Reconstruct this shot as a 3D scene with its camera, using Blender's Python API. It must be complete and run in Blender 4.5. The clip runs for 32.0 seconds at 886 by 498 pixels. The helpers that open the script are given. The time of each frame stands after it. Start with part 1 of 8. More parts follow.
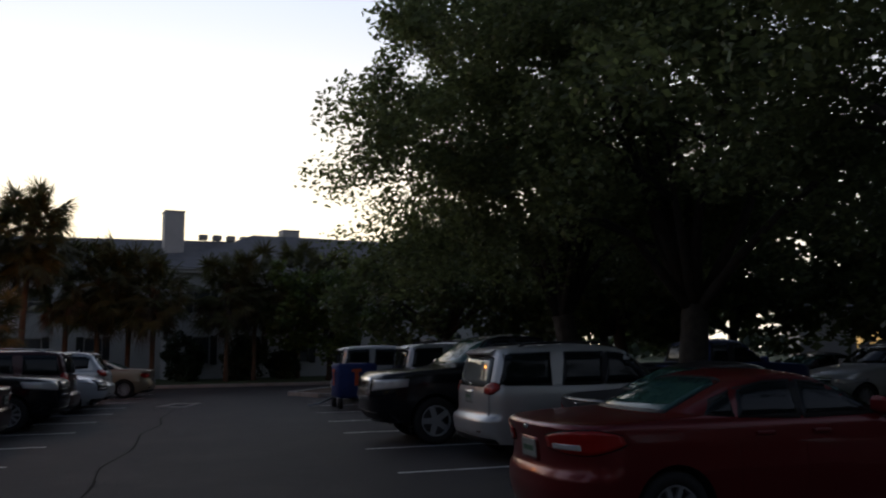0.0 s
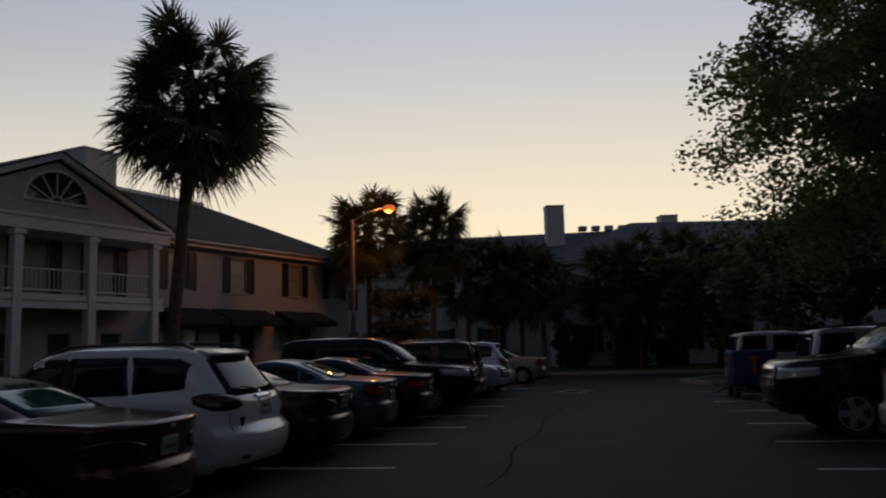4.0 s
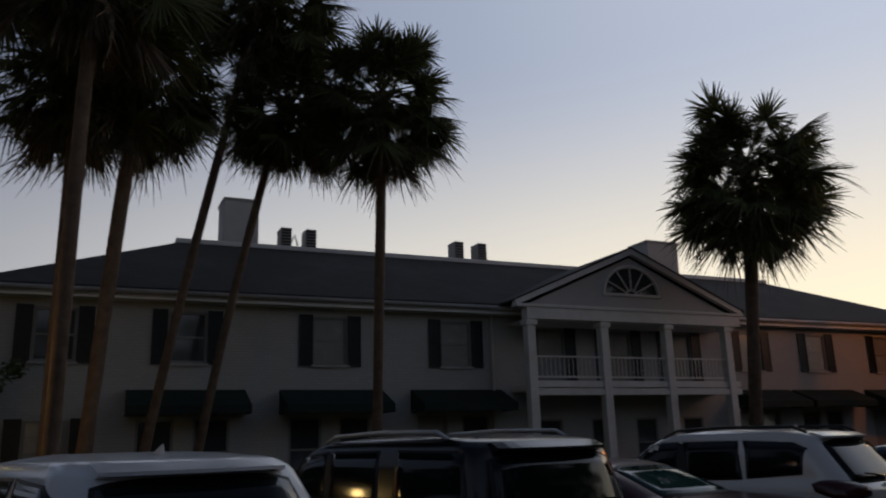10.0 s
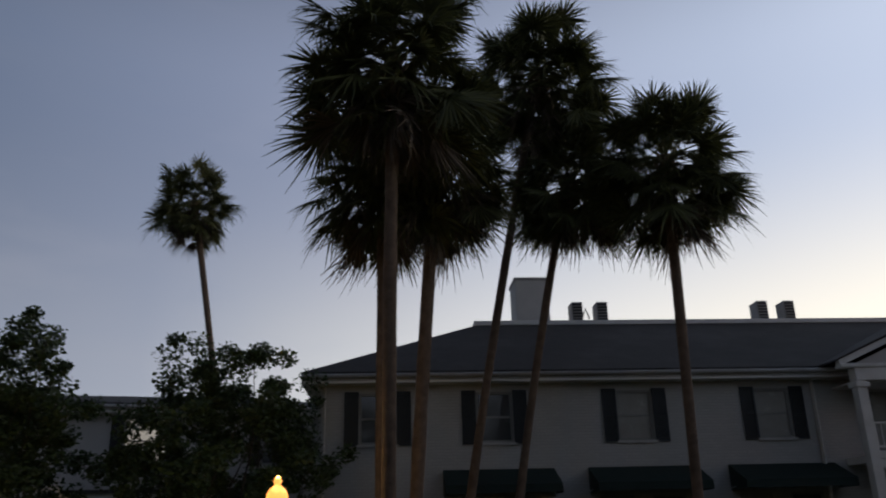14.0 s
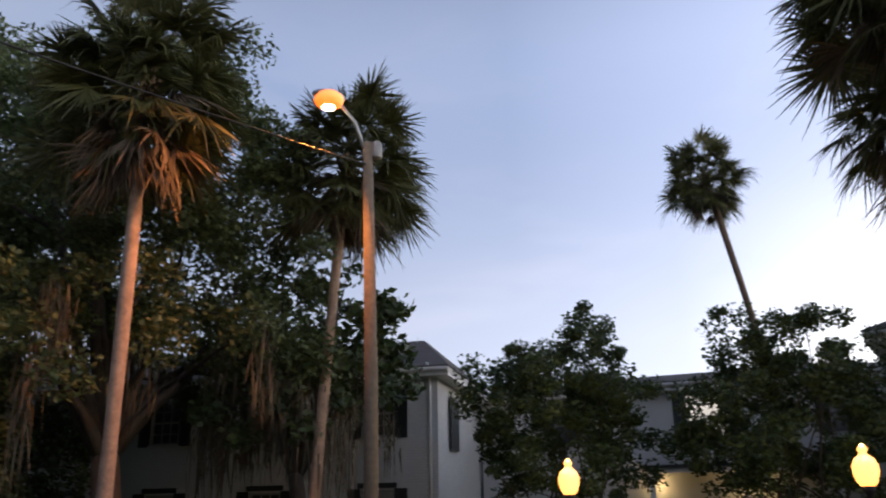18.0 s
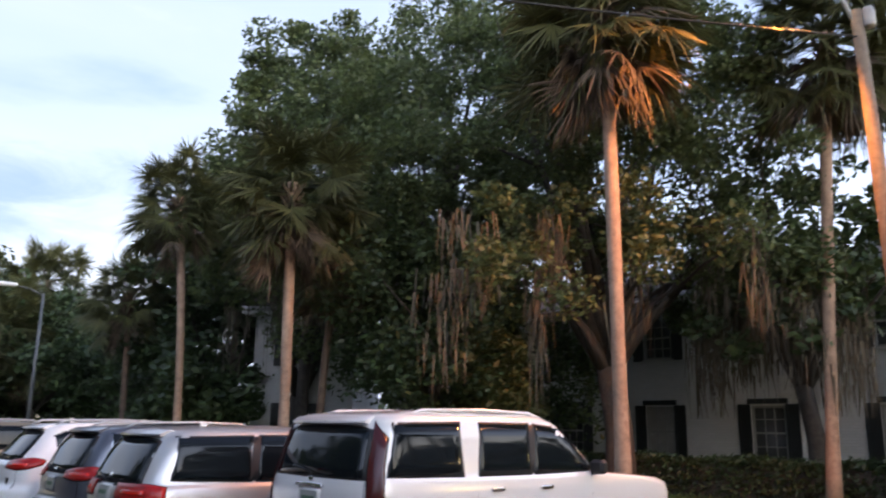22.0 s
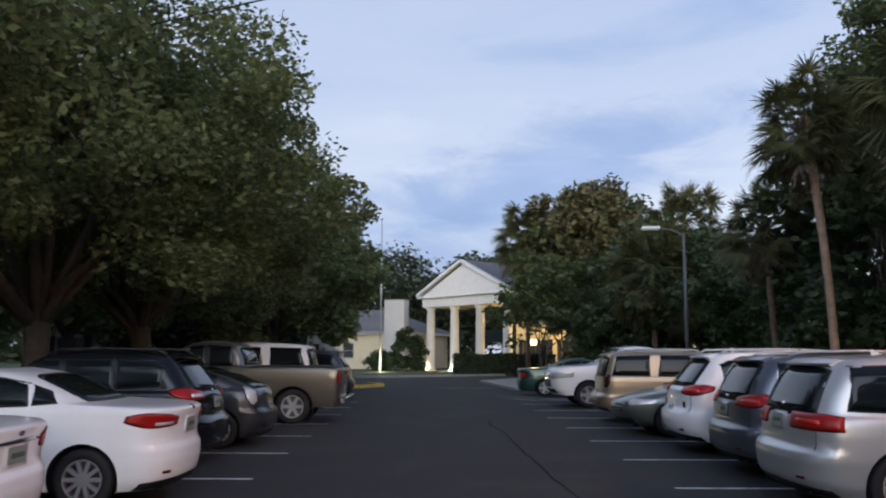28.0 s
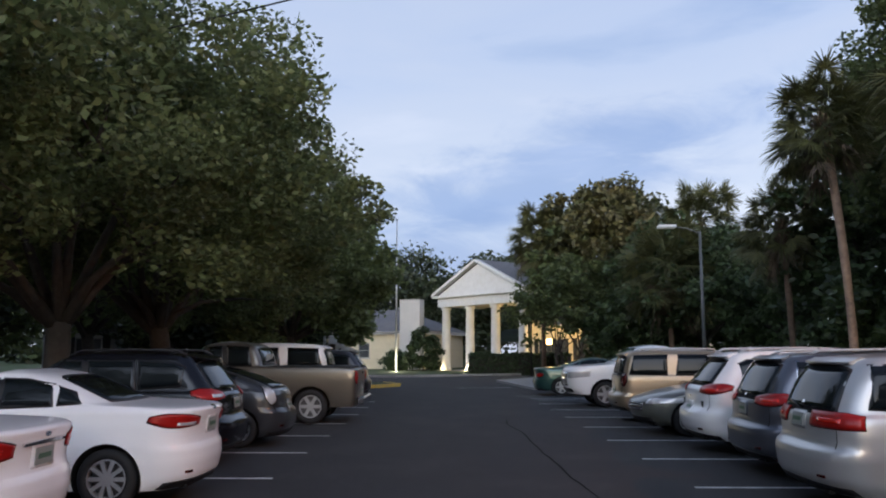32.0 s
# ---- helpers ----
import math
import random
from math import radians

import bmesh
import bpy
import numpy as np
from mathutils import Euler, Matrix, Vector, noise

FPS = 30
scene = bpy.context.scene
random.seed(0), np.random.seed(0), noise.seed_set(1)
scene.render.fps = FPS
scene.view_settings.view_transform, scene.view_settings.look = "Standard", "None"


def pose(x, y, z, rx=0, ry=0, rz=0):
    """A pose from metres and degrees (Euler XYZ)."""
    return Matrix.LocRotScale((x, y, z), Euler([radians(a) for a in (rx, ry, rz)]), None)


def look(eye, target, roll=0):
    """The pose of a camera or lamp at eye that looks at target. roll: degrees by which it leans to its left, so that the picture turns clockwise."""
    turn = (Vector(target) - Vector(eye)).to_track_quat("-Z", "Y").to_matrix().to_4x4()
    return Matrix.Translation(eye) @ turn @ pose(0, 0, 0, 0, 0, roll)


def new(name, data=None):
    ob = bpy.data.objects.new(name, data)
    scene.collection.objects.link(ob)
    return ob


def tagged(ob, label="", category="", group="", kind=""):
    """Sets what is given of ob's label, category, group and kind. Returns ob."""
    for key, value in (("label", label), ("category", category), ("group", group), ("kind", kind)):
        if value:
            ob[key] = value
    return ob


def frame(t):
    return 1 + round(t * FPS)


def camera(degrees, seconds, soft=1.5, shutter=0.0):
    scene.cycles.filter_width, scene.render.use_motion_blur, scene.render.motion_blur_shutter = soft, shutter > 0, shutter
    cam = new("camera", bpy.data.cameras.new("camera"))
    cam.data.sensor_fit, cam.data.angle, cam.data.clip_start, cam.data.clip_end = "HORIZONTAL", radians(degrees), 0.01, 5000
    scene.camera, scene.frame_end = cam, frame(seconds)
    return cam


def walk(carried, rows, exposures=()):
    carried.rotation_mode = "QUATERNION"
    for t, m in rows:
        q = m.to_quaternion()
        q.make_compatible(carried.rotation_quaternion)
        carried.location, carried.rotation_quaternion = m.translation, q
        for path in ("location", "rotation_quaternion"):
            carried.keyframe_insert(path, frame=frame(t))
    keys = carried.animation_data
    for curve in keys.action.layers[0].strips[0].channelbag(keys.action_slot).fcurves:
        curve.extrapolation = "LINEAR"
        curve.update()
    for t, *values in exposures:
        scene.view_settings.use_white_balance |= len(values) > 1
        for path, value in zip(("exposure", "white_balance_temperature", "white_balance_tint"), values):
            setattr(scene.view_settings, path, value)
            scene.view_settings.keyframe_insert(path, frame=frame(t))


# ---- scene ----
cam = camera(57.8, 32.0, 2.0, 0.4)
PATH = [
    (0, (0.573, 0.055, 1.679), (1.088, 1.972, 1.926), -0.7),
    (0.5, (0.561, 0.07, 1.684), (0.972, 2.016, 1.893), -0.4),
    (1, (0.549, 0.085, 1.688), (0.834, 2.055, 1.888), -0.8),
    (1.5, (0.513, 0.072, 1.689), (0.676, 2.056, 1.883), -1.1),
    (2, (0.476, 0.059, 1.689), (0.506, 2.05, 1.88), -1.1),
    (2.5, (0.457, 0.053, 1.695), (0.375, 2.042, 1.886), -1.4),
    (3, (0.437, 0.046, 1.702), (0.264, 2.028, 1.9), -1.6),
    (3.5, (0.422, 0.018, 1.704), (0.141, 1.987, 1.922), -1.5),
    (5.5, (0.325, -0.058, 1.699), (-0.39, 1.793, 1.952), -1.7),
    (6, (0.305, -0.046, 1.694), (-0.497, 1.77, 1.938), -1.5),
    (6.5, (0.271, -0.06, 1.691), (-0.638, 1.706, 1.929), -1.7),
    (7, (0.237, -0.074, 1.688), (-0.78, 1.629, 1.941), -1.9),
    (7.5, (0.213, -0.108, 1.691), (-0.91, 1.522, 1.972), -1.5),
    (8, (0.189, -0.143, 1.694), (-1.029, 1.413, 2.003), -1.6),
    (8.5, (0.168, -0.165, 1.697), (-1.12, 1.328, 2.031), -1.8),
    (9, (0.147, -0.187, 1.7), (-1.21, 1.232, 2.08), -1.8),
    (9.5, (0.096, -0.247, 1.695), (-1.324, 1.095, 2.125), -1.6),
    (10, (0.045, -0.307, 1.691), (-1.439, 0.948, 2.164), -1.7),
    (10.5, (0.009, -0.349, 1.706), (-1.538, 0.82, 2.197), -1.9),
    (11, (-0.027, -0.392, 1.721), (-1.621, 0.687, 2.262), -1.9),
    (11.5, (-0.055, -0.447, 1.732), (-1.678, 0.556, 2.332), -1.7),
    (12, (-0.082, -0.501, 1.744), (-1.73, 0.429, 2.394), -1.3),
    (12.5, (-0.085, -0.528, 1.742), (-1.773, 0.318, 2.401), -1.3),
    (13, (-0.087, -0.554, 1.74), (-1.802, 0.229, 2.408), -1.0),
    (13.5, (-0.097, -0.589, 1.726), (-1.837, 0.137, 2.395), -1.2),
    (15.5, (-0.142, -0.499, 1.731), (-2.017, -0.269, 2.386), -1.1),
    (16, (-0.178, -0.5, 1.73), (-2.065, -0.421, 2.388), -0.9),
    (16.5, (-0.192, -0.527, 1.733), (-2.08, -0.598, 2.389), -1.2),
    (17, (-0.205, -0.554, 1.737), (-2.085, -0.798, 2.376), -0.6),
    (17.5, (-0.207, -0.615, 1.727), (-2.054, -1.071, 2.346), -0.4),
    (18, (-0.209, -0.676, 1.717), (-2.013, -1.264, 2.349), -0.9),
    (18.5, (-0.2, -0.757, 1.712), (-1.948, -1.476, 2.366), -0.3),
    (19, (-0.19, -0.839, 1.707), (-1.884, -1.665, 2.377), 0.0),
    (19.5, (-0.134, -0.966, 1.695), (-1.773, -1.885, 2.381), 0.7),
    (20, (-0.091, -1.099, 1.7), (-1.697, -2.093, 2.36), 0.9),
    (20.5, (-0.102, -1.125, 1.692), (-1.673, -2.199, 2.31), 1.1),
    (21, (-0.113, -1.151, 1.685), (-1.6, -2.374, 2.226), 1.2),
    (21.5, (-0.141, -1.192, 1.684), (-1.508, -2.57, 2.164), 1.2),
    (22, (-0.149, -1.203, 1.684), (-1.376, -2.721, 2.121), 0.8),
    (22.5, (-0.165, -1.228, 1.684), (-1.318, -2.817, 2.065), 0.7),
    (23, (-0.181, -1.252, 1.683), (-1.253, -2.907, 2.019), 0.6),
    (23.5, (-0.184, -1.256, 1.683), (-1.142, -2.984, 1.991), 0.7),
    (24, (-0.186, -1.259, 1.683), (-1.037, -3.049, 1.953), 0.5),
    (24.5, (-0.19, -1.266, 1.683), (-0.911, -3.115, 1.93), 0.2),
    (25, (-0.195, -1.273, 1.683), (-0.766, -3.176, 1.912), 0.2),
    (25.5, (-0.169, -1.274, 1.684), (-0.639, -3.205, 1.911), 0.2),
    (26, (-0.143, -1.275, 1.685), (-0.511, -3.228, 1.909), 0.5),
    (26.5, (-0.121, -1.285, 1.678), (-0.355, -3.258, 1.907), 0.5),
    (28.5, (0.03, -1.25, 1.706), (0.251, -3.221, 1.961), 0.1),
    (29, (0.035, -1.234, 1.706), (0.281, -3.205, 1.942), -0.0),
    (29.5, (0.041, -1.23, 1.702), (0.273, -3.201, 1.946), -0.3),
    (30, (0.047, -1.225, 1.698), (0.254, -3.199, 1.943), -0.3),
    (30.5, (0.042, -1.229, 1.7), (0.241, -3.205, 1.937), -0.4),
    (31, (0.036, -1.233, 1.702), (0.232, -3.209, 1.94), -0.4),
    (31.5, (0.039, -1.225, 1.704), (0.23, -3.201, 1.947), -0.2),
    (32, (0.041, -1.218, 1.706), (0.226, -3.193, 1.957), 0.0),
]
EXPOSURES = [(0, 0.9, 6500, 10), (0.5, 0.5, 6500, 10), (1.0, 0.1, 6500, 10), (2.0, 0.0, 6500, 10), (5.5, 0.08, 6500, 10), (7.5, 0.12, 6500, 10), (9.0, 0.24, 6500, 10), (11.0, 0.28, 6500, 10), (12.0, 0.42, 6500, 10), (13.0, 0.45, 6450, 10), (15.5, 1.15, 6400, 10), (17.0, 1.62, 6450, 13), (19.0, 2.38, 6300, 12), (20.5, 2.55, 6250, 12), (21.0, 2.5, 6250, 12), (21.6, 2.9, 6250, 12), (22.5, 3.1, 6200, 11), (23.3, 2.8, 6150, 10), (24.2, 2.5, 6200, 11), (26.0, 2.35, 6200, 11), (29.0, 2.45, 6200, 10), (32.0, 2.45, 6200, 10)]
walk(cam, [(t, look(eye, target, roll)) for t, eye, target, roll in PATH], EXPOSURES)

# ---------------------------------------------------------------- sky and sun: just after sunset, the glow lies along the lot
SUN_AZ = radians(-7)
SITE = 1.07
world = bpy.data.worlds.new("dusk sky")
scene.world = world
world.use_nodes = True
wn, wl = world.node_tree.nodes, world.node_tree.links
sky = wn.new("ShaderNodeTexSky")
sky.sky_type, sky.sun_disc = "NISHITA", False
sky.sun_elevation, sky.sun_rotation = radians(1.2), SUN_AZ
sky.air_density, sky.dust_density, sky.ozone_density = 1.0, 0.6, 1.6
coord = wn.new("ShaderNodeTexCoord")


def math_node(op, a, b=None, clamp=False):
    n = wn.new("ShaderNodeMath")
    n.operation, n.use_clamp = op, clamp
    for i, v in enumerate((a, b)):
        if v is None:
            continue
        if isinstance(v, (int, float)):
            n.inputs[i].default_value = v
        else:
            wl.new(v, n.inputs[i])
    return n.outputs["Value"]


def ramp_node(value, stops):
    n = wn.new("ShaderNodeValToRGB")
    e = n.color_ramp.elements
    while len(e) < len(stops):
        e.new(0.5)
    for el, (at, c) in zip(e, stops):
        el.position, el.color = at, (*c, 1)
    wl.new(value, n.inputs["Fac"])
    return n.outputs["Color"]


def mix_node(kind, fac, a, b):
    n = wn.new("ShaderNodeMix")
    n.data_type, n.blend_type = "RGBA", kind
    for key, v in (("Factor", fac), ("A", a), ("B", b)):
        if isinstance(v, (int, float)):
            n.inputs[key].default_value = v
        else:
            wl.new(v, n.inputs[key])
    return n.outputs["Result"]


# afterglow: bright and warm low over the sunset, lavender blue away from it
sep = wn.new("ShaderNodeSeparateXYZ")
wl.new(coord.outputs["Generated"], sep.inputs["Vector"])
dot = math_node("ADD", math_node("MULTIPLY", sep.outputs["X"], math.sin(SUN_AZ)), math_node("MULTIPLY", sep.outputs["Y"], math.cos(SUN_AZ)))
flat = math_node("SQRT", math_node("MAXIMUM", math_node("SUBTRACT", 1.0, math_node("MULTIPLY", sep.outputs["Z"], sep.outputs["Z"])), 0.0004))
turn = math_node("ADD", math_node("MULTIPLY", math_node("DIVIDE", dot, flat), 0.5), 0.5)
low = ramp_node(turn, [(0.0, (0.136, 0.147, 0.174)), (0.35, (0.178, 0.193, 0.236)), (0.55, (0.275, 0.29, 0.335)), (0.78, (0.76, 0.72, 0.64)), (0.92, (1.0, 0.88, 0.66)), (1.0, (1.08, 0.91, 0.62))])
high = ramp_node(turn, [(0.0, (0.108, 0.122, 0.157)), (0.45, (0.106, 0.130, 0.190)), (0.7, (0.20, 0.228, 0.315)), (0.88, (0.33, 0.375, 0.48)), (1.0, (0.48, 0.53, 0.64))])
rise = wn.new("ShaderNodeMapRange")
rise.interpolation_type = "SMOOTHSTEP"
rise.inputs["From Min"].default_value, rise.inputs["From Max"].default_value = 0.05, 0.46
wl.new(sep.outputs["Z"], rise.inputs["Value"])
zenith = wn.new("ShaderNodeMapRange")
zenith.interpolation_type = "SMOOTHSTEP"
zenith.inputs["From Min"].default_value, zenith.inputs["From Max"].default_value = 0.50, 0.78
wl.new(sep.outputs["Z"], zenith.inputs["Value"])
top = ramp_node(turn, [(0.0, (0.020, 0.028, 0.048)), (1.0, (0.035, 0.046, 0.074))])
glow = mix_node("MIX", zenith.outputs["Result"], mix_node("MIX", rise.outputs["Result"], low, high), top)
# thin cloud, stretched along the horizon, gathered away from the sunset
mapping = wn.new("ShaderNodeMapping")
mapping.inputs["Scale"].default_value = (1.3, 1.3, 4.6)
mapping.inputs["Rotation"].default_value = (0.10, 0.16, 0.0)
mapping.inputs["Location"].default_value = (0.35, 0.2, 0.1)
wl.new(coord.outputs["Generated"], mapping.inputs["Vector"])
cloud = wn.new("ShaderNodeTexNoise")
cloud.inputs["Scale"].default_value, cloud.inputs["Detail"].default_value, cloud.inputs["Roughness"].default_value = 2.0, 7, 0.5
cloud.inputs["Distortion"].default_value = 0.3
wl.new(mapping.outputs["Vector"], cloud.inputs["Vector"])
veil = ramp_node(cloud.outputs["Fac"], [(0.28, (0.66, 0.76, 0.90)), (0.42, (0.93, 0.96, 1.0)), (0.58, (1.0, 1.0, 1.0)), (0.76, (1.28, 1.2, 1.12))])
away = wn.new("ShaderNodeMapRange")
away.inputs["From Min"].default_value, away.inputs["From Max"].default_value = 0.80, 0.15
wl.new(turn, away.inputs["Value"])
streaked = mix_node("MULTIPLY", away.outputs["Result"], glow, veil)
# a blue-grey bank of cloud low over the entrance, rising to the west
fray = wn.new("ShaderNodeTexNoise")
fray.inputs["Scale"].default_value, fray.inputs["Detail"].default_value, fray.inputs["Roughness"].default_value = 7.0, 8, 0.6
fray.inputs["Distortion"].default_value = 0.5
stretch = wn.new("ShaderNodeMapping")
stretch.inputs["Scale"].default_value, stretch.inputs["Rotation"].default_value = (1.0, 1.0, 2.6), (0.0, 0.3, 0.0)
wl.new(coord.outputs["Generated"], stretch.inputs["Vector"])
wl.new(stretch.outputs["Vector"], fray.inputs["Vector"])
ragged = math_node("MULTIPLY", math_node("SUBTRACT", fray.outputs["Fac"], 0.5), 2.6)
bank = None
for cx, cz, wide, tall, tilt in ((-0.03, 0.205, 0.30, 0.062, 0.26), (0.10, 0.105, 0.42, 0.05, 0.05)):
    u = math_node("SUBTRACT", sep.outputs["X"], cx)
    v = math_node("ADD", math_node("SUBTRACT", sep.outputs["Z"], cz), math_node("MULTIPLY", u, tilt))
    u, v = math_node("DIVIDE", u, wide), math_node("DIVIDE", v, tall)
    far = math_node("SQRT", math_node("ADD", math_node("MULTIPLY", u, u), math_node("MULTIPLY", v, v)))
    edge = wn.new("ShaderNodeMapRange")
    edge.interpolation_type = "SMOOTHSTEP"
    edge.inputs["From Min"].default_value, edge.inputs["From Max"].default_value = 1.35, 0.25
    wl.new(math_node("ADD", far, ragged), edge.inputs["Value"])
    bank = edge.outputs["Result"] if bank is None else math_node("MAXIMUM", bank, edge.outputs["Result"])
bank = math_node("MULTIPLY", bank, math_node("LESS_THAN", sep.outputs["Y"], 0.0))
grey = wn.new("ShaderNodeRGB")
grey.outputs["Color"].default_value = (0.58, 0.68, 0.86, 1)
clouded = mix_node("MULTIPLY", bank, streaked, grey.outputs["Color"])
ten = wn.new("ShaderNodeVectorMath")
ten.operation = "SCALE"
ten.inputs["Scale"].default_value = 10.0
wl.new(clouded, ten.inputs[0])
whole = mix_node("MIX", 0.90, sky.outputs["Color"], ten.outputs["Vector"])
back = wn["Background"]
back.inputs["Strength"].default_value = 0.10
wl.new(whole, back.inputs["Color"])

sun = new("sun", bpy.data.lights.new("sun", "SUN"))
sun.data.energy, sun.data.angle, sun.data.color = 0.035, radians(12), (1.0, 0.72, 0.5)
sun.matrix_basis = look((0, 0, 0), (math.sin(SUN_AZ) * -20, -20, -2.2))


def lamp(name, place, power, color, radius=0.08):
    li = new(name, bpy.data.lights.new(name, "POINT"))
    li.data.energy, li.data.color, li.data.shadow_soft_size = power, color, radius
    li.location = Vector(place) * SITE
    return li


SODIUM = (1.0, 0.31, 0.05)
hood = new("sodium_lamp_light", bpy.data.lights.new("sodium_lamp_light", "SPOT"))
hood.data.energy, hood.data.color, hood.data.shadow_soft_size, hood.data.spot_size, hood.data.spot_blend = 430, SODIUM, 0.12, radians(122), 0.3
hood.matrix_basis = look(Vector((-11.74, -6.49, 8.44)) * SITE, Vector((-11.74 + 0.45, -6.49 - 0.40, 7.62)) * SITE)
lamp("far_sodium_lamp_light", (-7.6, 28.9, 6.45), 150, SODIUM, 0.15)
lamp("post_lamp_light", (-14.3, -3.05, 2.75), 22, (1, 0.68, 0.25), 0.12)
lamp("post_lamp_light", (-13.36, 1.37, 2.68), 22, (1, 0.68, 0.25), 0.12)

# ---------------------------------------------------------------- materials
def mat(name, color, rough=0.6, metal=0.0, var=0.0, scale=8.0, bump=0.0, bscale=40.0, color2=None, island=0.0, objvar=0.0,
        coat=0.0, trans=0.0, emit=None, power=0.0, wear=None, wear_scale=1.2, spec=None):
    m = bpy.data.materials.new(name)
    m.use_nodes = True
    nt = m.node_tree
    bs = nt.nodes["Principled BSDF"]
    bs.inputs["Roughness"].default_value = rough
    bs.inputs["Metallic"].default_value = metal
    bs.inputs["Base Color"].default_value = (*color, 1)
    if spec is not None:
        bs.inputs["Specular IOR Level"].default_value = spec
    if coat:
        bs.inputs["Coat Weight"].default_value = coat
        bs.inputs["Coat Roughness"].default_value = 0.05
    if trans:
        bs.inputs["Transmission Weight"].default_value = trans
    if emit:
        bs.inputs["Emission Color"].default_value = (*emit, 1)
        bs.inputs["Emission Strength"].default_value = power
    tc = nt.nodes.new("ShaderNodeTexCoord")
    last = None
    if var or color2:
        nz = nt.nodes.new("ShaderNodeTexNoise")
        nz.inputs["Scale"].default_value = scale
        nz.inputs["Detail"].default_value = 6
        nz.inputs["Roughness"].default_value = 0.65
        nt.links.new(tc.outputs["Object"], nz.inputs["Vector"])
        rp = nt.nodes.new("ShaderNodeValToRGB")
        c2 = color2 or tuple(min(1, c * (1 + var)) for c in color)
        c1 = color if color2 else tuple(c * (1 - var) for c in color)
        rp.color_ramp.elements[0].color, rp.color_ramp.elements[1].color = (*c1, 1), (*c2, 1)
        rp.color_ramp.elements[0].position, rp.color_ramp.elements[1].position = 0.32, 0.68
        nt.links.new(nz.outputs["Fac"], rp.inputs["Fac"])
        last = rp.outputs["Color"]
        if rough > 0.2:
            mr = nt.nodes.new("ShaderNodeMapRange")
            mr.inputs["To Min"].default_value, mr.inputs["To Max"].default_value = max(0.02, rough - 0.1), min(1, rough + 0.1)
            nt.links.new(nz.outputs["Fac"], mr.inputs["Value"])
            nt.links.new(mr.outputs["Result"], bs.inputs["Roughness"])
    if wear:
        nz = nt.nodes.new("ShaderNodeTexNoise")
        nz.inputs["Scale"].default_value = wear_scale
        nz.inputs["Detail"].default_value = 9
        nz.inputs["Roughness"].default_value = 0.7
        nt.links.new(tc.outputs["Object"], nz.inputs["Vector"])
        rp = nt.nodes.new("ShaderNodeValToRGB")
        rp.color_ramp.elements[0].position, rp.color_ramp.elements[1].position = 0.48, 0.66
        rp.color_ramp.elements[0].color, rp.color_ramp.elements[1].color = (0, 0, 0, 1), (0.75, 0.75, 0.75, 1)
        nt.links.new(nz.outputs["Fac"], rp.inputs["Fac"])
        mx = nt.nodes.new("ShaderNodeMix")
        mx.data_type = "RGBA"
        nt.links.new(rp.outputs["Color"], mx.inputs["Factor"])
        if last:
            nt.links.new(last, mx.inputs["A"])
        else:
            mx.inputs["A"].default_value = (*color, 1)
        mx.inputs["B"].default_value = (*wear, 1)
        last = mx.outputs["Result"]
    if island or objvar:
        if island:
            src = nt.nodes.new("ShaderNodeNewGeometry").outputs["Random Per Island"]
        else:
            src = nt.nodes.new("ShaderNodeObjectInfo").outputs["Random"]
        k = island or objvar
        mr = nt.nodes.new("ShaderNodeMapRange")
        mr.inputs["To Min"].default_value, mr.inputs["To Max"].default_value = 1 - k, 1 + k
        nt.links.new(src, mr.inputs["Value"])
        hs = nt.nodes.new("ShaderNodeHueSaturation")
        if last:
            nt.links.new(last, hs.inputs["Color"])
        else:
            hs.inputs["Color"].default_value = (*color, 1)
        nt.links.new(mr.outputs["Result"], hs.inputs["Value"])
        last = hs.outputs["Color"]
    if last:
        nt.links.new(last, bs.inputs["Base Color"])
    if bump:
        nb = nt.nodes.new("ShaderNodeTexNoise")
        nb.inputs["Scale"].default_value = bscale
        nb.inputs["Detail"].default_value = 4
        nt.links.new(tc.outputs["Object"], nb.inputs["Vector"])
        bp = nt.nodes.new("ShaderNodeBump")
        bp.inputs["Strength"].default_value = bump
        bp.inputs["Distance"].default_value = 0.02
        nt.links.new(nb.outputs["Fac"], bp.inputs["Height"])
        nt.links.new(bp.outputs["Normal"], bs.inputs["Normal"])
    return m


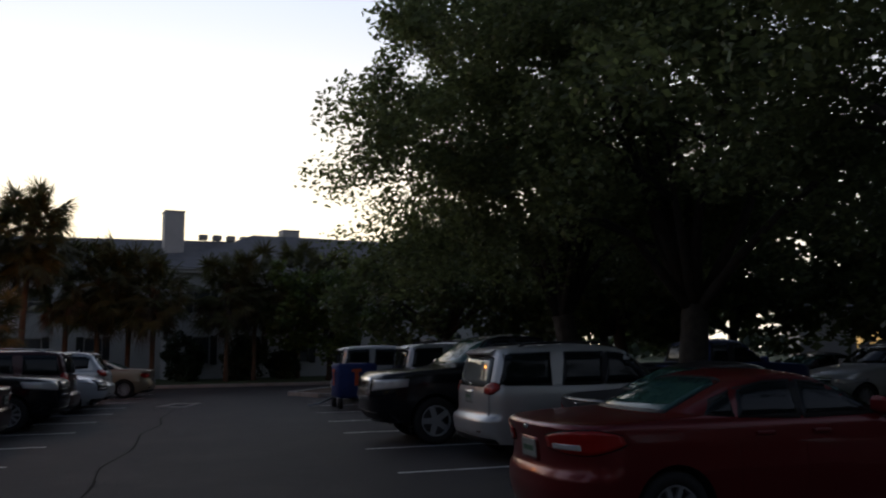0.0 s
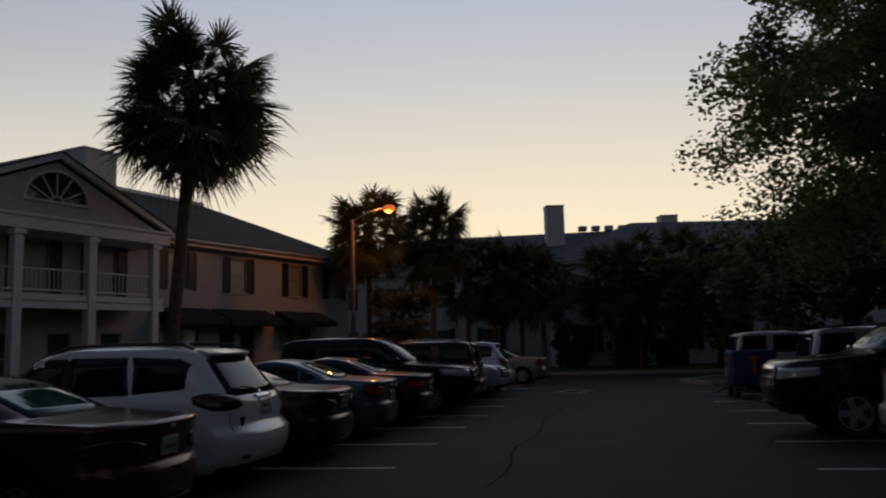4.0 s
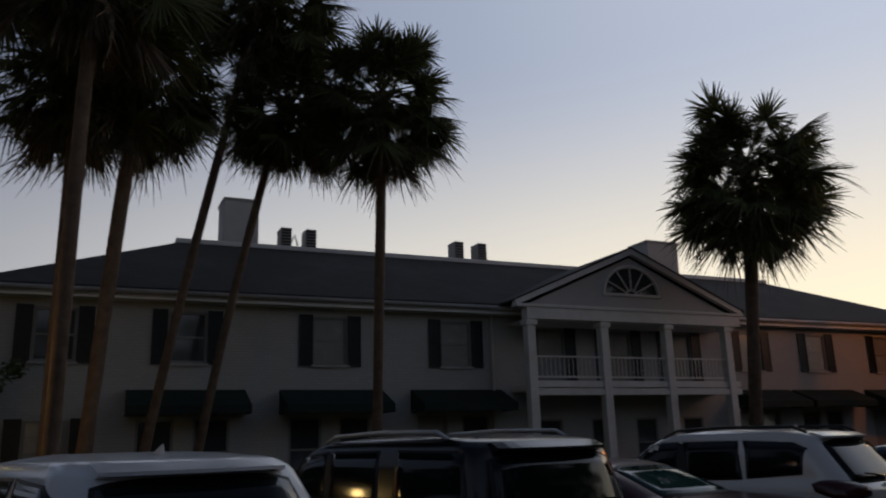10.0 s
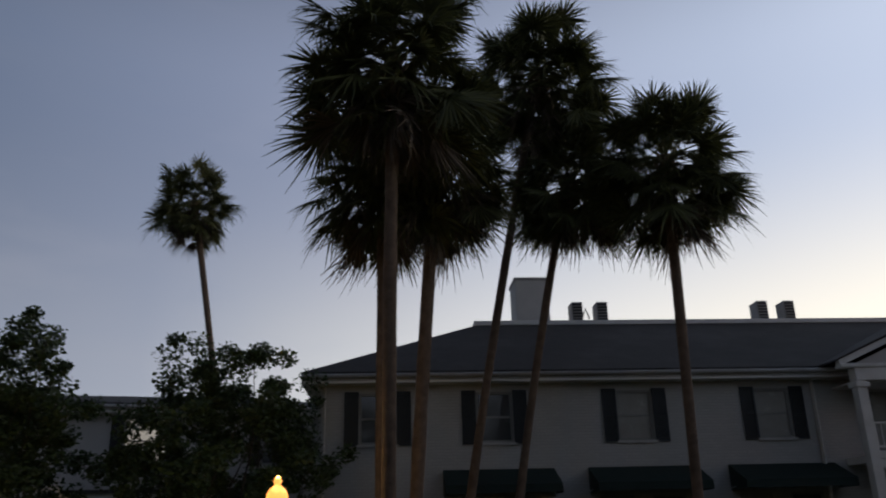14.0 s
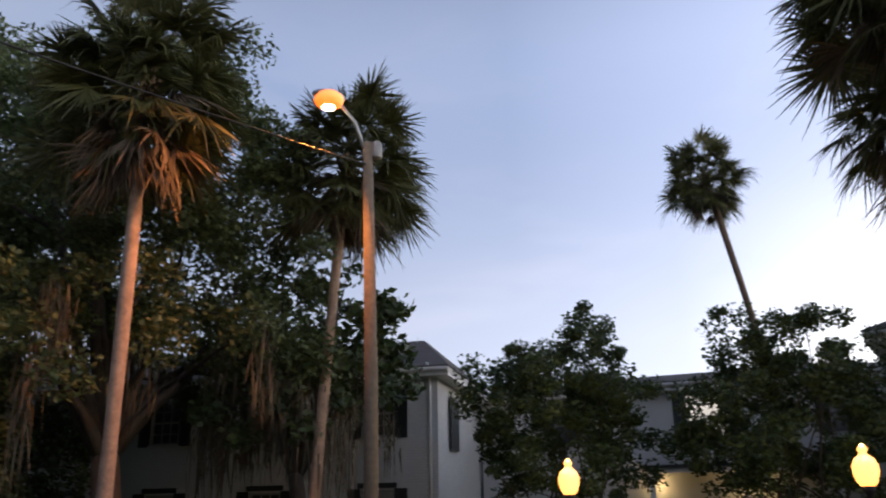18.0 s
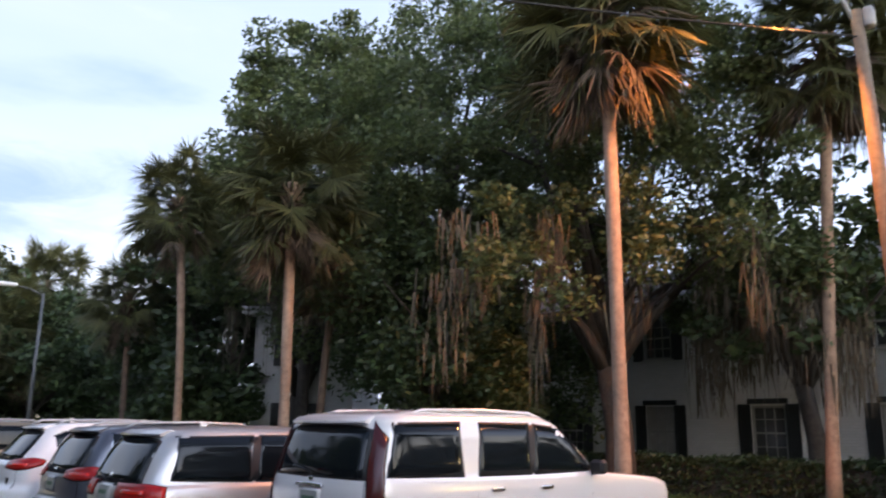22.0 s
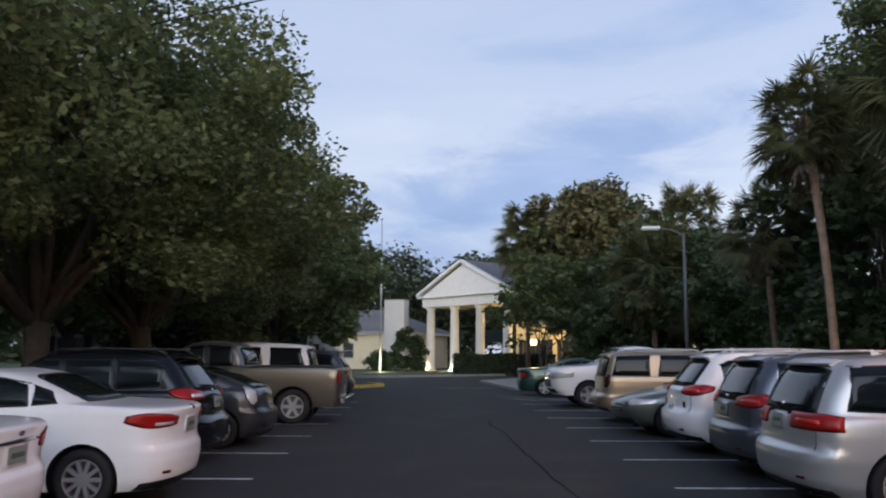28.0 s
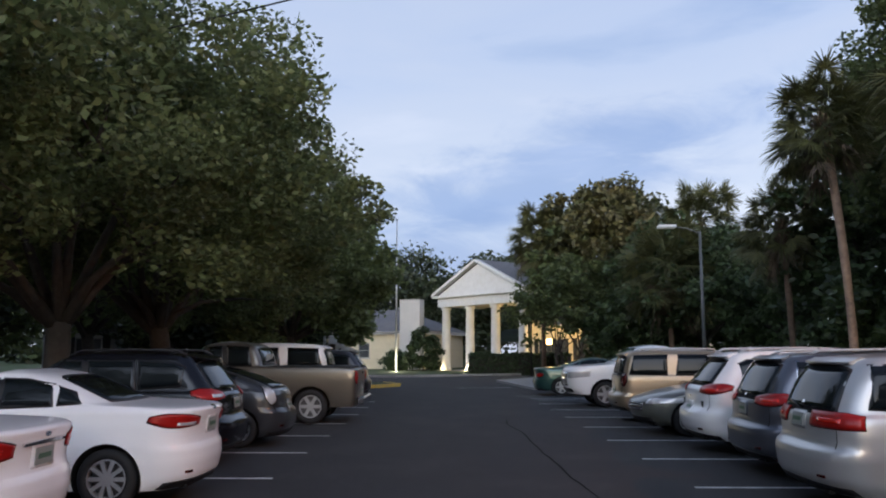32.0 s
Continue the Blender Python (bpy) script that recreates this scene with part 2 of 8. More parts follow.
def brick_mat(name, color, color2, mortar):
    """Painted brick, courses of 75 mm; runs along local x with z up."""
    m = mat(name, color, 0.75)
    nt = m.node_tree
    bs = nt.nodes["Principled BSDF"]
    tc = nt.nodes.new("ShaderNodeTexCoord")
    sp = nt.nodes.new("ShaderNodeSeparateXYZ")
    ad = nt.nodes.new("ShaderNodeMath")
    cb = nt.nodes.new("ShaderNodeCombineXYZ")
    nt.links.new(tc.outputs["Object"], sp.inputs["Vector"])
    nt.links.new(sp.outputs["X"], ad.inputs[0])
    nt.links.new(sp.outputs["Y"], ad.inputs[1])
    nt.links.new(ad.outputs["Value"], cb.inputs["X"])
    nt.links.new(sp.outputs["Z"], cb.inputs["Y"])
    br = nt.nodes.new("ShaderNodeTexBrick")
    for k, v in (("Scale", 1.0), ("Brick Width", 0.21), ("Row Height", 0.075), ("Mortar Size", 0.008), ("Mortar Smooth", 0.3), ("Bias", 0.0)):
        br.inputs[k].default_value = v
    br.inputs["Color1"].default_value, br.inputs["Color2"].default_value = (*color, 1), (*color2, 1)
    br.inputs["Mortar"].default_value = (*mortar, 1)
    nt.links.new(cb.outputs["Vector"], br.inputs["Vector"])
    nz = nt.nodes.new("ShaderNodeTexNoise")
    nz.inputs["Scale"].default_value, nz.inputs["Detail"].default_value = 0.7, 8
    nt.links.new(tc.outputs["Object"], nz.inputs["Vector"])
    hs = nt.nodes.new("ShaderNodeHueSaturation")
    mr = nt.nodes.new("ShaderNodeMapRange")
    mr.inputs["To Min"].default_value, mr.inputs["To Max"].default_value = 0.8, 1.12
    nt.links.new(nz.outputs["Fac"], mr.inputs["Value"])
    nt.links.new(mr.outputs["Result"], hs.inputs["Value"])
    nt.links.new(br.outputs["Color"], hs.inputs["Color"])
    nt.links.new(hs.outputs["Color"], bs.inputs["Base Color"])
    bp = nt.nodes.new("ShaderNodeBump")
    bp.inputs["Strength"].default_value, bp.inputs["Distance"].default_value = 0.5, 0.008
    bp.invert = True
    nt.links.new(br.outputs["Fac"], bp.inputs["Height"])
    nt.links.new(bp.outputs["Normal"], bs.inputs["Normal"])
    return m


def leaf_mat(name, color, color2, through_light=0.35):
    """Leaves: colour varied leaf by leaf, with some light through them."""
    m = mat(name, color, 0.55, island=0.45, var=0.0, color2=color2, scale=0.5)
    nt = m.node_tree
    bs = nt.nodes["Principled BSDF"]
    tr = nt.nodes.new("ShaderNodeBsdfTranslucent")
    src = bs.inputs["Base Color"].links[0].from_socket
    nt.links.new(src, tr.inputs["Color"])
    mx = nt.nodes.new("ShaderNodeMixShader")
    mx.inputs["Fac"].default_value = through_light
    nt.links.new(bs.outputs["BSDF"], mx.inputs[1])
    nt.links.new(tr.outputs["BSDF"], mx.inputs[2])
    nt.links.new(mx.outputs["Shader"], nt.nodes["Material Output"].inputs["Surface"])
    return m


M = dict(
    asphalt=mat("asphalt", (0.030, 0.029, 0.031), 0.8, var=0.5, scale=75, bump=0.8, bscale=120, wear=(0.050, 0.048, 0.046), wear_scale=0.6),
    tar=mat("tar seam", (0.014, 0.014, 0.014), 0.95, var=0.2, spec=0.1),
    line=mat("worn white road paint", (0.62, 0.62, 0.6), 0.7, var=0.1, scale=30, wear=(0.16, 0.16, 0.16), wear_scale=6),
    yellow=mat("yellow kerb paint", (0.55, 0.36, 0.05), 0.7, var=0.15, scale=20, wear=(0.3, 0.27, 0.2), wear_scale=5),
    concrete=mat("concrete", (0.33, 0.32, 0.30), 0.8, var=0.15, scale=12, bump=0.2, wear=(0.2, 0.19, 0.17), wear_scale=1.5),
    grass_soil=mat("lawn", (0.026, 0.055, 0.013), 0.9, color2=(0.05, 0.075, 0.022), scale=2.0, bump=0.6, bscale=30),
    grass=mat("grass blades", (0.034, 0.08, 0.015), 0.6, island=0.4, color2=(0.065, 0.11, 0.026), scale=0.6),
    mulch=mat("mulch", (0.06, 0.035, 0.02), 0.9, var=0.4, scale=30, bump=0.8, bscale=25),
    brick=brick_mat("white painted brick", (0.44, 0.43, 0.415), (0.405, 0.40, 0.385), (0.365, 0.36, 0.345)),
    # Brighter copy of the brick paint, making up for skylight the tree crowns block.
    brick_lifted=brick_mat("white painted brick, lifted against tree shade", (0.52, 0.52, 0.515), (0.485, 0.485, 0.48), (0.44, 0.44, 0.43)),
    stucco=mat("white stucco", (0.46, 0.45, 0.435), 0.8, var=0.06, scale=1.2, bump=0.15, bscale=60, wear=(0.50, 0.49, 0.45), wear_scale=0.5),
    yellow_wall=mat("pale yellow siding", (0.60, 0.52, 0.36), 0.7, var=0.06, scale=2),
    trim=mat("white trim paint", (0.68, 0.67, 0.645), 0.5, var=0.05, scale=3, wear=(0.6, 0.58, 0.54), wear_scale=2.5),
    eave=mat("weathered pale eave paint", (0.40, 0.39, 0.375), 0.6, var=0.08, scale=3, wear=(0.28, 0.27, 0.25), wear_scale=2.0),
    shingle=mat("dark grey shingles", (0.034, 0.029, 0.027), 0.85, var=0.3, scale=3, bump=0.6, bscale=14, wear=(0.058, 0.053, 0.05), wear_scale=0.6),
    # shingle_lit: a paler copy of the shingles, with light put into its grey.
    shingle_lit=mat("weathered grey shingles, lit tone", (0.13, 0.13, 0.14), 0.85, var=0.2, scale=3, bump=0.5, bscale=14, wear=(0.17, 0.165, 0.16), wear_scale=0.6),
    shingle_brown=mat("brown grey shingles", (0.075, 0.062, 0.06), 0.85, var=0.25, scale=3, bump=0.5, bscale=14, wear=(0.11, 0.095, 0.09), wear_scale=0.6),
    shutter=mat("black green shutter paint", (0.012, 0.016, 0.018), 0.5, var=0.2, scale=6),
    awning=mat("dark green awning canvas", (0.003, 0.016, 0.013), 0.8, var=0.25, scale=5, bump=0.1, bscale=200),
    glass=mat("window glass", (0.05, 0.055, 0.06), 0.06, spec=0.8),
    blind=mat("closed blinds behind glass", (0.30, 0.29, 0.27), 0.25, var=0.08, scale=3),
    lit=mat("lit window", (0.7, 0.55, 0.3), 0.4, emit=(1.0, 0.62, 0.22), power=0.3),
    lit_soft=mat("lit pale window", (0.7, 0.7, 0.65), 0.4, emit=(0.95, 0.85, 0.7), power=0.16),
    metal=mat("galvanised metal", (0.42, 0.43, 0.44), 0.45, 0.8, var=0.1, scale=6),
    unit=mat("grey rooftop metal", (0.30, 0.29, 0.28), 0.6, 0.2, var=0.15, scale=4),
    flashing=mat("white roof coping", (0.62, 0.62, 0.62), 0.5, var=0.08, scale=2),
    pole=mat("weathered utility pole wood", (0.13, 0.10, 0.075), 0.85, color2=(0.21, 0.165, 0.12), scale=9, bump=0.4, bscale=20),
    steel=mat("grey lamp post steel", (0.36, 0.37, 0.37), 0.5, 0.6, var=0.1, scale=4),
    cable=mat("black cable", (0.012, 0.012, 0.012), 0.6),
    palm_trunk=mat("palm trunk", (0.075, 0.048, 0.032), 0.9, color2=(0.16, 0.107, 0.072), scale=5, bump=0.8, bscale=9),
    # Pale smooth trunks, lightened further so the colour carries the sodium lamp's light.
    pale_lit_trunk=mat("pale smooth palm trunk, lamplight in its colour", (0.25, 0.165, 0.115), 0.85, color2=(0.40, 0.275, 0.195), scale=5, bump=0.6, bscale=9, wear=(0.17, 0.12, 0.09), wear_scale=4),
    bark=mat("oak bark", (0.032, 0.026, 0.021), 0.95, color2=(0.065, 0.055, 0.045), scale=7, bump=1.0, bscale=16),
    frond=leaf_mat("palm frond", (0.058, 0.066, 0.024), (0.115, 0.115, 0.04), 0.3),
    dead=mat("dead palm frond", (0.075, 0.055, 0.038), 0.95, island=0.45, color2=(0.15, 0.115, 0.08), scale=1.4),
    boot=mat("palm leaf bases", (0.11, 0.08, 0.05), 0.9, var=0.3, scale=12, bump=0.8, bscale=20),
    oak_leaf=leaf_mat("oak leaves", (0.095, 0.125, 0.05), (0.17, 0.205, 0.078), 0.5),
    leaf=leaf_mat("broad leaves", (0.062, 0.090, 0.034), (0.12, 0.148, 0.053), 0.4),
    dark_leaf=leaf_mat("dark broad leaves", (0.03, 0.055, 0.018), (0.06, 0.088, 0.03), 0.25),
    dark_steel=mat("dull grey post steel", (0.13, 0.135, 0.135), 0.6, 0.4, var=0.15, scale=4),
    light_leaf=leaf_mat("light green leaves", (0.06, 0.10, 0.02), (0.11, 0.15, 0.035), 0.35),
    magnolia=leaf_mat("magnolia leaves", (0.04, 0.065, 0.02), (0.12, 0.095, 0.035), 0.15),
    hedge=leaf_mat("hedge leaves", (0.018, 0.035, 0.012), (0.035, 0.06, 0.018), 0.15),
    moss=mat("hanging grey moss", (0.075, 0.065, 0.045), 0.95, island=0.35, color2=(0.125, 0.105, 0.072), scale=1.2),
    tyre=mat("tyre rubber", (0.012, 0.012, 0.013), 0.8, var=0.2, scale=20),
    rim=mat("silver alloy", (0.48, 0.49, 0.50), 0.35, 0.6, var=0.05, scale=8),
    rim_dark=mat("dark alloy", (0.12, 0.12, 0.125), 0.35, 0.8, var=0.1, scale=8),
    chrome=mat("chrome", (0.66, 0.66, 0.67), 0.14, 1.0),
    black=mat("black plastic", (0.012, 0.012, 0.013), 0.55, var=0.2, scale=15),
    car_glass=mat("tinted car glass", (0.007, 0.010, 0.012), 0.06, spec=0.32),
    # The teal base colour stands in for sky reflected in the glass.
    green_glass=mat("green car glass with sky reflection in its colour", (0.03, 0.085, 0.075), 0.05, spec=0.75),
    red_lens=mat("red lamp lens", (0.32, 0.008, 0.006), 0.3, spec=0.3, coat=0.25, var=0.1, scale=20),
    bright_lens=mat("bright red inner lens", (0.55, 0.02, 0.012), 0.2, spec=0.5, coat=0.4),
    dark_lens=mat("smoked red lamp lens", (0.055, 0.006, 0.006), 0.22, spec=0.4, coat=0.3),
    smoke_lens=mat("smoked clear lamp lens", (0.13, 0.13, 0.14), 0.25, coat=0.3),
    sash=mat("grey painted sash", (0.22, 0.22, 0.21), 0.5, var=0.1, scale=4),
    far_leaf=leaf_mat("distant leaves", (0.02, 0.032, 0.012), (0.04, 0.055, 0.02), 0.2),
    clear_lens=mat("clear lamp lens", (0.62, 0.62, 0.62), 0.08, 0.3, coat=0.8),
    amber=mat("amber lens", (0.55, 0.18, 0.02), 0.15, coat=0.6),
    plate=mat("licence plate", (0.26, 0.28, 0.26), 0.45, var=0.06, scale=20),
    ink=mat("plate ink", (0.05, 0.12, 0.07), 0.5),
    under=mat("underbody", (0.006, 0.006, 0.006), 0.95),
    globe=mat("glowing amber acorn globe", (0.9, 0.7, 0.35), 0.4, emit=(1.0, 0.34, 0.06), power=1.1),
    sodium=mat("sodium lamp lens", (1, 0.7, 0.3), 0.4, emit=(1.0, 0.13, 0.008), power=0.6),
    bulb=mat("sodium lamp bulb", (1, 0.8, 0.4), 0.4, emit=(1.0, 0.80, 0.52), power=8.0),
    lamp_off=mat("lamp lens", (0.75, 0.75, 0.74), 0.3),
    white_glow=mat("small white lamp", (1, 1, 1), 0.4, emit=(1.0, 0.86, 0.6), power=1.5),
    green_glow=mat("small green lamp", (0.2, 1, 0.6), 0.4, emit=(0.1, 0.9, 0.4), power=0.6),
    warm_glow=mat("warm wall lamp", (1, 0.8, 0.5), 0.4, emit=(1.0, 0.60, 0.18), power=1.2),
    gel=mat("white boat hull gelcoat", (0.75, 0.75, 0.74), 0.25, coat=0.4, var=0.03),
    blue_cover=mat("blue fabric", (0.012, 0.03, 0.14), 0.75, var=0.2, scale=5, bump=0.2, bscale=60),
    orange_mark=mat("orange red print", (0.55, 0.09, 0.03), 0.7, var=0.1),
    door=mat("dark door paint", (0.06, 0.06, 0.062), 0.5, var=0.15, scale=3),
)


def paint(name, color, metal=0.35, rough=0.28, coat=0.45):
    if name not in M:
        M[name] = mat(name, color, rough, metal, coat=coat)
    return M[name]

# ---------------------------------------------------------------- helpers for meshes
# the site plan below is drawn in units of SITE metres; cars are drawn in metres
def mesh_of(name, verts, faces):
    me = bpy.data.meshes.new(name)
    me.from_pydata([tuple(v) for v in verts], [], [tuple(f) for f in faces])
    me.update()
    return me


def quads_of(name, verts):
    """A mesh of loose quads from an array (n, 4, 3)."""
    n = len(verts)
    me = bpy.data.meshes.new(name)
    me.vertices.add(4 * n)
    me.vertices.foreach_set("co", np.ascontiguousarray(verts, dtype=np.float32).ravel())
    me.loops.add(4 * n)
    me.loops.foreach_set("vertex_index", np.arange(4 * n, dtype=np.int32))
    me.polygons.add(n)
    me.polygons.foreach_set("loop_start", np.arange(0, 4 * n, 4, dtype=np.int32))
    me.polygons.foreach_set("loop_total", np.full(n, 4, dtype=np.int32))
    me.update()
    me.validate()
    return me


def obj(name, me, mat, parent=None, label="", smooth=False, at=None):
    ob = new(name, me)
    if mat is not None and not me.materials:
        me.materials.append(mat)
    if parent is not None:
        ob.parent = parent
    if at is not None:
        ob.matrix_basis = at
    if parent is None:
        ob.matrix_basis = Matrix.Scale(SITE, 4)
    if smooth:
        me.polygons.foreach_set("use_smooth", np.ones(len(me.polygons), dtype=bool))
    if label:
        ob["label"] = label
    return ob


def part(name, bm, mat, parent, label="", smooth=False):
    me = bpy.data.meshes.new(name)
    bm.to_mesh(me)
    bm.free()
    return obj(name, me, mat, parent, label, smooth)


def thing(name, m, label, category, group="", kind="", metres=False):
    ob = new(name)
    ob.empty_display_size = 0.3
    m = Matrix.Translation(m.translation * (SITE - 1)) @ m
    ob.matrix_basis = m if metres else m @ Matrix.Scale(SITE, 4)
    return tagged(ob, label, category, group, kind)


def add_box(bm, x0, x1, y0, y1, z0, z1, bevel=0.0, m=None):
    vs = [bm.verts.new((x, y, z)) for x in (x0, x1) for y in (y0, y1) for z in (z0, z1)]
    fs = [bm.faces.new([vs[i] for i in f]) for f in
          ((0, 1, 3, 2), (4, 6, 7, 5), (0, 4, 5, 1), (2, 3, 7, 6), (0, 2, 6, 4), (1, 5, 7, 3))]
    if m is not None:
        bmesh.ops.transform(bm, matrix=m, verts=vs)
    if bevel:
        es = list({e for f in fs for e in f.edges})
        bmesh.ops.bevel(bm, geom=es, offset=bevel, segments=1, affect="EDGES")
    return vs


def box(name, dims, mat, parent=None, label="", bevel=0.0, m=None):
    bm = bmesh.new()
    add_box(bm, *dims, bevel, m)
    return part(name, bm, mat, parent, label)


def add_tube(bm, pts, radii, seg=8, caps=True):
    """A tube along points, with a radius at each."""
    pts = [Vector(p) for p in pts]
    rings = []
    side = None
    for i, p in enumerate(pts):
        d = (pts[min(i + 1, len(pts) - 1)] - pts[max(i - 1, 0)]).normalized()
        if side is None:
            side = d.orthogonal().normalized()
        side = (side - d * side.dot(d)).normalized()
        up = d.cross(side)
        rings.append([bm.verts.new(p + radii[i] * (math.cos(2 * math.pi * k / seg) * side + math.sin(2 * math.pi * k / seg) * up))
                      for k in range(seg)])
    for a, b in zip(rings, rings[1:]):
        for k in range(seg):
            bm.faces.new((a[k], a[(k + 1) % seg], b[(k + 1) % seg], b[k]))
    if caps:
        bm.faces.new(rings[0][::-1])
        bm.faces.new(rings[-1])


def tube(name, pts, radii, mat, parent=None, label="", seg=8):
    bm = bmesh.new()
    add_tube(bm, pts, radii if isinstance(radii, (list, tuple)) else [radii] * len(pts), seg)
    return part(name, bm, mat, parent, label, smooth=True)


def lathe(name, prof, mat, parent=None, label="", seg=20, smooth=True):
    """A turned body from (radius, height) pairs."""
    verts, faces = [], []
    for r, z in prof:
        for k in range(seg):
            a = 2 * math.pi * k / seg
            verts.append((r * math.cos(a), r * math.sin(a), z))
    for i in range(len(prof) - 1):
        for k in range(seg):
            a, b = i * seg + k, i * seg + (k + 1) % seg
            faces.append((a, b, b + seg, a + seg))
    faces.append(tuple(range(seg))[::-1])
    faces.append(tuple(range((len(prof) - 1) * seg, len(prof) * seg)))
    return obj(name, mesh_of(name, verts, faces), mat, parent, label, smooth)


def wall(name, x0, x1, z0, z1, y0, y1, holes, mat, parent=None, label=""):
    """A wall in the x-z plane from y0 to y1 thick, with openings (x0, x1, z0, z1) through it."""
    xs = sorted({x0, x1, *[v for h in holes for v in h[:2]]})
    zs = sorted({z0, z1, *[v for h in holes for v in h[2:]]})
    bm = bmesh.new()

    def solid(i, j):
        if not (0 <= i < len(xs) - 1 and 0 <= j < len(zs) - 1):
            return False
        cx, cz = (xs[i] + xs[i + 1]) / 2, (zs[j] + zs[j + 1]) / 2
        return not any(a < cx < b and c < cz < d for a, b, c, d in holes)

    def quad(*p):
        bm.faces.new([bm.verts.new(v) for v in p])

    for i in range(len(xs) - 1):
        for j in range(len(zs) - 1):
            if not solid(i, j):
                continue
            a, b, c, d = xs[i], xs[i + 1], zs[j], zs[j + 1]
            quad((a, y0, c), (b, y0, c), (b, y0, d), (a, y0, d))
            quad((b, y1, c), (a, y1, c), (a, y1, d), (b, y1, d))
            if not solid(i - 1, j):
                quad((a, y1, c), (a, y0, c), (a, y0, d), (a, y1, d))
            if not solid(i + 1, j):
                quad((b, y0, c), (b, y1, c), (b, y1, d), (b, y0, d))
            if not solid(i, j - 1):
                quad((a, y1, c), (b, y1, c), (b, y0, c), (a, y0, c))
            if not solid(i, j + 1):
                quad((a, y0, d), (b, y0, d), (b, y1, d), (a, y1, d))
    bmesh.ops.remove_doubles(bm, verts=bm.verts, dist=0.0005)
    return part(name, bm, mat, parent, label)


# ---------------------------------------------------------------- cars
def wheel_mesh(kind, r, w):
    """Tyre and rim as two meshes, axle along y, outer side at +y."""
    seg = 28
    prof = [(r * 0.66, -w / 2), (r * 0.93, -w / 2), (r, -w / 2 + 0.03), (r, w / 2 - 0.03), (r * 0.93, w / 2), (r * 0.68, w / 2 + 0.004), (r * 0.66, w / 2 - 0.03)]
    verts, faces = [], []
    for rr, y in prof:
        for k in range(seg):
            a = 2 * math.pi * k / seg
            verts.append((rr * math.cos(a), y, rr * math.sin(a)))
    n = len(prof)
    for i in range(n):
        for k in range(seg):
            a, b = i * seg + k, i * seg + (k + 1) % seg
            c, d = ((i + 1) % n) * seg + (k + 1) % seg, ((i + 1) % n) * seg + k
            faces.append((a, d, c, b))
    tyre = mesh_of("tyre", verts, faces)
    bm = bmesh.new()
    ri = r * 0.66
    rings = []
    for rr, y in ((ri, -w / 2 + 0.01), (ri, w / 2 - 0.01), (ri * 0.93, w / 2 - 0.01), (ri * 0.9, w / 2 - 0.05)):
        rings.append([bm.verts.new((rr * math.cos(2 * math.pi * k / seg), y, rr * math.sin(2 * math.pi * k / seg))) for k in range(seg)])
    for a, b in zip(rings, rings[1:]):
        for k in range(seg):
            bm.faces.new((a[k], b[k], b[(k + 1) % seg], a[(k + 1) % seg]))
    spokes = {"multi": 10, "five": 5, "cap": 9, "six": 6}[kind]
    wide = {"multi": 0.040, "five": 0.075, "cap": 0.06, "six": 0.058}[kind] * r / 0.33
    for s in range(spokes):
        m = Matrix.Rotation(2 * math.pi * s / spokes, 4, "Y")
        vs = []
        for x, hw in ((0.0, wide * 0.6), (ri * 0.92, wide * 0.5)):
            for dz in (-hw, hw):
                for y in (w / 2 - 0.055, w / 2 - 0.02 - (0.012 if x == 0 else 0)):
                    vs.append(bm.verts.new(m @ Vector((x, y, dz))))
        for f in ((0, 1, 3, 2), (4, 6, 7, 5), (0, 4, 5, 1), (2, 3, 7, 6), (0, 2, 6, 4), (1, 5, 7, 3)):
            bm.faces.new([vs[i] for i in f])
    hub = [bm.verts.new((ri * 0.22 * math.cos(2 * math.pi * k / 12), w / 2 - 0.018, ri * 0.22 * math.sin(2 * math.pi * k / 12))) for k in range(12)]
    bm.faces.new(hub[::-1])
    back = [bm.verts.new((ri * 0.9 * math.cos(2 * math.pi * k / 14), -0.02, ri * 0.9 * math.sin(2 * math.pi * k / 14))) for k in range(14)]
    rim = bpy.data.meshes.new("rim")
    bm.to_mesh(rim)
    bm.free()
    disc = mesh_of("brake", [(ri * 0.92 * math.cos(2 * math.pi * k / 16), 0.0, ri * 0.92 * math.sin(2 * math.pi * k / 16)) for k in range(16)], [tuple(range(15, -1, -1))])
    return tyre, rim, disc


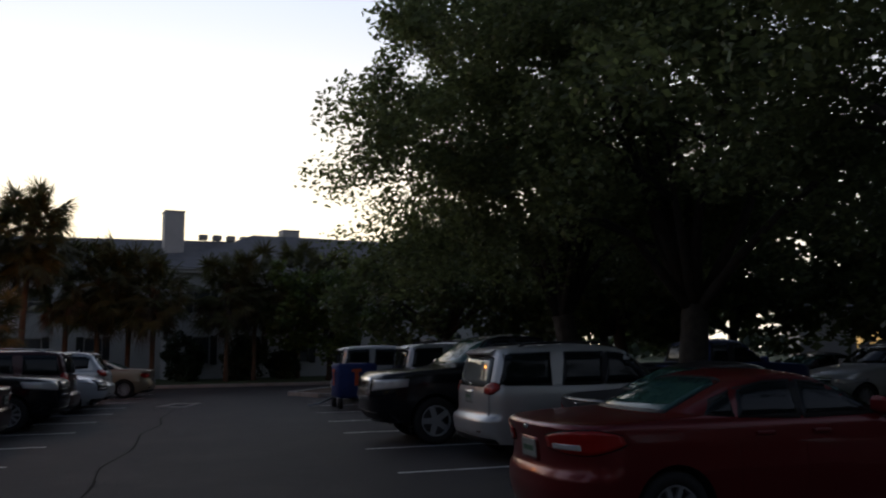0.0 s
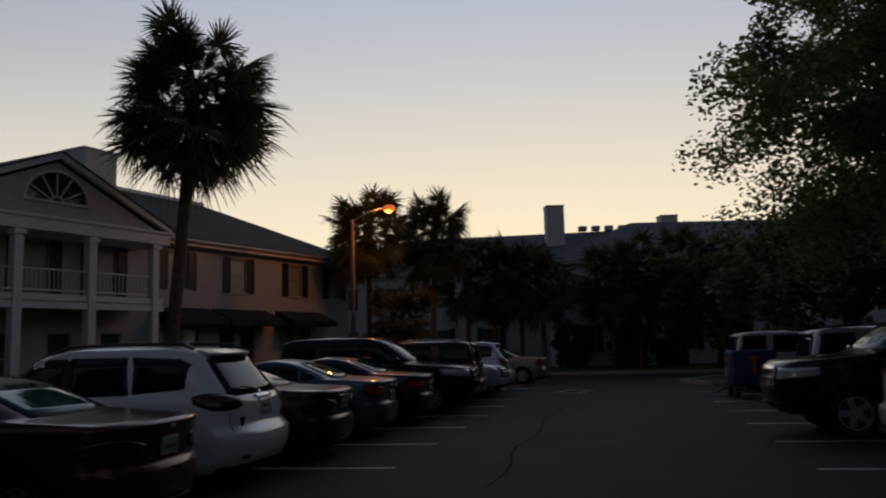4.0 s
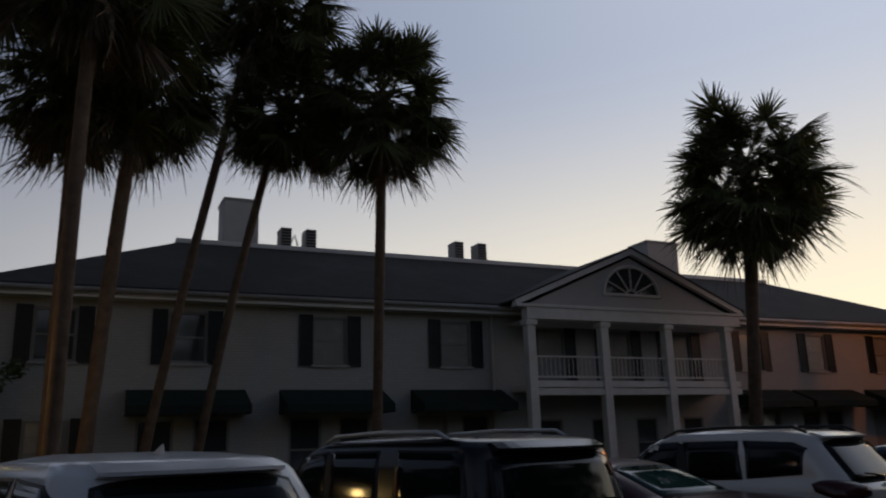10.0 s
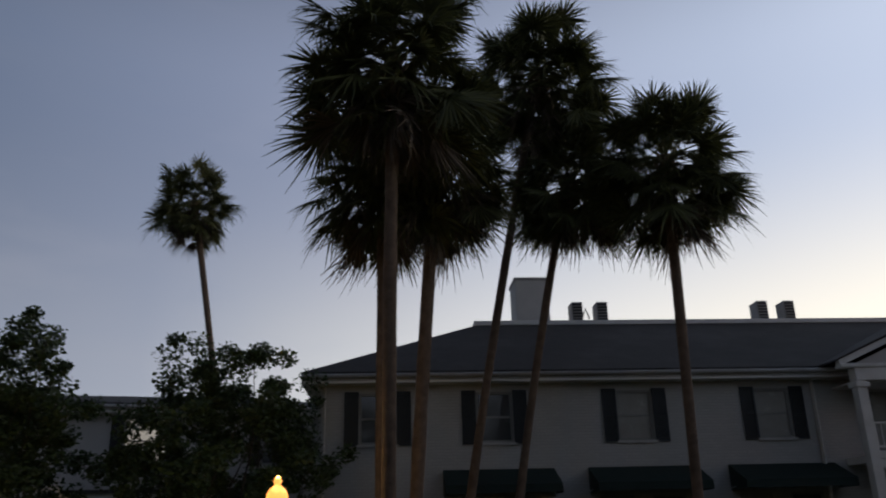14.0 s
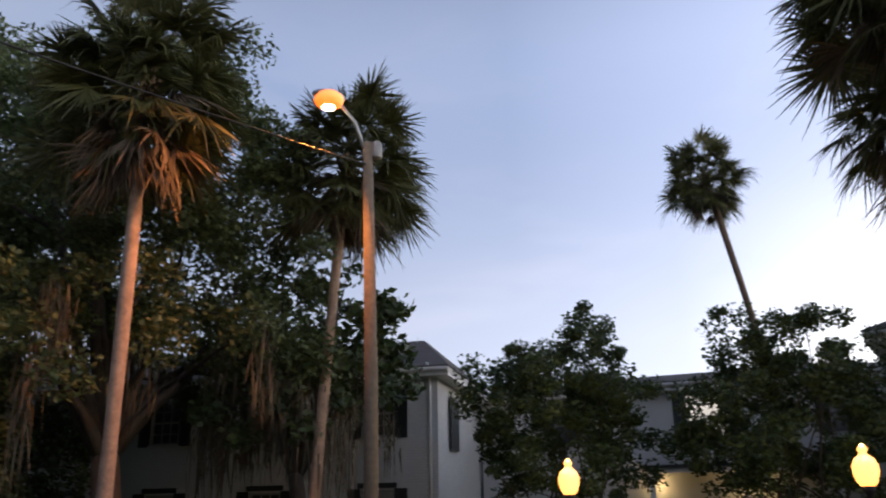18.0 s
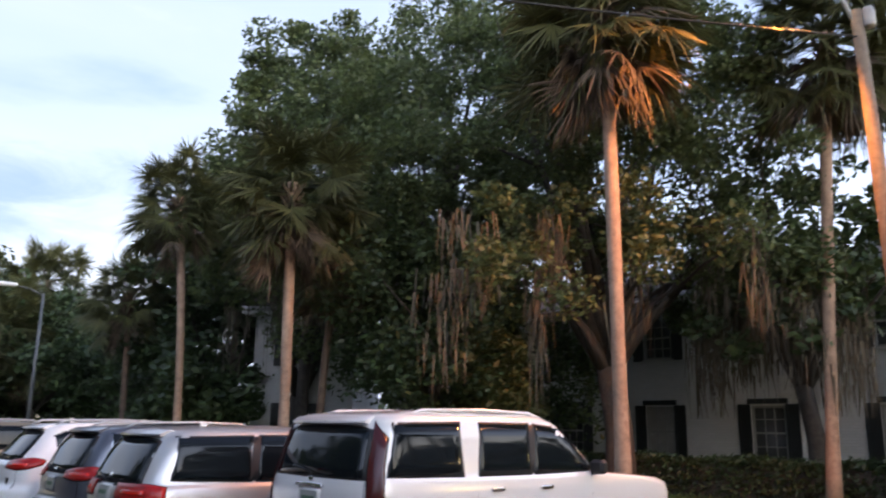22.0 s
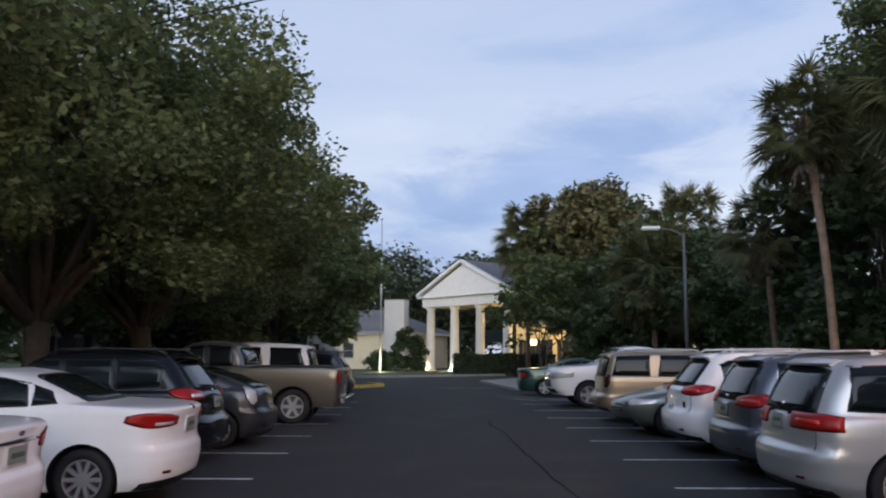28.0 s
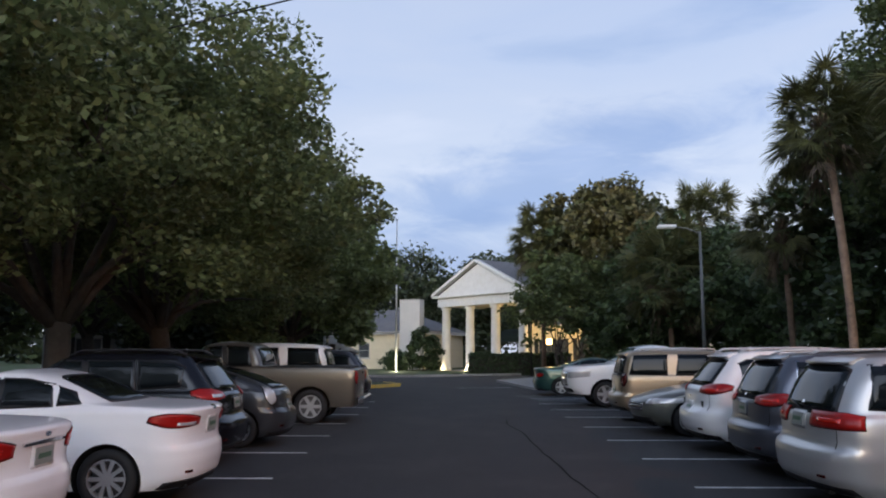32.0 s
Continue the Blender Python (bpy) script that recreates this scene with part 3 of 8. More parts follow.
# Body shapes. Heights are shares of the car's height; rear and front: how far the surface lies in from either bumper, as a share of length;
# width: share of the full width; cr, cf: plan length of the rear and front corners in metres; p: how square the plan corners are.
SHAPES = {
    "sedan": dict(rear=[(.13, .036), (.17, .016), (.22, .006), (.33, .0), (.42, .003), (.455, .011), (.50, .013), (.60, .011), (.66, .006), (.70, .004), (.718, .012), (.728, .04), (.737, .10), (.744, .165),
                        (.755, .198), (.80, .232), (.87, .285), (.93, .333), (.97, .38), (.99, .42), (1.0, .46)],
                  front=[(.13, .06), (.2, .02), (.3, .004), (.4, .0), (.48, .012), (.54, .045), (.60, .11), (.645, .18), (.675, .235), (.70, .262), (.76, .305), (.85, .36), (.93, .415), (.97, .455), (.99, .49), (1.0, .52)],
                  width=[(.13, .92), (.2, .96), (.3, .985), (.45, 1.0), (.6, .985), (.69, .96), (.715, .94), (.735, .91), (.8, .868), (.9, .79), (.95, .735), (.975, .68), (.99, .58), (1.0, .42)],
                  cr=[(.2, .6), (.6, .52), (.74, .46), (.9, .34), (1, .25)], cf=[(.2, .75), (.6, .65), (.7, .55), (1, .25)], p=(2.7, 2.4),
                  panes=[[(.655, .74), (.585, .895), (.488, .93), (.478, .73)], [(.462, .73), (.470, .93), (.41, .925), (.352, .885), (.342, .745)], [(.326, .75), (.335, .872), (.30, .825), (.275, .765)]],
                  glass=(.772, .945, .72), screen=(.725, .94), wheels=(.20, .795), belt=.715, seam=.42, bed=None),
    "hatch": dict(rear=[(.13, .03), (.2, .008), (.3, .0), (.42, .004), (.45, .02), (.55, .024), (.62, .03), (.68, .042), (.74, .08), (.82, .15), (.9, .235), (.96, .33), (.985, .40), (1, .46)],
                  front=[(.13, .06), (.2, .02), (.3, .004), (.4, .0), (.48, .03), (.55, .08), (.62, .15), (.68, .21), (.76, .275), (.85, .34), (.93, .41), (.97, .455), (.99, .49), (1.0, .53)],
                  width=[(.13, .92), (.2, .96), (.3, .985), (.45, 1.0), (.58, .985), (.66, .955), (.69, .92), (.8, .865), (.9, .79), (.95, .735), (.975, .68), (.99, .58), (1.0, .42)],
                  cr=[(.2, .55), (.6, .45), (.9, .36), (1, .25)], cf=[(.2, 1.0), (.6, .85), (.7, .6), (1, .25)], p=(2.8, 2.4),
                  panes=[[(.70, .70), (.60, .905), (.50, .945), (.49, .69)], [(.472, .69), (.482, .945), (.36, .945), (.30, .91), (.31, .70)], [(.292, .71), (.282, .90), (.20, .835), (.205, .72)]],
                  glass=(.70, .935, .72), screen=(.70, .94), wheels=(.185, .80), belt=.66, seam=.42, bed=None),
    "suv": dict(rear=[(.13, .042), (.18, .018), (.24, .005), (.32, .0), (.39, .003), (.42, .016), (.45, .024), (.55, .026), (.61, .031), (.65, .042), (.78, .078), (.88, .105), (.93, .120), (.955, .134), (.975, .17), (.99, .25), (1.0, .36)],
                front=[(.13, .06), (.2, .02), (.3, .0), (.42, .002), (.5, .015), (.56, .05), (.60, .12), (.63, .2), (.65, .265), (.68, .295), (.78, .345), (.88, .40), (.94, .44), (.97, .48), (.99, .53), (1, .58)],
                width=[(.13, .92), (.2, .965), (.35, 1.0), (.5, 1.0), (.59, .985), (.64, .96), (.66, .93), (.75, .893), (.85, .845), (.92, .805), (.955, .765), (.975, .71), (.99, .60), (1, .42)],
                cr=[(.2, .55), (.5, .42), (.7, .36), (1, .3)], cf=[(.2, .95), (.6, .8), (.7, .55), (1, .25)], p=(2.8, 2.5),
                panes=[[(.625, .675), (.555, .905), (.47, .91), (.455, .665)], [(.437, .665), (.45, .91), (.31, .91), (.295, .675)], [(.277, .68), (.29, .91), (.175, .892), (.145, .85), (.155, .71)]],
                glass=(.655, .905, .76), screen=(.675, .95), wheels=(.205, .80), belt=.64, seam=.40, bed=None),
    "boxy": dict(rear=[(.16, .03), (.2, .012), (.25, .001), (.34, .0), (.375, .003), (.39, .018), (.42, .023), (.58, .025), (.62, .028), (.78, .043), (.90, .058), (.935, .064), (.958, .078), (.975, .11), (.99, .2), (1, .32)],
                 front=[(.16, .05), (.22, .015), (.3, .0), (.5, .004), (.56, .015), (.595, .05), (.615, .13), (.63, .22), (.645, .275), (.68, .30), (.78, .345), (.88, .395), (.93, .425), (.96, .455), (.98, .5), (1, .6)],
                 width=[(.16, .95), (.22, .98), (.35, 1), (.5, 1.0), (.58, .992), (.63, .975), (.65, .95), (.75, .922), (.86, .885), (.93, .85), (.955, .815), (.975, .76), (.99, .65), (1, .48)],
                 cr=[(.2, .42), (.5, .30), (1, .24)], cf=[(.2, .8), (.6, .6), (.7, .5), (1, .25)], p=(3.2, 2.7),
                 panes=[[(.648, .662), (.556, .895), (.470, .918), (.456, .652)], [(.440, .652), (.452, .918), (.312, .918), (.296, .652)], [(.250, .652), (.255, .918), (.095, .908), (.072, .66)]],
                 glass=(.645, .895, .80), screen=(.665, .945), wheels=(.20, .80), belt=.63, seam=.385, bed=None),
    "van": dict(rear=[(.13, .036), (.17, .014), (.22, .002), (.34, .0), (.39, .004), (.415, .015), (.45, .019), (.57, .021), (.62, .028), (.8, .056), (.9, .077), (.945, .09), (.965, .11), (.985, .18), (1, .32)],
                front=[(.13, .06), (.2, .02), (.3, 0), (.4, .005), (.47, .035), (.53, .10), (.57, .16), (.6, .2), (.65, .24), (.75, .30), (.85, .36), (.92, .41), (.96, .455), (.98, .5), (1, .6)],
                width=[(.13, .92), (.2, .965), (.35, 1.0), (.5, .998), (.57, .985), (.605, .962), (.625, .935), (.75, .895), (.85, .855), (.92, .815), (.955, .775), (.975, .72), (.99, .61), (1, .44)],
                cr=[(.2, .5), (.5, .38), (.7, .34), (1, .3)], cf=[(.2, .95), (.6, .8), (.7, .55), (1, .25)], p=(2.9, 2.5),
                panes=[[(.70, .655), (.60, .89), (.50, .925), (.485, .635)], [(.468, .635), (.482, .925), (.31, .925), (.295, .64)], [(.277, .64), (.29, .922), (.115, .912), (.098, .66)]],
                glass=(.62, .905, .78), screen=(.63, .93), wheels=(.195, .80), belt=.605, seam=.40, bed=None),
    "pickup": dict(rear=[(.2, .012), (.3, .004), (.6, .0), (.655, .001), (.668, .008), (.672, .10), (.676, .36), (.69, .385), (.8, .395), (.9, .41), (.95, .425), (.975, .45), (.99, .49), (1, .53)],
                   front=[(.2, .03), (.3, .006), (.45, 0), (.6, .008), (.645, .03), (.665, .10), (.685, .2), (.70, .245), (.74, .265), (.84, .305), (.92, .345), (.96, .37), (.98, .40), (1, .46)],
                   width=[(.2, .96), (.26, .985), (.4, 1), (.55, 1), (.63, .985), (.67, .965), (.69, .935), (.8, .90), (.9, .855), (.94, .82), (.965, .775), (.985, .70), (1, .5)],
                   cr=[(.2, .16), (.66, .14), (.7, .16), (1, .2)], cf=[(.2, .6), (.6, .5), (.7, .45), (1, .25)], p=(3.6, 2.7),
                   panes=[[(.705, .705), (.645, .915), (.555, .94), (.54, .695)], [(.522, .695), (.536, .94), (.445, .925), (.432, .70)]],
                   glass=(.71, .915, .8), screen=(.725, .95), wheels=(.19, .80), belt=.67, seam=.36, bed=(.03, .36)),
}


def car(name, m, L, W, H, shape, mats, label, lamps, wheel="multi", wheel_r=0.33, plate_z=0.6, rails=None, body_low=None,
        rear_glass=None, group="parked cars", bars=False, fine=True):
    """A car whose rear bumper stands at the pose's origin and whose nose points along +x."""
    S = SHAPES[shape]
    root = thing(name, m, label, "car" if shape != "pickup" else "pickup truck", group, metres=True)
    body_m, low = mats, body_low or M["black"]
    z_low = S["rear"][0][0] * H
    wx = [S["wheels"][0] * L, S["wheels"][1] * L]
    ra = wheel_r + (0.075 if shape in ("boxy", "pickup") else 0.055)
    tabs = {k: np.array(S[k], float) for k in ("rear", "front", "width", "cr", "cf")}
    pr, pf = S["p"]
    KR, KF, NS = (14, 14, 64) if fine else (8, 8, 30)
    ANG_R, ANG_F = np.linspace(0, math.pi / 2, KR + 1), np.linspace(math.pi / 2, 0, KF + 1)
    seen = {}

    def soft(key, zf):
        t, e = tabs[key], 0.006
        return sum(float(np.interp(zf + q, t[:, 0], t[:, 1])) for q in (-e, 0.0, e)) / 3

    def outline(z):
        """Half the plan outline at a height, from the middle of the tail to the middle of the nose, with its running length."""
        key = round(z, 4)
        if key not in seen:
            zf = min(1.0, max(z / H, 0.0))
            a, b, w = soft("rear", zf) * L, L - soft("front", zf) * L, soft("width", zf) * W / 2
            cr, cf = soft("cr", zf), soft("cf", zf)
            k = min(1.0, 0.9 * max(0.02, b - a) / (cr + cf))
            cr, cf = cr * k, cf * k
            xs = np.concatenate([a + cr * (1 - np.cos(ANG_R) ** (2 / pr)), np.linspace(a + cr, b - cf, NS + 1)[1:-1], b - cf * (1 - np.cos(ANG_F) ** (2 / pf))])
            ys = np.concatenate([w * np.sin(ANG_R) ** (2 / pr), np.full(NS - 1, w), w * np.sin(ANG_F) ** (2 / pf)])
            ys[0] = ys[-1] = 0.0
            run = np.concatenate([[0], np.cumsum(np.hypot(np.diff(xs), np.diff(ys)))])
            seen[key] = (xs, ys, run)
        return seen[key]

    def spot(s, z, front=False):
        """The point at a running length from the tail's (or the nose's) middle; negative on the other side."""
        xs, ys, run = outline(z)
        d = run[-1] - abs(s) if front else abs(s)
        return Vector((float(np.interp(d, run, xs)), math.copysign(float(np.interp(d, run, ys)), s), z))

    def side(x, z):
        xs, ys, _ = outline(z)
        return float(np.interp(x, xs, ys))

    def corner(z):
        """Running length from the tail's middle to the turn of the corner."""
        return float(outline(z)[2][round(KR * 0.62)])

    def lift(fn, a, z, off):
        p = fn(a, z)
        n = (fn(a + 0.012, z) - fn(a - 0.012, z)).cross(fn(a, min(z + 0.008, H)) - fn(a, z - 0.008))
        n = n.normalized() if n.length > 1e-9 else Vector((0, 0, 1))
        if n.dot(p - Vector((L / 2, 0, 0.45 * H))) < 0:
            n = -n
        return p + n * off

    def shell(nm, cols, fn, mt, off=0.01, label="", parent=None, rows=5):
        """A thin shell on the skin: columns of (place along, lowest, highest)."""
        vs, fs, n = [], [], rows + 1
        for a, z0, z1 in cols:
            vs += [lift(fn, a, z0 + (z1 - z0) * j / rows, off) for j in range(n)]
        for i in range(len(cols) - 1):
            for j in range(rows):
                q = i * n + j
                fs.append((q, q + 1, q + n + 1, q + n))
        rim = [i * n for i in range(len(cols))] + [(len(cols) - 1) * n + j for j in range(1, n)] + [i * n + rows for i in range(len(cols) - 2, -1, -1)] + [j for j in range(rows - 1, 0, -1)]
        base = len(vs)
        for q in rim:
            a, z0, z1 = cols[q // n]
            vs.append(lift(fn, a, z0 + (z1 - z0) * (q % n) / rows, -0.008))
        for k in range(len(rim)):
            k2 = (k + 1) % len(rim)
            fs.append((rim[k], base + k, base + k2, rim[k2]))
        bm = bmesh.new()
        bv = [bm.verts.new(v) for v in vs]
        for f in fs:
            try:
                bm.faces.new([bv[i] for i in f])
            except ValueError:
                pass
        bmesh.ops.recalc_face_normals(bm, faces=bm.faces)
        bm.faces.ensure_lookup_table()
        if len(bm.faces):
            mid = bm.faces[min(len(bm.faces) - 1, (len(cols) - 1) * rows // 2)]
            if mid.normal.dot(mid.calc_center_median() - Vector((L / 2, 0, 0.45 * H))) < 0:
                bmesh.ops.reverse_faces(bm, faces=bm.faces)
        bm.normal_update()
        for f in bm.faces:
            f.smooth = f.index < (len(cols) - 1) * rows
        return part(nm, bm, mt, parent or root, label)

    def tail(nm, s0, s1, z0, z1, mt, off=0.01, label="", parent=None, n=12, front=False):
        """A panel between two running lengths; heights may be numbers or functions of the share along."""
        lo = z0 if callable(z0) else lambda u: z0
        hi = z1 if callable(z1) else lambda u: z1
        zr = (lo(0.5) + hi(0.5)) / 2
        scale = (lambda z: 1.0) if front else (lambda z: corner(z) / corner(zr))
        return shell(nm, [(s0 + (s1 - s0) * k / n, lo(k / n), hi(k / n)) for k in range(n + 1)], lambda a, z: spot(a * scale(z), z, front), mt, off, label, parent)

    def both(nm, pts, mt, off=0.01, label="", parent=None, rows=4):
        """A panel on either flank within an outline of points (x, z)."""
        lo, hi = min(q[0] for q in pts), max(q[0] for q in pts)
        xs = sorted({lo, hi, *[q[0] for q in pts], *[lo + (hi - lo) * k / 8 for k in range(9)]})
        xs = [x for i, x in enumerate(xs) if i == 0 or x - xs[i - 1] > 2e-3]
        cols = []
        for x in xs:
            cut = []
            for (xa, za), (xb, zb) in zip(pts, pts[1:] + pts[:1]):
                if min(xa, xb) - 1e-6 <= x <= max(xa, xb) + 1e-6:
                    cut += [za, zb] if abs(xb - xa) < 1e-6 else [za + (zb - za) * (x - xa) / (xb - xa)]
            cols.append((x, min(cut), max(max(cut), min(cut) + 0.004)))
        for sg in (1, -1):
            shell(nm, cols, lambda a, z: Vector((a, sg * side(a, z), z)), mt, off, label, parent, rows)

    # the skin: plan outlines stacked from sill to roof
    step = 0.045 if fine else 0.09
    zs = {round(float(q) * H, 4) for k in ("rear", "front", "width") for q in tabs[k][:, 0]}
    zs = sorted(z for z in zs if z >= z_low - 1e-6)
    more = []
    for a, b in zip(zs, zs[1:]):
        n = max(1, math.ceil((b - a) / step))
        more += [a + (b - a) * k / n for k in range(n)]
    zs = [z for i, z in enumerate(more + [zs[-1]]) if i == 0 or z - (more + [zs[-1]])[i - 1] > 0.002]
    half = len(outline(zs[0])[0])
    ringn = 2 * half - 2
    co = np.zeros((len(zs), ringn, 3))
    for i, z in enumerate(zs):
        xs, ys, _ = outline(z)
        co[i, :half, 0], co[i, :half, 1] = xs, ys
        co[i, half:, 0], co[i, half:, 1] = xs[-2:0:-1], -ys[-2:0:-1]
        co[i, :, 2] = z
    flank = np.abs(co[:, :, 1]) > 0.3 * W
    inside = np.zeros(co.shape[:2], bool)
    grid = max(step, (L - 1.6) / NS)
    for c in wx:
        dx, dz = co[:, :, 0] - c, co[:, :, 2] - wheel_r
        r = np.hypot(dx, dz)
        snap = flank & (np.abs(r - ra) < 0.56 * grid)
        k = np.where(snap, ra / np.maximum(r, 1e-6), 1.0)
        co[:, :, 0], co[:, :, 2] = c + dx * k, wheel_r + dz * k
        inside |= flank & (np.hypot(co[:, :, 0] - c, co[:, :, 2] - wheel_r) < ra + 0.002)
    faces, kept = [], np.zeros(co.shape[:2], bool)
    for i in range(len(zs) - 1):
        for j in range(ringn):
            j2 = (j + 1) % ringn
            if not (inside[i, j] and inside[i, j2] and inside[i + 1, j] and inside[i + 1, j2]):
                faces.append((i * ringn + j, (i + 1) * ringn + j, (i + 1) * ringn + j2, i * ringn + j2))
                kept[i, j] = kept[i, j2] = kept[i + 1, j] = kept[i + 1, j2] = True
    for c in wx:
        dx, dz = co[:, :, 0] - c, co[:, :, 2] - wheel_r
        r = np.hypot(dx, dz)
        push = kept & inside & (r < ra)
        co[:, :, 0] = np.where(push, c + dx * ra / np.maximum(r, 1e-6), co[:, :, 0])
        co[:, :, 2] = np.where(push, wheel_r + dz * ra / np.maximum(r, 1e-6), co[:, :, 2])
    faces.append(tuple((len(zs) - 1) * ringn + j for j in range(ringn - 1, -1, -1)))
    me = mesh_of("body", co.reshape(-1, 3), faces)
    bm = bmesh.new()
    bm.from_mesh(me)
    bmesh.ops.remove_doubles(bm, verts=bm.verts, dist=0.0006)
    bmesh.ops.delete(bm, geom=[v for v in bm.verts if not v.link_faces], context="VERTS")
    bmesh.ops.recalc_face_normals(bm, faces=bm.faces)
    roof = max(bm.faces, key=lambda f: f.calc_center_median().z)
    if roof.normal.z < 0:
        bmesh.ops.reverse_faces(bm, faces=bm.faces)
    bm.to_mesh(me)
    bm.free()
    obj("body", me, body_m, root, "", True)
    # floor pan and wheel wells
    bm = bmesh.new()
    add_box(bm, wx[0] + ra + 0.02, wx[1] - ra - 0.02, -W / 2 + 0.12, W / 2 - 0.12, z_low - 0.03, z_low + 0.25)
    add_box(bm, 0.16, L - 0.3, -W / 2 + 0.34, W / 2 - 0.34, z_low + 0.0, 0.5 * H)
    part("underbody", bm, M["under"], root)
    for c in wx:
        for sg in (1, -1):
            vs, fs = [], []
            for k in range(15):
                a = math.pi * (-0.13 + 1.26 * k / 14)
                x, z = c + ra * math.cos(a), wheel_r + ra * math.sin(a)
                y = side(x, max(z, z_low)) - 0.006
                vs += [(x, sg * y, z), (x, sg * (W / 2 - 0.36), z)]
            for k in range(14):
                fs.append((2 * k, 2 * k + 1, 2 * k + 3, 2 * k + 2))
            obj("wheel_well", mesh_of("wheel_well", vs, fs), M["under"], root)

    # side glass
    glass = M["car_glass"]
    for q in S["panes"]:
        pts = [(a * L, b * H) for a, b in q]
        cx, cz = sum(v[0] for v in pts) / len(pts), sum(v[1] for v in pts) / len(pts)
        big = [(x + math.copysign(0.022, x - cx), z + math.copysign(0.02, z - cz)) for x, z in pts]
        both("window_surround", big, lamps.get("surround", M["black"]), 0.004)
        both("side_window", pts, glass, 0.008)
    p0, p1 = S["panes"][0], S["panes"][1]
    both("door_pillar", [(a * L, b * H) for a, b in (p0[-1], p0[-2], p1[1], p1[0])], M["black"], 0.006)
    if shape == "van":
        p2 = S["panes"][2]
        both("door_pillar", [(a * L, b * H) for a, b in (p1[-1], p1[-2], p2[1], p2[0])], M["black"], 0.006)
    if lamps.get("moulding"):
        both("side_moulding", [(wx[0] + ra + 0.1, 0.56), (wx[1] - ra - 0.05, 0.56), (wx[1] - ra - 0.05, 0.60), (wx[0] + ra + 0.1, 0.595)], M["chrome"], 0.012, rows=2)
    # windscreen and rear window
    z0, z1 = S["screen"][0] * H, S["screen"][1] * H
    fc = lambda z, k: float(outline(z)[2][-1] - outline(z)[2][KR + NS - 1]) * k
    shell("windscreen", [(u, z0, z1) for u in np.linspace(-fc(z1, 0.86), fc(z1, 0.86), 13)], lambda a, z: spot(a * fc(z, 1) / fc(z1, 1), z, True), M["green_glass"] if shape in ("sedan", "pickup") else glass, 0.006)
    g0, g1, gw = S["glass"]
    g0, g1 = g0 * H, g1 * H
    gl = rear_glass or (M["green_glass"] if shape == "sedan" else glass)
    gn = np.linspace(-gw, gw, 15)
    top_round = lambda u: g1 - 0.04 * (abs(u) / gw) ** 5 * H / 1.7
    skin = lambda a, z: spot(a * soft("width", z / H) * W / 2, z)
    shell("rear_surround", [(u * 1.05, g0 - 0.02, top_round(u) + 0.018) for u in gn], skin, M["black"], 0.003)
    shell("rear_window", [(u, g0, top_round(u)) for u in gn], skin, gl, 0.007)
    # doors: seams, handles, sill
    seams = [S["panes"][0][0][0] - 0.015, (S["panes"][0][3][0] + S["panes"][1][0][0]) / 2, S["panes"][1][-1][0] - 0.012]
    belt = S["belt"] * H
    for sx in seams:
        x = sx * L
        zl = z_low + 0.09
        for c in wx:
            if abs(x - c) < ra + 0.01:
                zl = max(zl, wheel_r + math.sqrt((ra + 0.012) ** 2 - (x - c) ** 2))
        if belt - 0.02 - zl > 0.1:
            both("door_seam", [(x - 0.005, zl), (x + 0.005, zl), (x + 0.005, belt - 0.01), (x - 0.005, belt - 0.01)], M["under"], 0.002)
    for sx in (seams[1] + 0.014, seams[2] + 0.034):
        x, z = sx * L, belt - 0.105
        both("door_handle", [(x, z - 0.014), (x + 0.03, z - 0.02), (x + 0.15, z - 0.02), (x + 0.18, z - 0.012), (x + 0.18, z + 0.012), (x + 0.15, z + 0.018), (x + 0.03, z + 0.018), (x, z + 0.012)], M["chrome"] if lamps.get("chrome") else body_m, 0.03, rows=3)
    both("sill", [(wx[0] + ra + 0.01, z_low + 0.005), (wx[1] - ra - 0.01, z_low + 0.005), (wx[1] - ra - 0.01, z_low + 0.08), (wx[0] + ra + 0.01, z_low + 0.08)], low, 0.008, rows=2)
    x, z = S["panes"][0][0][0] * L - 0.06, belt + 0.07
    for sg in (1, -1):
        bm = bmesh.new()
        y = side(x, z)
        add_box(bm, x - 0.05, x + 0.08, y + 0.03, y + 0.23, z - 0.06, z + 0.10, 0.035)
        add_box(bm, x - 0.01, x + 0.04, y - 0.05, y + 0.08, z - 0.07, z - 0.03)
        bmesh.ops.scale(bm, vec=(1, sg, 1), verts=bm.verts)
        if sg < 0:
            bmesh.ops.reverse_faces(bm, faces=bm.faces)
        part("wing_mirror", bm, lamps.get("mirror", body_m), root)
    # tail: bumper edge, valance, reflectors, lid seams
    sb = corner(0.3 * H)
    zq = S["seam"] * H
    if shape != "pickup":
        tail("rear_valance", -sb * 1.05, sb * 1.05, lambda u: z_low + 0.012, lambda u: z_low + 0.085 + 0.03 * (1 - (2 * u - 1) ** 2), M["black"], 0.008, n=16)
        if lamps.get("step"):
            tail("bumper_step", -sb * 0.62, sb * 0.62, zq - 0.05, zq + 0.012, M["black"], 0.012, n=14)
        for sg in (1, -1):
            tail("bumper_reflector", sg * sb * 0.66, sg * sb * 0.80, z_low + 0.17, z_low + 0.20, M["dark_lens"], 0.008, n=4)
        if g0 - zq > 0.25 and shape != "sedan":
            zt = g0 - 0.02
            for sg in (1, -1):
                ss = sg * corner(zq + 0.1) * 0.90
                tail("lid_seam", ss - 0.004, ss + 0.004, zq + 0.02, zt, M["under"], 0.0025, n=2)
    # lamps
    tl = lamps.get("tail")
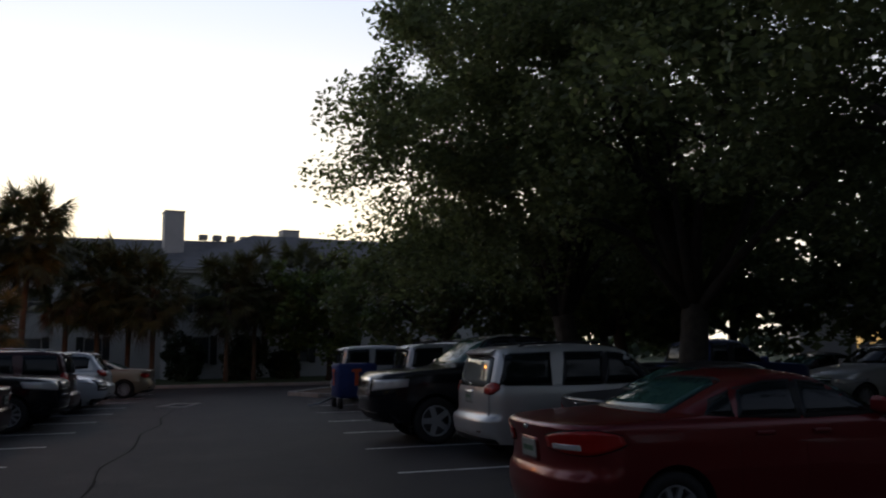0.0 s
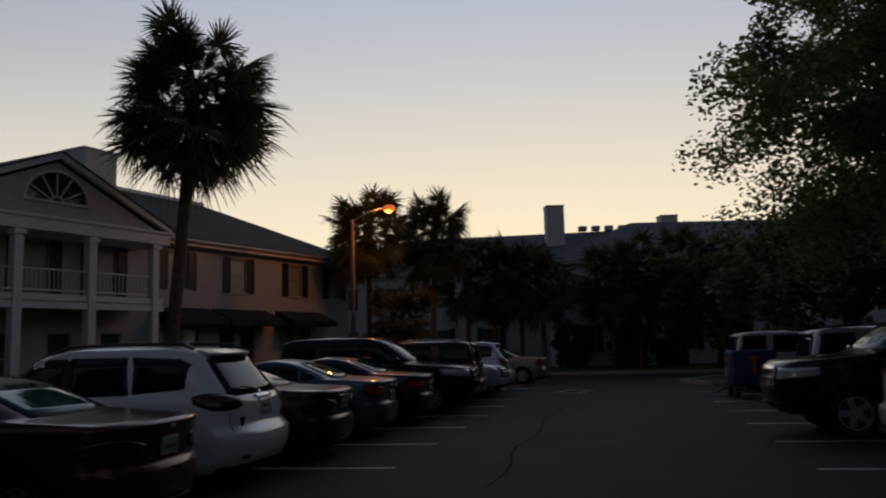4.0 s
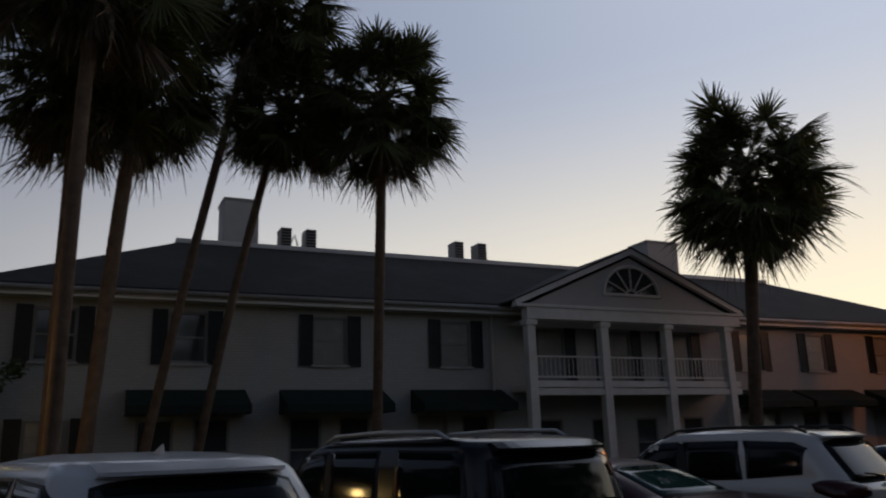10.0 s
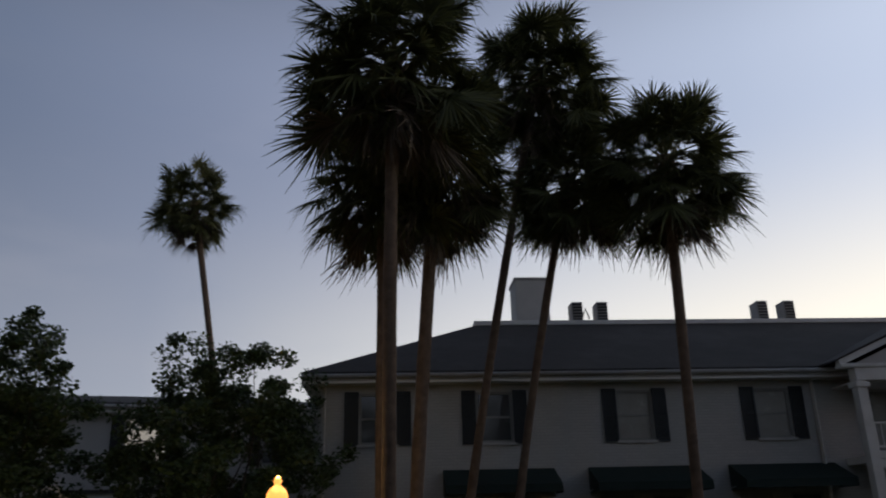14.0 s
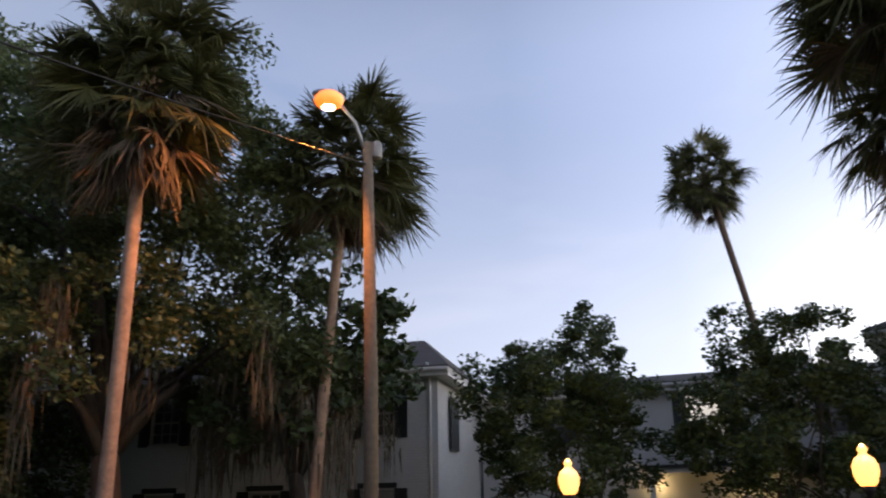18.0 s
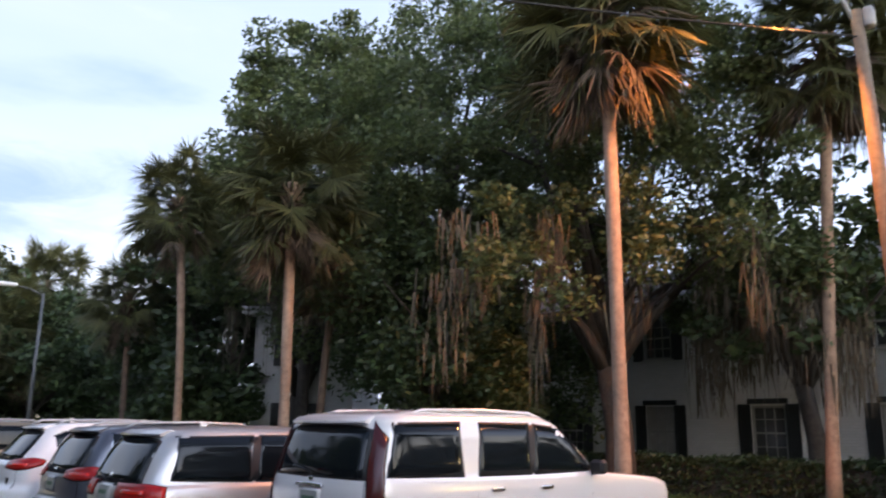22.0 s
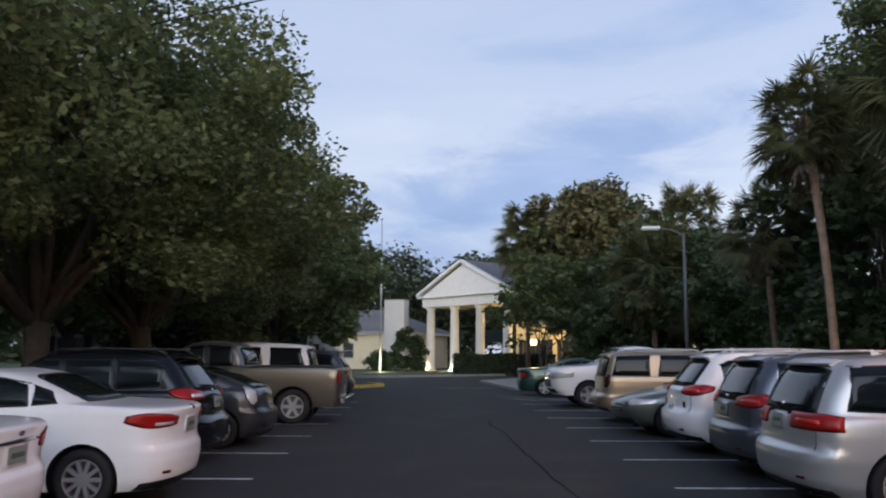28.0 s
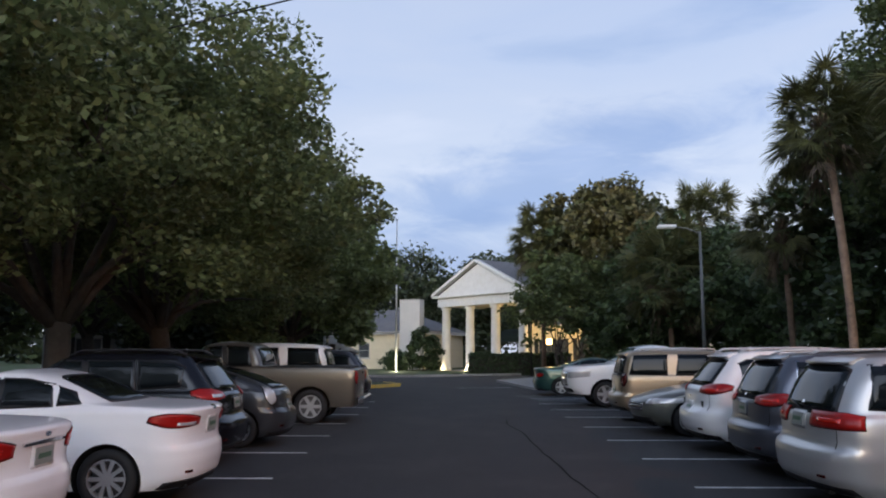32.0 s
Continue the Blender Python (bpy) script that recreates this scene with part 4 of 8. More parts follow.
    if tl:
        t0, t1, inner, along = tl[:4]
        lens = tl[4] if len(tl) > 4 else M["red_lens"]
        zm = (t0 + t1) / 2
        sc = corner(zm)
        s0, s1 = inner * W / 2 * 0.96, sc + along * 0.85
        if s1 - s0 < 0.09:
            s0 = s1 - 0.09
        tall, square = t1 - t0 > 0.5, lamps.get("square")
        mid = lambda u: zm + (0.0 if tall or square else lamps.get("tilt", 0.6) * (0.06 * u - 0.02))
        hh = (t1 - t0) / 2
        if tall:
            lo, hi = (lambda u: t0 + 0.02 * u), (lambda u: t1 - 0.16 * u)
        elif square:
            lo, hi = (lambda u: t0 + 0.012 * (u < 0.06)), (lambda u: t1 - 0.03 * max(0, u - 0.75) * 4)
        else:
            lo = lambda u: mid(u) - hh * (0.42 + 0.58 * math.sin(min(1, u / 0.55) * math.pi / 2)) * (1 - 0.75 * max(0, (u - 0.62) / 0.38) ** 1.3)
            hi = lambda u: mid(u) + hh * (0.55 + 0.45 * math.sin(min(1, u / 0.5) * math.pi / 2)) * (1 - 0.62 * max(0, (u - 0.7) / 0.3) ** 1.5)
        for sg in (1, -1):
            lamp_ = tail("tail_lamp", sg * s0, sg * s1, lo, hi, lens, 0.016, n=14)
            tail("lamp_rim", sg * (s0 - 0.012), sg * (s1 + 0.012), lambda u: lo(u) - 0.010, lambda u: hi(u) + 0.010, M["under"], 0.006, parent=lamp_, n=14)
            if tl[5:] and tl[5]:
                a, b = s0 + (s1 - s0) * 0.12, s0 + (s1 - s0) * 0.52
                zr = t0 + (t1 - t0) * tl[5]
                tail("reversing_lens", sg * a, sg * b, zr - 0.14 * (t1 - t0), zr + 0.12 * (t1 - t0), M["clear_lens"], 0.021, parent=lamp_, n=5)
            elif not tall and lens is M["red_lens"]:
                tail("inner_lens", sg * (s0 + (s1 - s0) * 0.2), sg * (s0 + (s1 - s0) * 0.7), lambda u: zm - hh * 0.32, lambda u: zm + hh * 0.18, M["bright_lens"], 0.020, parent=lamp_, n=6)
    hl = lamps.get("head")
    if hl:
        h0, h1, inner, along = hl[:4]
        fs_ = fc(h0, 1)
        for sg in (1, -1):
            tail("headlamp", sg * inner * fs_ * 0.9, sg * (fs_ * 0.86 + along), lambda u: h0 + (h1 - h0) * 0.35 * u, lambda u: h1 - 0.02 * (1 - u), M["clear_lens"], 0.012, n=10, front=True)
        q0, q1 = lamps.get("grille", (h0 - 0.12, h1))
        gr = tail("grille", -inner * fs_ * 0.8, inner * fs_ * 0.8, q0, q1, lamps.get("grille_mat", M["black"]), 0.012, n=10, front=True)
        for k in range(3):
            z = q0 + (q1 - q0) * (k + 0.5) / 3
            tail("grille_bar", -inner * fs_ * 0.78, inner * fs_ * 0.78, z - 0.014, z + 0.014, M["chrome"], 0.026, parent=gr, n=10, front=True)
        tail("front_intake", -fs_ * 0.5, fs_ * 0.5, z_low + 0.06, z_low + 0.18, M["black"], 0.008, n=10, front=True)
    # plate with plain bars, handle strip above it, badge
    zc = plate_z
    x = spot(0, zc).x
    lean = math.atan2(spot(0, zc + 0.07).x - spot(0, zc - 0.07).x, 0.14)
    at = Matrix.Translation((x - 0.012, 0, zc)) @ Matrix.Rotation(lean, 4, "Y")
    tail("plate_recess", -0.20, 0.20, zc - 0.10, zc + 0.10, low if shape == "sedan" else body_m, 0.004, n=4)
    bm = bmesh.new()
    add_box(bm, -0.006, 0.006, -0.152, 0.152, -0.076, 0.076, 0.004)
    pl = part("licence_plate", bm, M["plate"], root)
    pl.matrix_basis = at
    bm = bmesh.new()
    add_box(bm, -0.0095, -0.0065, -0.11, 0.11, -0.022, 0.022)
    part("plate_bar", bm, M["ink"], pl)
    if lamps.get("chrome_strip"):
        wide_ = lamps["chrome_strip"] * 0.24
        tail("trunk_strip", -wide_, wide_, lambda u: zc + 0.11, lambda u: zc + 0.135 + 0.012 * (1 - (2 * u - 1) ** 2), M["chrome"], 0.024, n=8)
    tail("badge", -0.05, 0.05, lambda u: zc + 0.185 - 0.022 * math.sqrt(max(0.05, 1 - (2 * u - 1) ** 2)), lambda u: zc + 0.185 + 0.022 * math.sqrt(max(0.05, 1 - (2 * u - 1) ** 2)), M["chrome"], 0.012, n=6)
    # roof rails, spoiler, wiper
    if rails:
        y, up_ = side(0.3 * L, H * 0.955), lamps.get("rail_up", 0.03)
        for sg in (1, -1):
            yy = sg * (y - 0.07)
            tube("roof_rail", [(0.15 * L, yy, H * 0.965), (0.18 * L, yy, H * 0.985 + up_), (0.34 * L, yy, H * 0.995 + up_), (0.48 * L, yy, H * 0.985 + up_), (0.52 * L, yy, H * 0.955)], [0.016, 0.02, 0.02, 0.02, 0.016], rails, root)
        if bars:
            for k in (0.22, 0.42):
                tube("cross_bar", [(k * L, -y, H + 0.04), (k * L, 0, H + 0.06), (k * L, y, H + 0.04)], 0.02, M["black"], root)
    if shape in ("suv", "boxy", "van"):
        bm = bmesh.new()
        zt, out = g1 + 0.03, 0.10 if shape != "van" else 0.07
        rows_ = []
        for k in range(13):
            u = 2 * k / 12 - 1
            s = u * corner(zt) * 0.84
            a, b = spot(s, zt), spot(s, min(H * 0.978, zt + 0.06))
            lip = a + Vector((-out * (1 - 0.45 * u * u), 0, 0.005))
            rows_.append([bm.verts.new(v) for v in (b + Vector((0.03, 0, 0.002)), b + Vector((-0.03, 0, 0.012)), lip + Vector((0, 0, 0.022)), lip, a + Vector((0.02, 0, -0.012)))])
        for a, b in zip(rows_, rows_[1:]):
            for j in range(5):
                bm.faces.new((a[j], b[j], b[(j + 1) % 5], a[(j + 1) % 5]))
        for e in (rows_[0], rows_[-1]):
            bm.faces.new(e)
        bmesh.ops.recalc_face_normals(bm, faces=bm.faces)
        part("rear_spoiler", bm, lamps.get("spoiler", body_m), root, smooth=False)
        w0 = spot(0, g0 + 0.02)
        tube("rear_wiper", [w0 + Vector((-0.02, 0, 0)), spot(0.2, g0 + 0.06) + Vector((-0.02, 0, 0)), spot(0.4, g0 + 0.08) + Vector((-0.016, 0, 0))], 0.008, M["black"], root)
    if S["bed"]:
        a, b = S["bed"]
        z = 0.672 * H
        box("bed_cover", (a * L, b * L, -W * 0.42, W * 0.42, z - 0.02, z + 0.035), lamps.get("bed_cover", M["black"]), root, bevel=0.015)
        box("rear_step_bumper", (-0.14, 0.04, -W * 0.44, W * 0.44, 0.44, 0.62), lamps.get("bumper", M["chrome"]), root, bevel=0.03)
        if lamps.get("high_lamp"):
            top_ = spot(0, 0.965 * H)
            hi_ = box("brake_light", (top_.x - 0.035, top_.x + 0.05, -0.17, 0.17, 0.955 * H, 0.982 * H), M["under"], root, "high brake light", bevel=0.008)
            box("brake_lens", (top_.x - 0.042, top_.x - 0.030, -0.10, 0.10, 0.958 * H, 0.980 * H), M["red_lens"], hi_)
        box("tailgate_handle", (-0.03, 0.01, -0.12, 0.12, z - 0.16, z - 0.09), M["black"], root, bevel=0.01)
        for sg in (1, -1):
            tail("tailgate_seam", sg * W * 0.40 - 0.005, sg * W * 0.40 + 0.005, 0.45 * H * 0.8, z - 0.03, M["under"], 0.003, n=2)
    if shape in ("suv", "van"):
        bm = bmesh.new()
        x, zt = 0.24 * L, H * 0.985
        vs = [bm.verts.new(v) for v in ((x - 0.05, -0.015, zt), (x - 0.05, 0.015, zt), (x + 0.08, 0.01, zt + 0.02), (x + 0.08, -0.01, zt + 0.02), (x - 0.045, 0, zt + 0.075))]
        for f in ((0, 1, 4), (1, 2, 4), (2, 3, 4), (3, 0, 4)):
            bm.faces.new([vs[i] for i in f])
        part("antenna_fin", bm, body_m, root)
    # wheels
    key = (wheel, wheel_r)
    if key not in WHEELS:
        WHEELS[key] = wheel_mesh(wheel, wheel_r, 0.215)
    ty, ri, di = WHEELS[key]
    for i, x in enumerate(wx):
        for sg in (1, -1):
            w = obj("wheel", ty, M["tyre"], root, "", True, pose(x, sg * (W / 2 - 0.135), wheel_r, 0, 0, 0 if sg > 0 else 180))
            obj("rim", ri, lamps.get("rim", M["rim"]), w)
            obj("brake_disc", di, M["rim_dark"], w)
    return root


WHEELS = {}

# ---------------------------------------------------------------- plants
def frond_mesh(seed, el, dead, ln0=0.75):
    """A fan frond about 2 m long that leaves the trunk along +x at an elevation, with split blades that hang by their weight."""
    rng = random.Random(seed)
    verts, faces = [], []

    def strip(pts, widths, sides):
        base = len(verts)
        for p, w, s in zip(pts, widths, sides):
            verts.append(p - s * w)
            verts.append(p + s * w)
        for i in range(len(pts) - 1):
            a = base + 2 * i
            faces.append((a, a + 1, a + 3, a + 2))

    e = math.radians(el)
    d0, side = Vector((math.cos(e), 0, math.sin(e))), Vector((0, 1, 0))
    sag = (0.16 if not dead else 0.3) * max(0.0, math.cos(e))
    stalk = [d0 * ln0 * k / 4 + Vector((0, 0, -sag * (k / 4) ** 2)) for k in range(5)]
    strip(stalk, [0.03, 0.022, 0.018, 0.016, 0.014], [side] * 5)
    hub = stalk[-1]
    d1 = (stalk[-1] - stalk[-2]).normalized()
    up = d1.cross(side) * -1
    n = 52 if not dead else 22
    for i in range(n):
        a = math.radians((-128 + 256 * i / (n - 1) + rng.uniform(-3, 3)) * (1 if not dead else 0.42))
        ln = (0.50 + 0.24 * math.cos(a * 0.75)) * (rng.uniform(0.88, 1.06) if not dead else rng.uniform(0.45, 1.1))
        d = d1 * math.cos(a) + side * math.sin(a) + up * (0.25 * abs(math.sin(a)) - 0.12 * max(0.0, math.cos(a)))
        s = (side * math.cos(a) - d1 * math.sin(a) + up * (0.35 if i % 2 else -0.35)).normalized()
        g = rng.uniform(0.5, 0.9) if dead else rng.uniform(0.05, 0.22) + (rng.uniform(0.3, 0.9) if rng.random() < 0.25 else 0.0)
        pts, ws = [], []
        for k in (0.0, 0.36, 0.7, 1.0):
            r = ln * k
            pts.append(hub + d * r * (1 - 0.08 * k * k) + Vector((0, 0, -g * (r ** 2.2))))
            ws.append({0.0: 0.008, 0.36: 0.0185, 0.7: 0.0125, 1.0: 0.002}[k])
        strip(pts, ws, [s] * 4)
    return mesh_of("frond", verts, faces)


ELS = (82, 64, 46, 28, 10, -8, -26, -44, -58)
FRONDS = [[frond_mesh(100 + 7 * i + k, el, False, ln0) for k, ln0 in enumerate((0.72, 0.96, 1.2))] for i, el in enumerate(ELS)]
DEADS = [frond_mesh(20 + k, -30 - 14 * k, True, 0.8) for k in range(4)]
for some in FRONDS:
    for me in some:
        me.materials.append(M["frond"])
for me in DEADS:
    me.materials.append(M["dead"])


def palm(x, y, top, r_crown, label, seed, lean=(0.0, 0.0), curve=0.0, r_trunk=0.17, live=56, dead=18, group="cabbage palms", trunk="palm_trunk"):
    """A cabbage palm: the base, the height of the crown's heart, how far the heart lies from the base."""
    rng = random.Random(seed)
    root = thing("palm_tree", pose(x, y, 0), label, "palm tree", group)
    r_trunk *= 0.74
    pts, rad = [], []
    for k in range(13):
        u = k / 12
        bow = curve * math.sin(math.pi * u)
        pts.append((lean[0] * u ** 1.15 + bow * 0.7, lean[1] * u ** 1.15 - bow * 0.7, top * u))
        rad.append(r_trunk * (1.25 - 0.32 * min(1, u * 5) + 0.10 * max(0, u - 0.75)) * rng.uniform(0.95, 1.05))
    tube("trunk", pts, rad, M[trunk], root, seg=10)
    hx, hy = lean
    k = r_crown / 1.5
    bm = bmesh.new()
    for i in range(26):
        a, u = 2.4 * i, i / 26
        z = top - 0.9 * k + 0.75 * u * k
        add_tube(bm, [(hx + 0.7 * r_trunk * math.cos(a), hy + 0.7 * r_trunk * math.sin(a), z), (hx + (r_trunk + 0.16) * math.cos(a), hy + (r_trunk + 0.16) * math.sin(a), z + 0.28)], [0.06, 0.025], 5)
    part("crown_base", bm, M["boot"], root)
    live, dead = int(live * 1.95), int(dead * 1.6)
    for i in range(live):
        u = (i + 0.5) / live
        el = 72 - 120 * u ** 0.8 + rng.uniform(-12, 12)
        near = min(range(len(ELS)), key=lambda q: abs(ELS[q] - el))
        a = 2.39996 * i + rng.uniform(-0.3, 0.3)
        s = k * rng.uniform(0.78, 1.04)
        m = pose(hx, hy, top + (0.12 - 0.6 * u) * k) @ Matrix.Rotation(a, 4, "Z") @ Matrix.Rotation(rng.uniform(-0.75, 0.75), 4, "X") @ Matrix.Scale(s, 4)
        obj("frond", FRONDS[near][rng.choice((0, 1, 1, 2, 2))], None, root, at=m)
    for i in range(8):
        m = pose(hx, hy, top + 0.15 * k) @ Matrix.Rotation(rng.uniform(0, 6.3), 4, "Z") @ Matrix.Scale(k * rng.uniform(0.4, 0.62), 4)
        obj("young_frond", FRONDS[rng.randrange(6)][0], None, root, at=m)
    for i in range(dead):
        a = 2.39996 * i + rng.uniform(-0.4, 0.4)
        m = pose(hx, hy, top - k * rng.uniform(0.25, 0.95)) @ Matrix.Rotation(a, 4, "Z") @ Matrix.Rotation(rng.uniform(-0.9, 0.9), 4, "X") @ Matrix.Rotation(rng.uniform(-0.3, 0.35), 4, "Y") @ Matrix.Scale(k * rng.uniform(0.5, 0.95), 4)
        obj("dead_frond", DEADS[rng.randrange(4)], None, root, at=m)
    return root


def leaf_cloud(rng, centres, radii, count, size, flat=0.75, long=1.9):
    """Diamond leaves scattered in clumps, as an array of quads."""
    idx = rng.integers(0, len(centres), count)
    p = rng.normal(size=(count, 3))
    p /= np.linalg.norm(p, axis=1, keepdims=True)
    p *= rng.random((count, 1)) ** 0.45 * radii[idx][:, None] * np.array([1, 1, flat])
    p += centres[idx]
    u = rng.normal(size=(count, 3)) * np.array([1, 1, 0.6])
    u /= np.linalg.norm(u, axis=1, keepdims=True)
    v = np.cross(u, rng.normal(size=(count, 3)))
    v /= np.linalg.norm(v, axis=1, keepdims=True)
    s = size * rng.uniform(0.6, 1.3, (count, 1))
    a, b = u * s * long / 2, v * s / 2
    return np.stack([p - a, p + b - 0.1 * a, p + a, p - b - 0.1 * a], 1)


def lumpy(rng, n, rx, ry, rz, zc, low=-0.9, inner=0.35, bumpy=0.28):
    """Clump centres filling an uneven ellipsoid."""
    out, k = [], rng.uniform(0, 50)
    while len(out) < n:
        d = rng.normal(size=3)
        d /= np.linalg.norm(d)
        if d[2] < low:
            continue
        r = inner + (1 - inner) * rng.random() ** 0.5
        q = 1 + bumpy * 1.6 * noise.noise(Vector(d * 1.7) + Vector((k, 0, 0))) + bumpy * 0.8 * noise.noise(Vector(d * 4.1) + Vector((0, k, 0)))
        out.append((d[0] * rx * r * q, d[1] * ry * r * q, zc + d[2] * rz * r * q))
    return np.array(out)


def tree(name, x, y, rx, ry, z0, z1, label, category, seed, leaf, clumps=170, leaves=26000, size=0.12, clump_r=0.62, trunk_r=0.3, fork=2.2,
         moss=0, group="", trunks=1, stems=12, low=-0.75, inner=0.3, bumpy=0.28, trunk_mat="bark"):
    """A broad-leaved tree: forked trunk, limbs, and a crown of clumped leaves between the heights z0 and z1."""
    rng = np.random.default_rng(seed)
    root = thing(name, pose(x, y, 0), label, category, group)
    zc, rz = (z0 + z1) / 2, (z1 - z0) / 2
    cs = lumpy(rng, clumps, rx, ry, rz, zc, low, inner, bumpy)
    for t in range(trunks):
        bm = bmesh.new()
        a = 2 * math.pi * t / max(1, trunks) + 0.6
        o = Vector((0.35 * math.cos(a), 0.35 * math.sin(a), 0)) * (trunks > 1)
        f = o * (2.2 if trunks > 1 else 1) + Vector((rng.uniform(-0.2, 0.2), rng.uniform(-0.2, 0.2), fork))
        tr = trunk_r / (1.0 if trunks == 1 else 1.5)
        add_tube(bm, [o, o * 1.1 + Vector((0, 0, 0.25)), o * 1.5 + Vector((0.05, 0, fork * 0.55)), f], [tr * 1.5, tr * 1.08, tr * 0.95, tr * 0.9], 10)
        part("trunk", bm, M[trunk_mat], root, smooth=True)
        for i in range(max(2, stems // trunks)):
            c = Vector(cs[rng.integers(0, len(cs))])
            bm = bmesh.new()
            mid = f.lerp(c, 0.45) + Vector((rng.uniform(-0.4, 0.4), rng.uniform(-0.4, 0.4), 0.12 * (c - f).length))
            end = c + Vector((0, 0, 0.1))
            add_tube(bm, [f - Vector((0, 0, 0.2)), f.lerp(mid, 0.5) + Vector((rng.uniform(-0.15, 0.15), rng.uniform(-0.15, 0.15), 0)), mid, mid.lerp(end, 0.6) + Vector((rng.uniform(-0.2, 0.2), 0, 0.1)), end],
                     [tr * 0.5, tr * 0.34, tr * 0.22, tr * 0.12, 0.012], 7)
            for q in range(2):
                c2 = cs[np.argmin(((cs - np.array(mid) - rng.normal(size=3) * 0.25 * rx) ** 2).sum(1))]
                add_tube(bm, [mid, mid.lerp(Vector(c2), 0.5) + Vector((0, 0, 0.15)), Vector(c2)], [tr * 0.18, tr * 0.09, 0.01], 5)
            part("limb", bm, M[trunk_mat], root, smooth=True)
    radii = clump_r * rng.uniform(0.6, 1.35, len(cs))
    crown = quads_of("crown", leaf_cloud(rng, cs, radii, leaves, size))
    obj("crown", crown, M[leaf], root)
    if moss:
        quads = []
        lows = cs[cs[:, 2] < zc - 0.2 * rz]
        for i in range(moss):
            c = lows[rng.integers(0, len(lows))] + rng.normal(size=3) * 0.3
            ln, wide_ = rng.uniform(0.9, 3.0), rng.uniform(0.12, 0.3)
            for k in range(70):
                o = c + np.array([rng.normal() * wide_, rng.normal() * wide_, -rng.random() ** 1.4 * ln * 0.75])
                w, l2 = rng.uniform(0.010, 0.028), rng.uniform(0.18, 0.42) * ln
                o[2] = max(o[2], 1.9 + l2)
                a = rng.uniform(0, math.pi)
                s = np.array([math.cos(a), math.sin(a), 0]) * w
                e = o + np.array([rng.normal() * 0.06, rng.normal() * 0.06, -l2])
                quads.append([o - s, o + s, e + s * 0.25, e - s * 0.25])
        obj("hanging_moss", quads_of("hanging_moss", np.array(quads)), M["moss"], root, "brown-grey strands of hanging moss")
    return root


def shrub(name, x, y, rx, ry, h, label, category, seed, leaf="hedge", leaves=5000, size=0.07, group="", z=0.0):
    rng = np.random.default_rng(seed)
    root = thing(name, pose(x, y, z), label, category, group)
    cs = lumpy(rng, 60, rx * 0.9, ry * 0.9, h * 0.52, h * 0.5, -0.9, 0.4, 0.15)
    obj("foliage", quads_of("foliage", leaf_cloud(rng, cs, 0.28 * min(rx, ry, h) * rng.uniform(0.7, 1.3, len(cs)) + 0.05, leaves, size)), M[leaf], root)
    bm = bmesh.new()
    for k in range(5):
        a = 1.26 * k
        add_tube(bm, [(0.1 * math.cos(a), 0.1 * math.sin(a), 0), (0.5 * rx * math.cos(a), 0.5 * ry * math.sin(a), h * 0.6)], [0.035, 0.01], 5)
    part("stem", bm, M["bark"], root)
    return root


def hedge(name, a, b, wide, h, label, seed, leaf="hedge", leaves=9000, size=0.06):
    """A clipped hedge between two plan points."""
    rng = np.random.default_rng(seed)
    a, b = np.array(a, float), np.array(b, float)
    ln = np.linalg.norm(b - a)
    ang = math.degrees(math.atan2(b[1] - a[1], b[0] - a[0]))
    root = thing(name, pose(a[0], a[1], 0, 0, 0, ang), label, "hedge")
    p = rng.random((leaves, 3)) * np.array([ln, wide, h]) - np.array([0, wide / 2, 0])
    f = rng.integers(0, 4, leaves)
    p[f == 0, 1] = -wide / 2
    p[f == 1, 1] = wide / 2
    p[f >= 2, 2] = h
    p += rng.normal(size=p.shape) * 0.05
    p[:, 2] += 0.05 * np.sin(p[:, 0] * 2.3)
    u = rng.normal(size=(leaves, 3)); u /= np.linalg.norm(u, axis=1, keepdims=True)
    v = np.cross(u, rng.normal(size=(leaves, 3))); v /= np.linalg.norm(v, axis=1, keepdims=True)
    s = size * rng.uniform(0.7, 1.4, (leaves, 1))
    obj("foliage", quads_of("foliage", np.stack([p - u * s, p + v * s * 0.6, p + u * s, p - v * s * 0.6], 1)), M[leaf], root)
    box("twig_core", (0.04, ln - 0.04, -wide / 2 + 0.06, wide / 2 - 0.06, 0.0, h - 0.07), M["bark"], root)
    return root

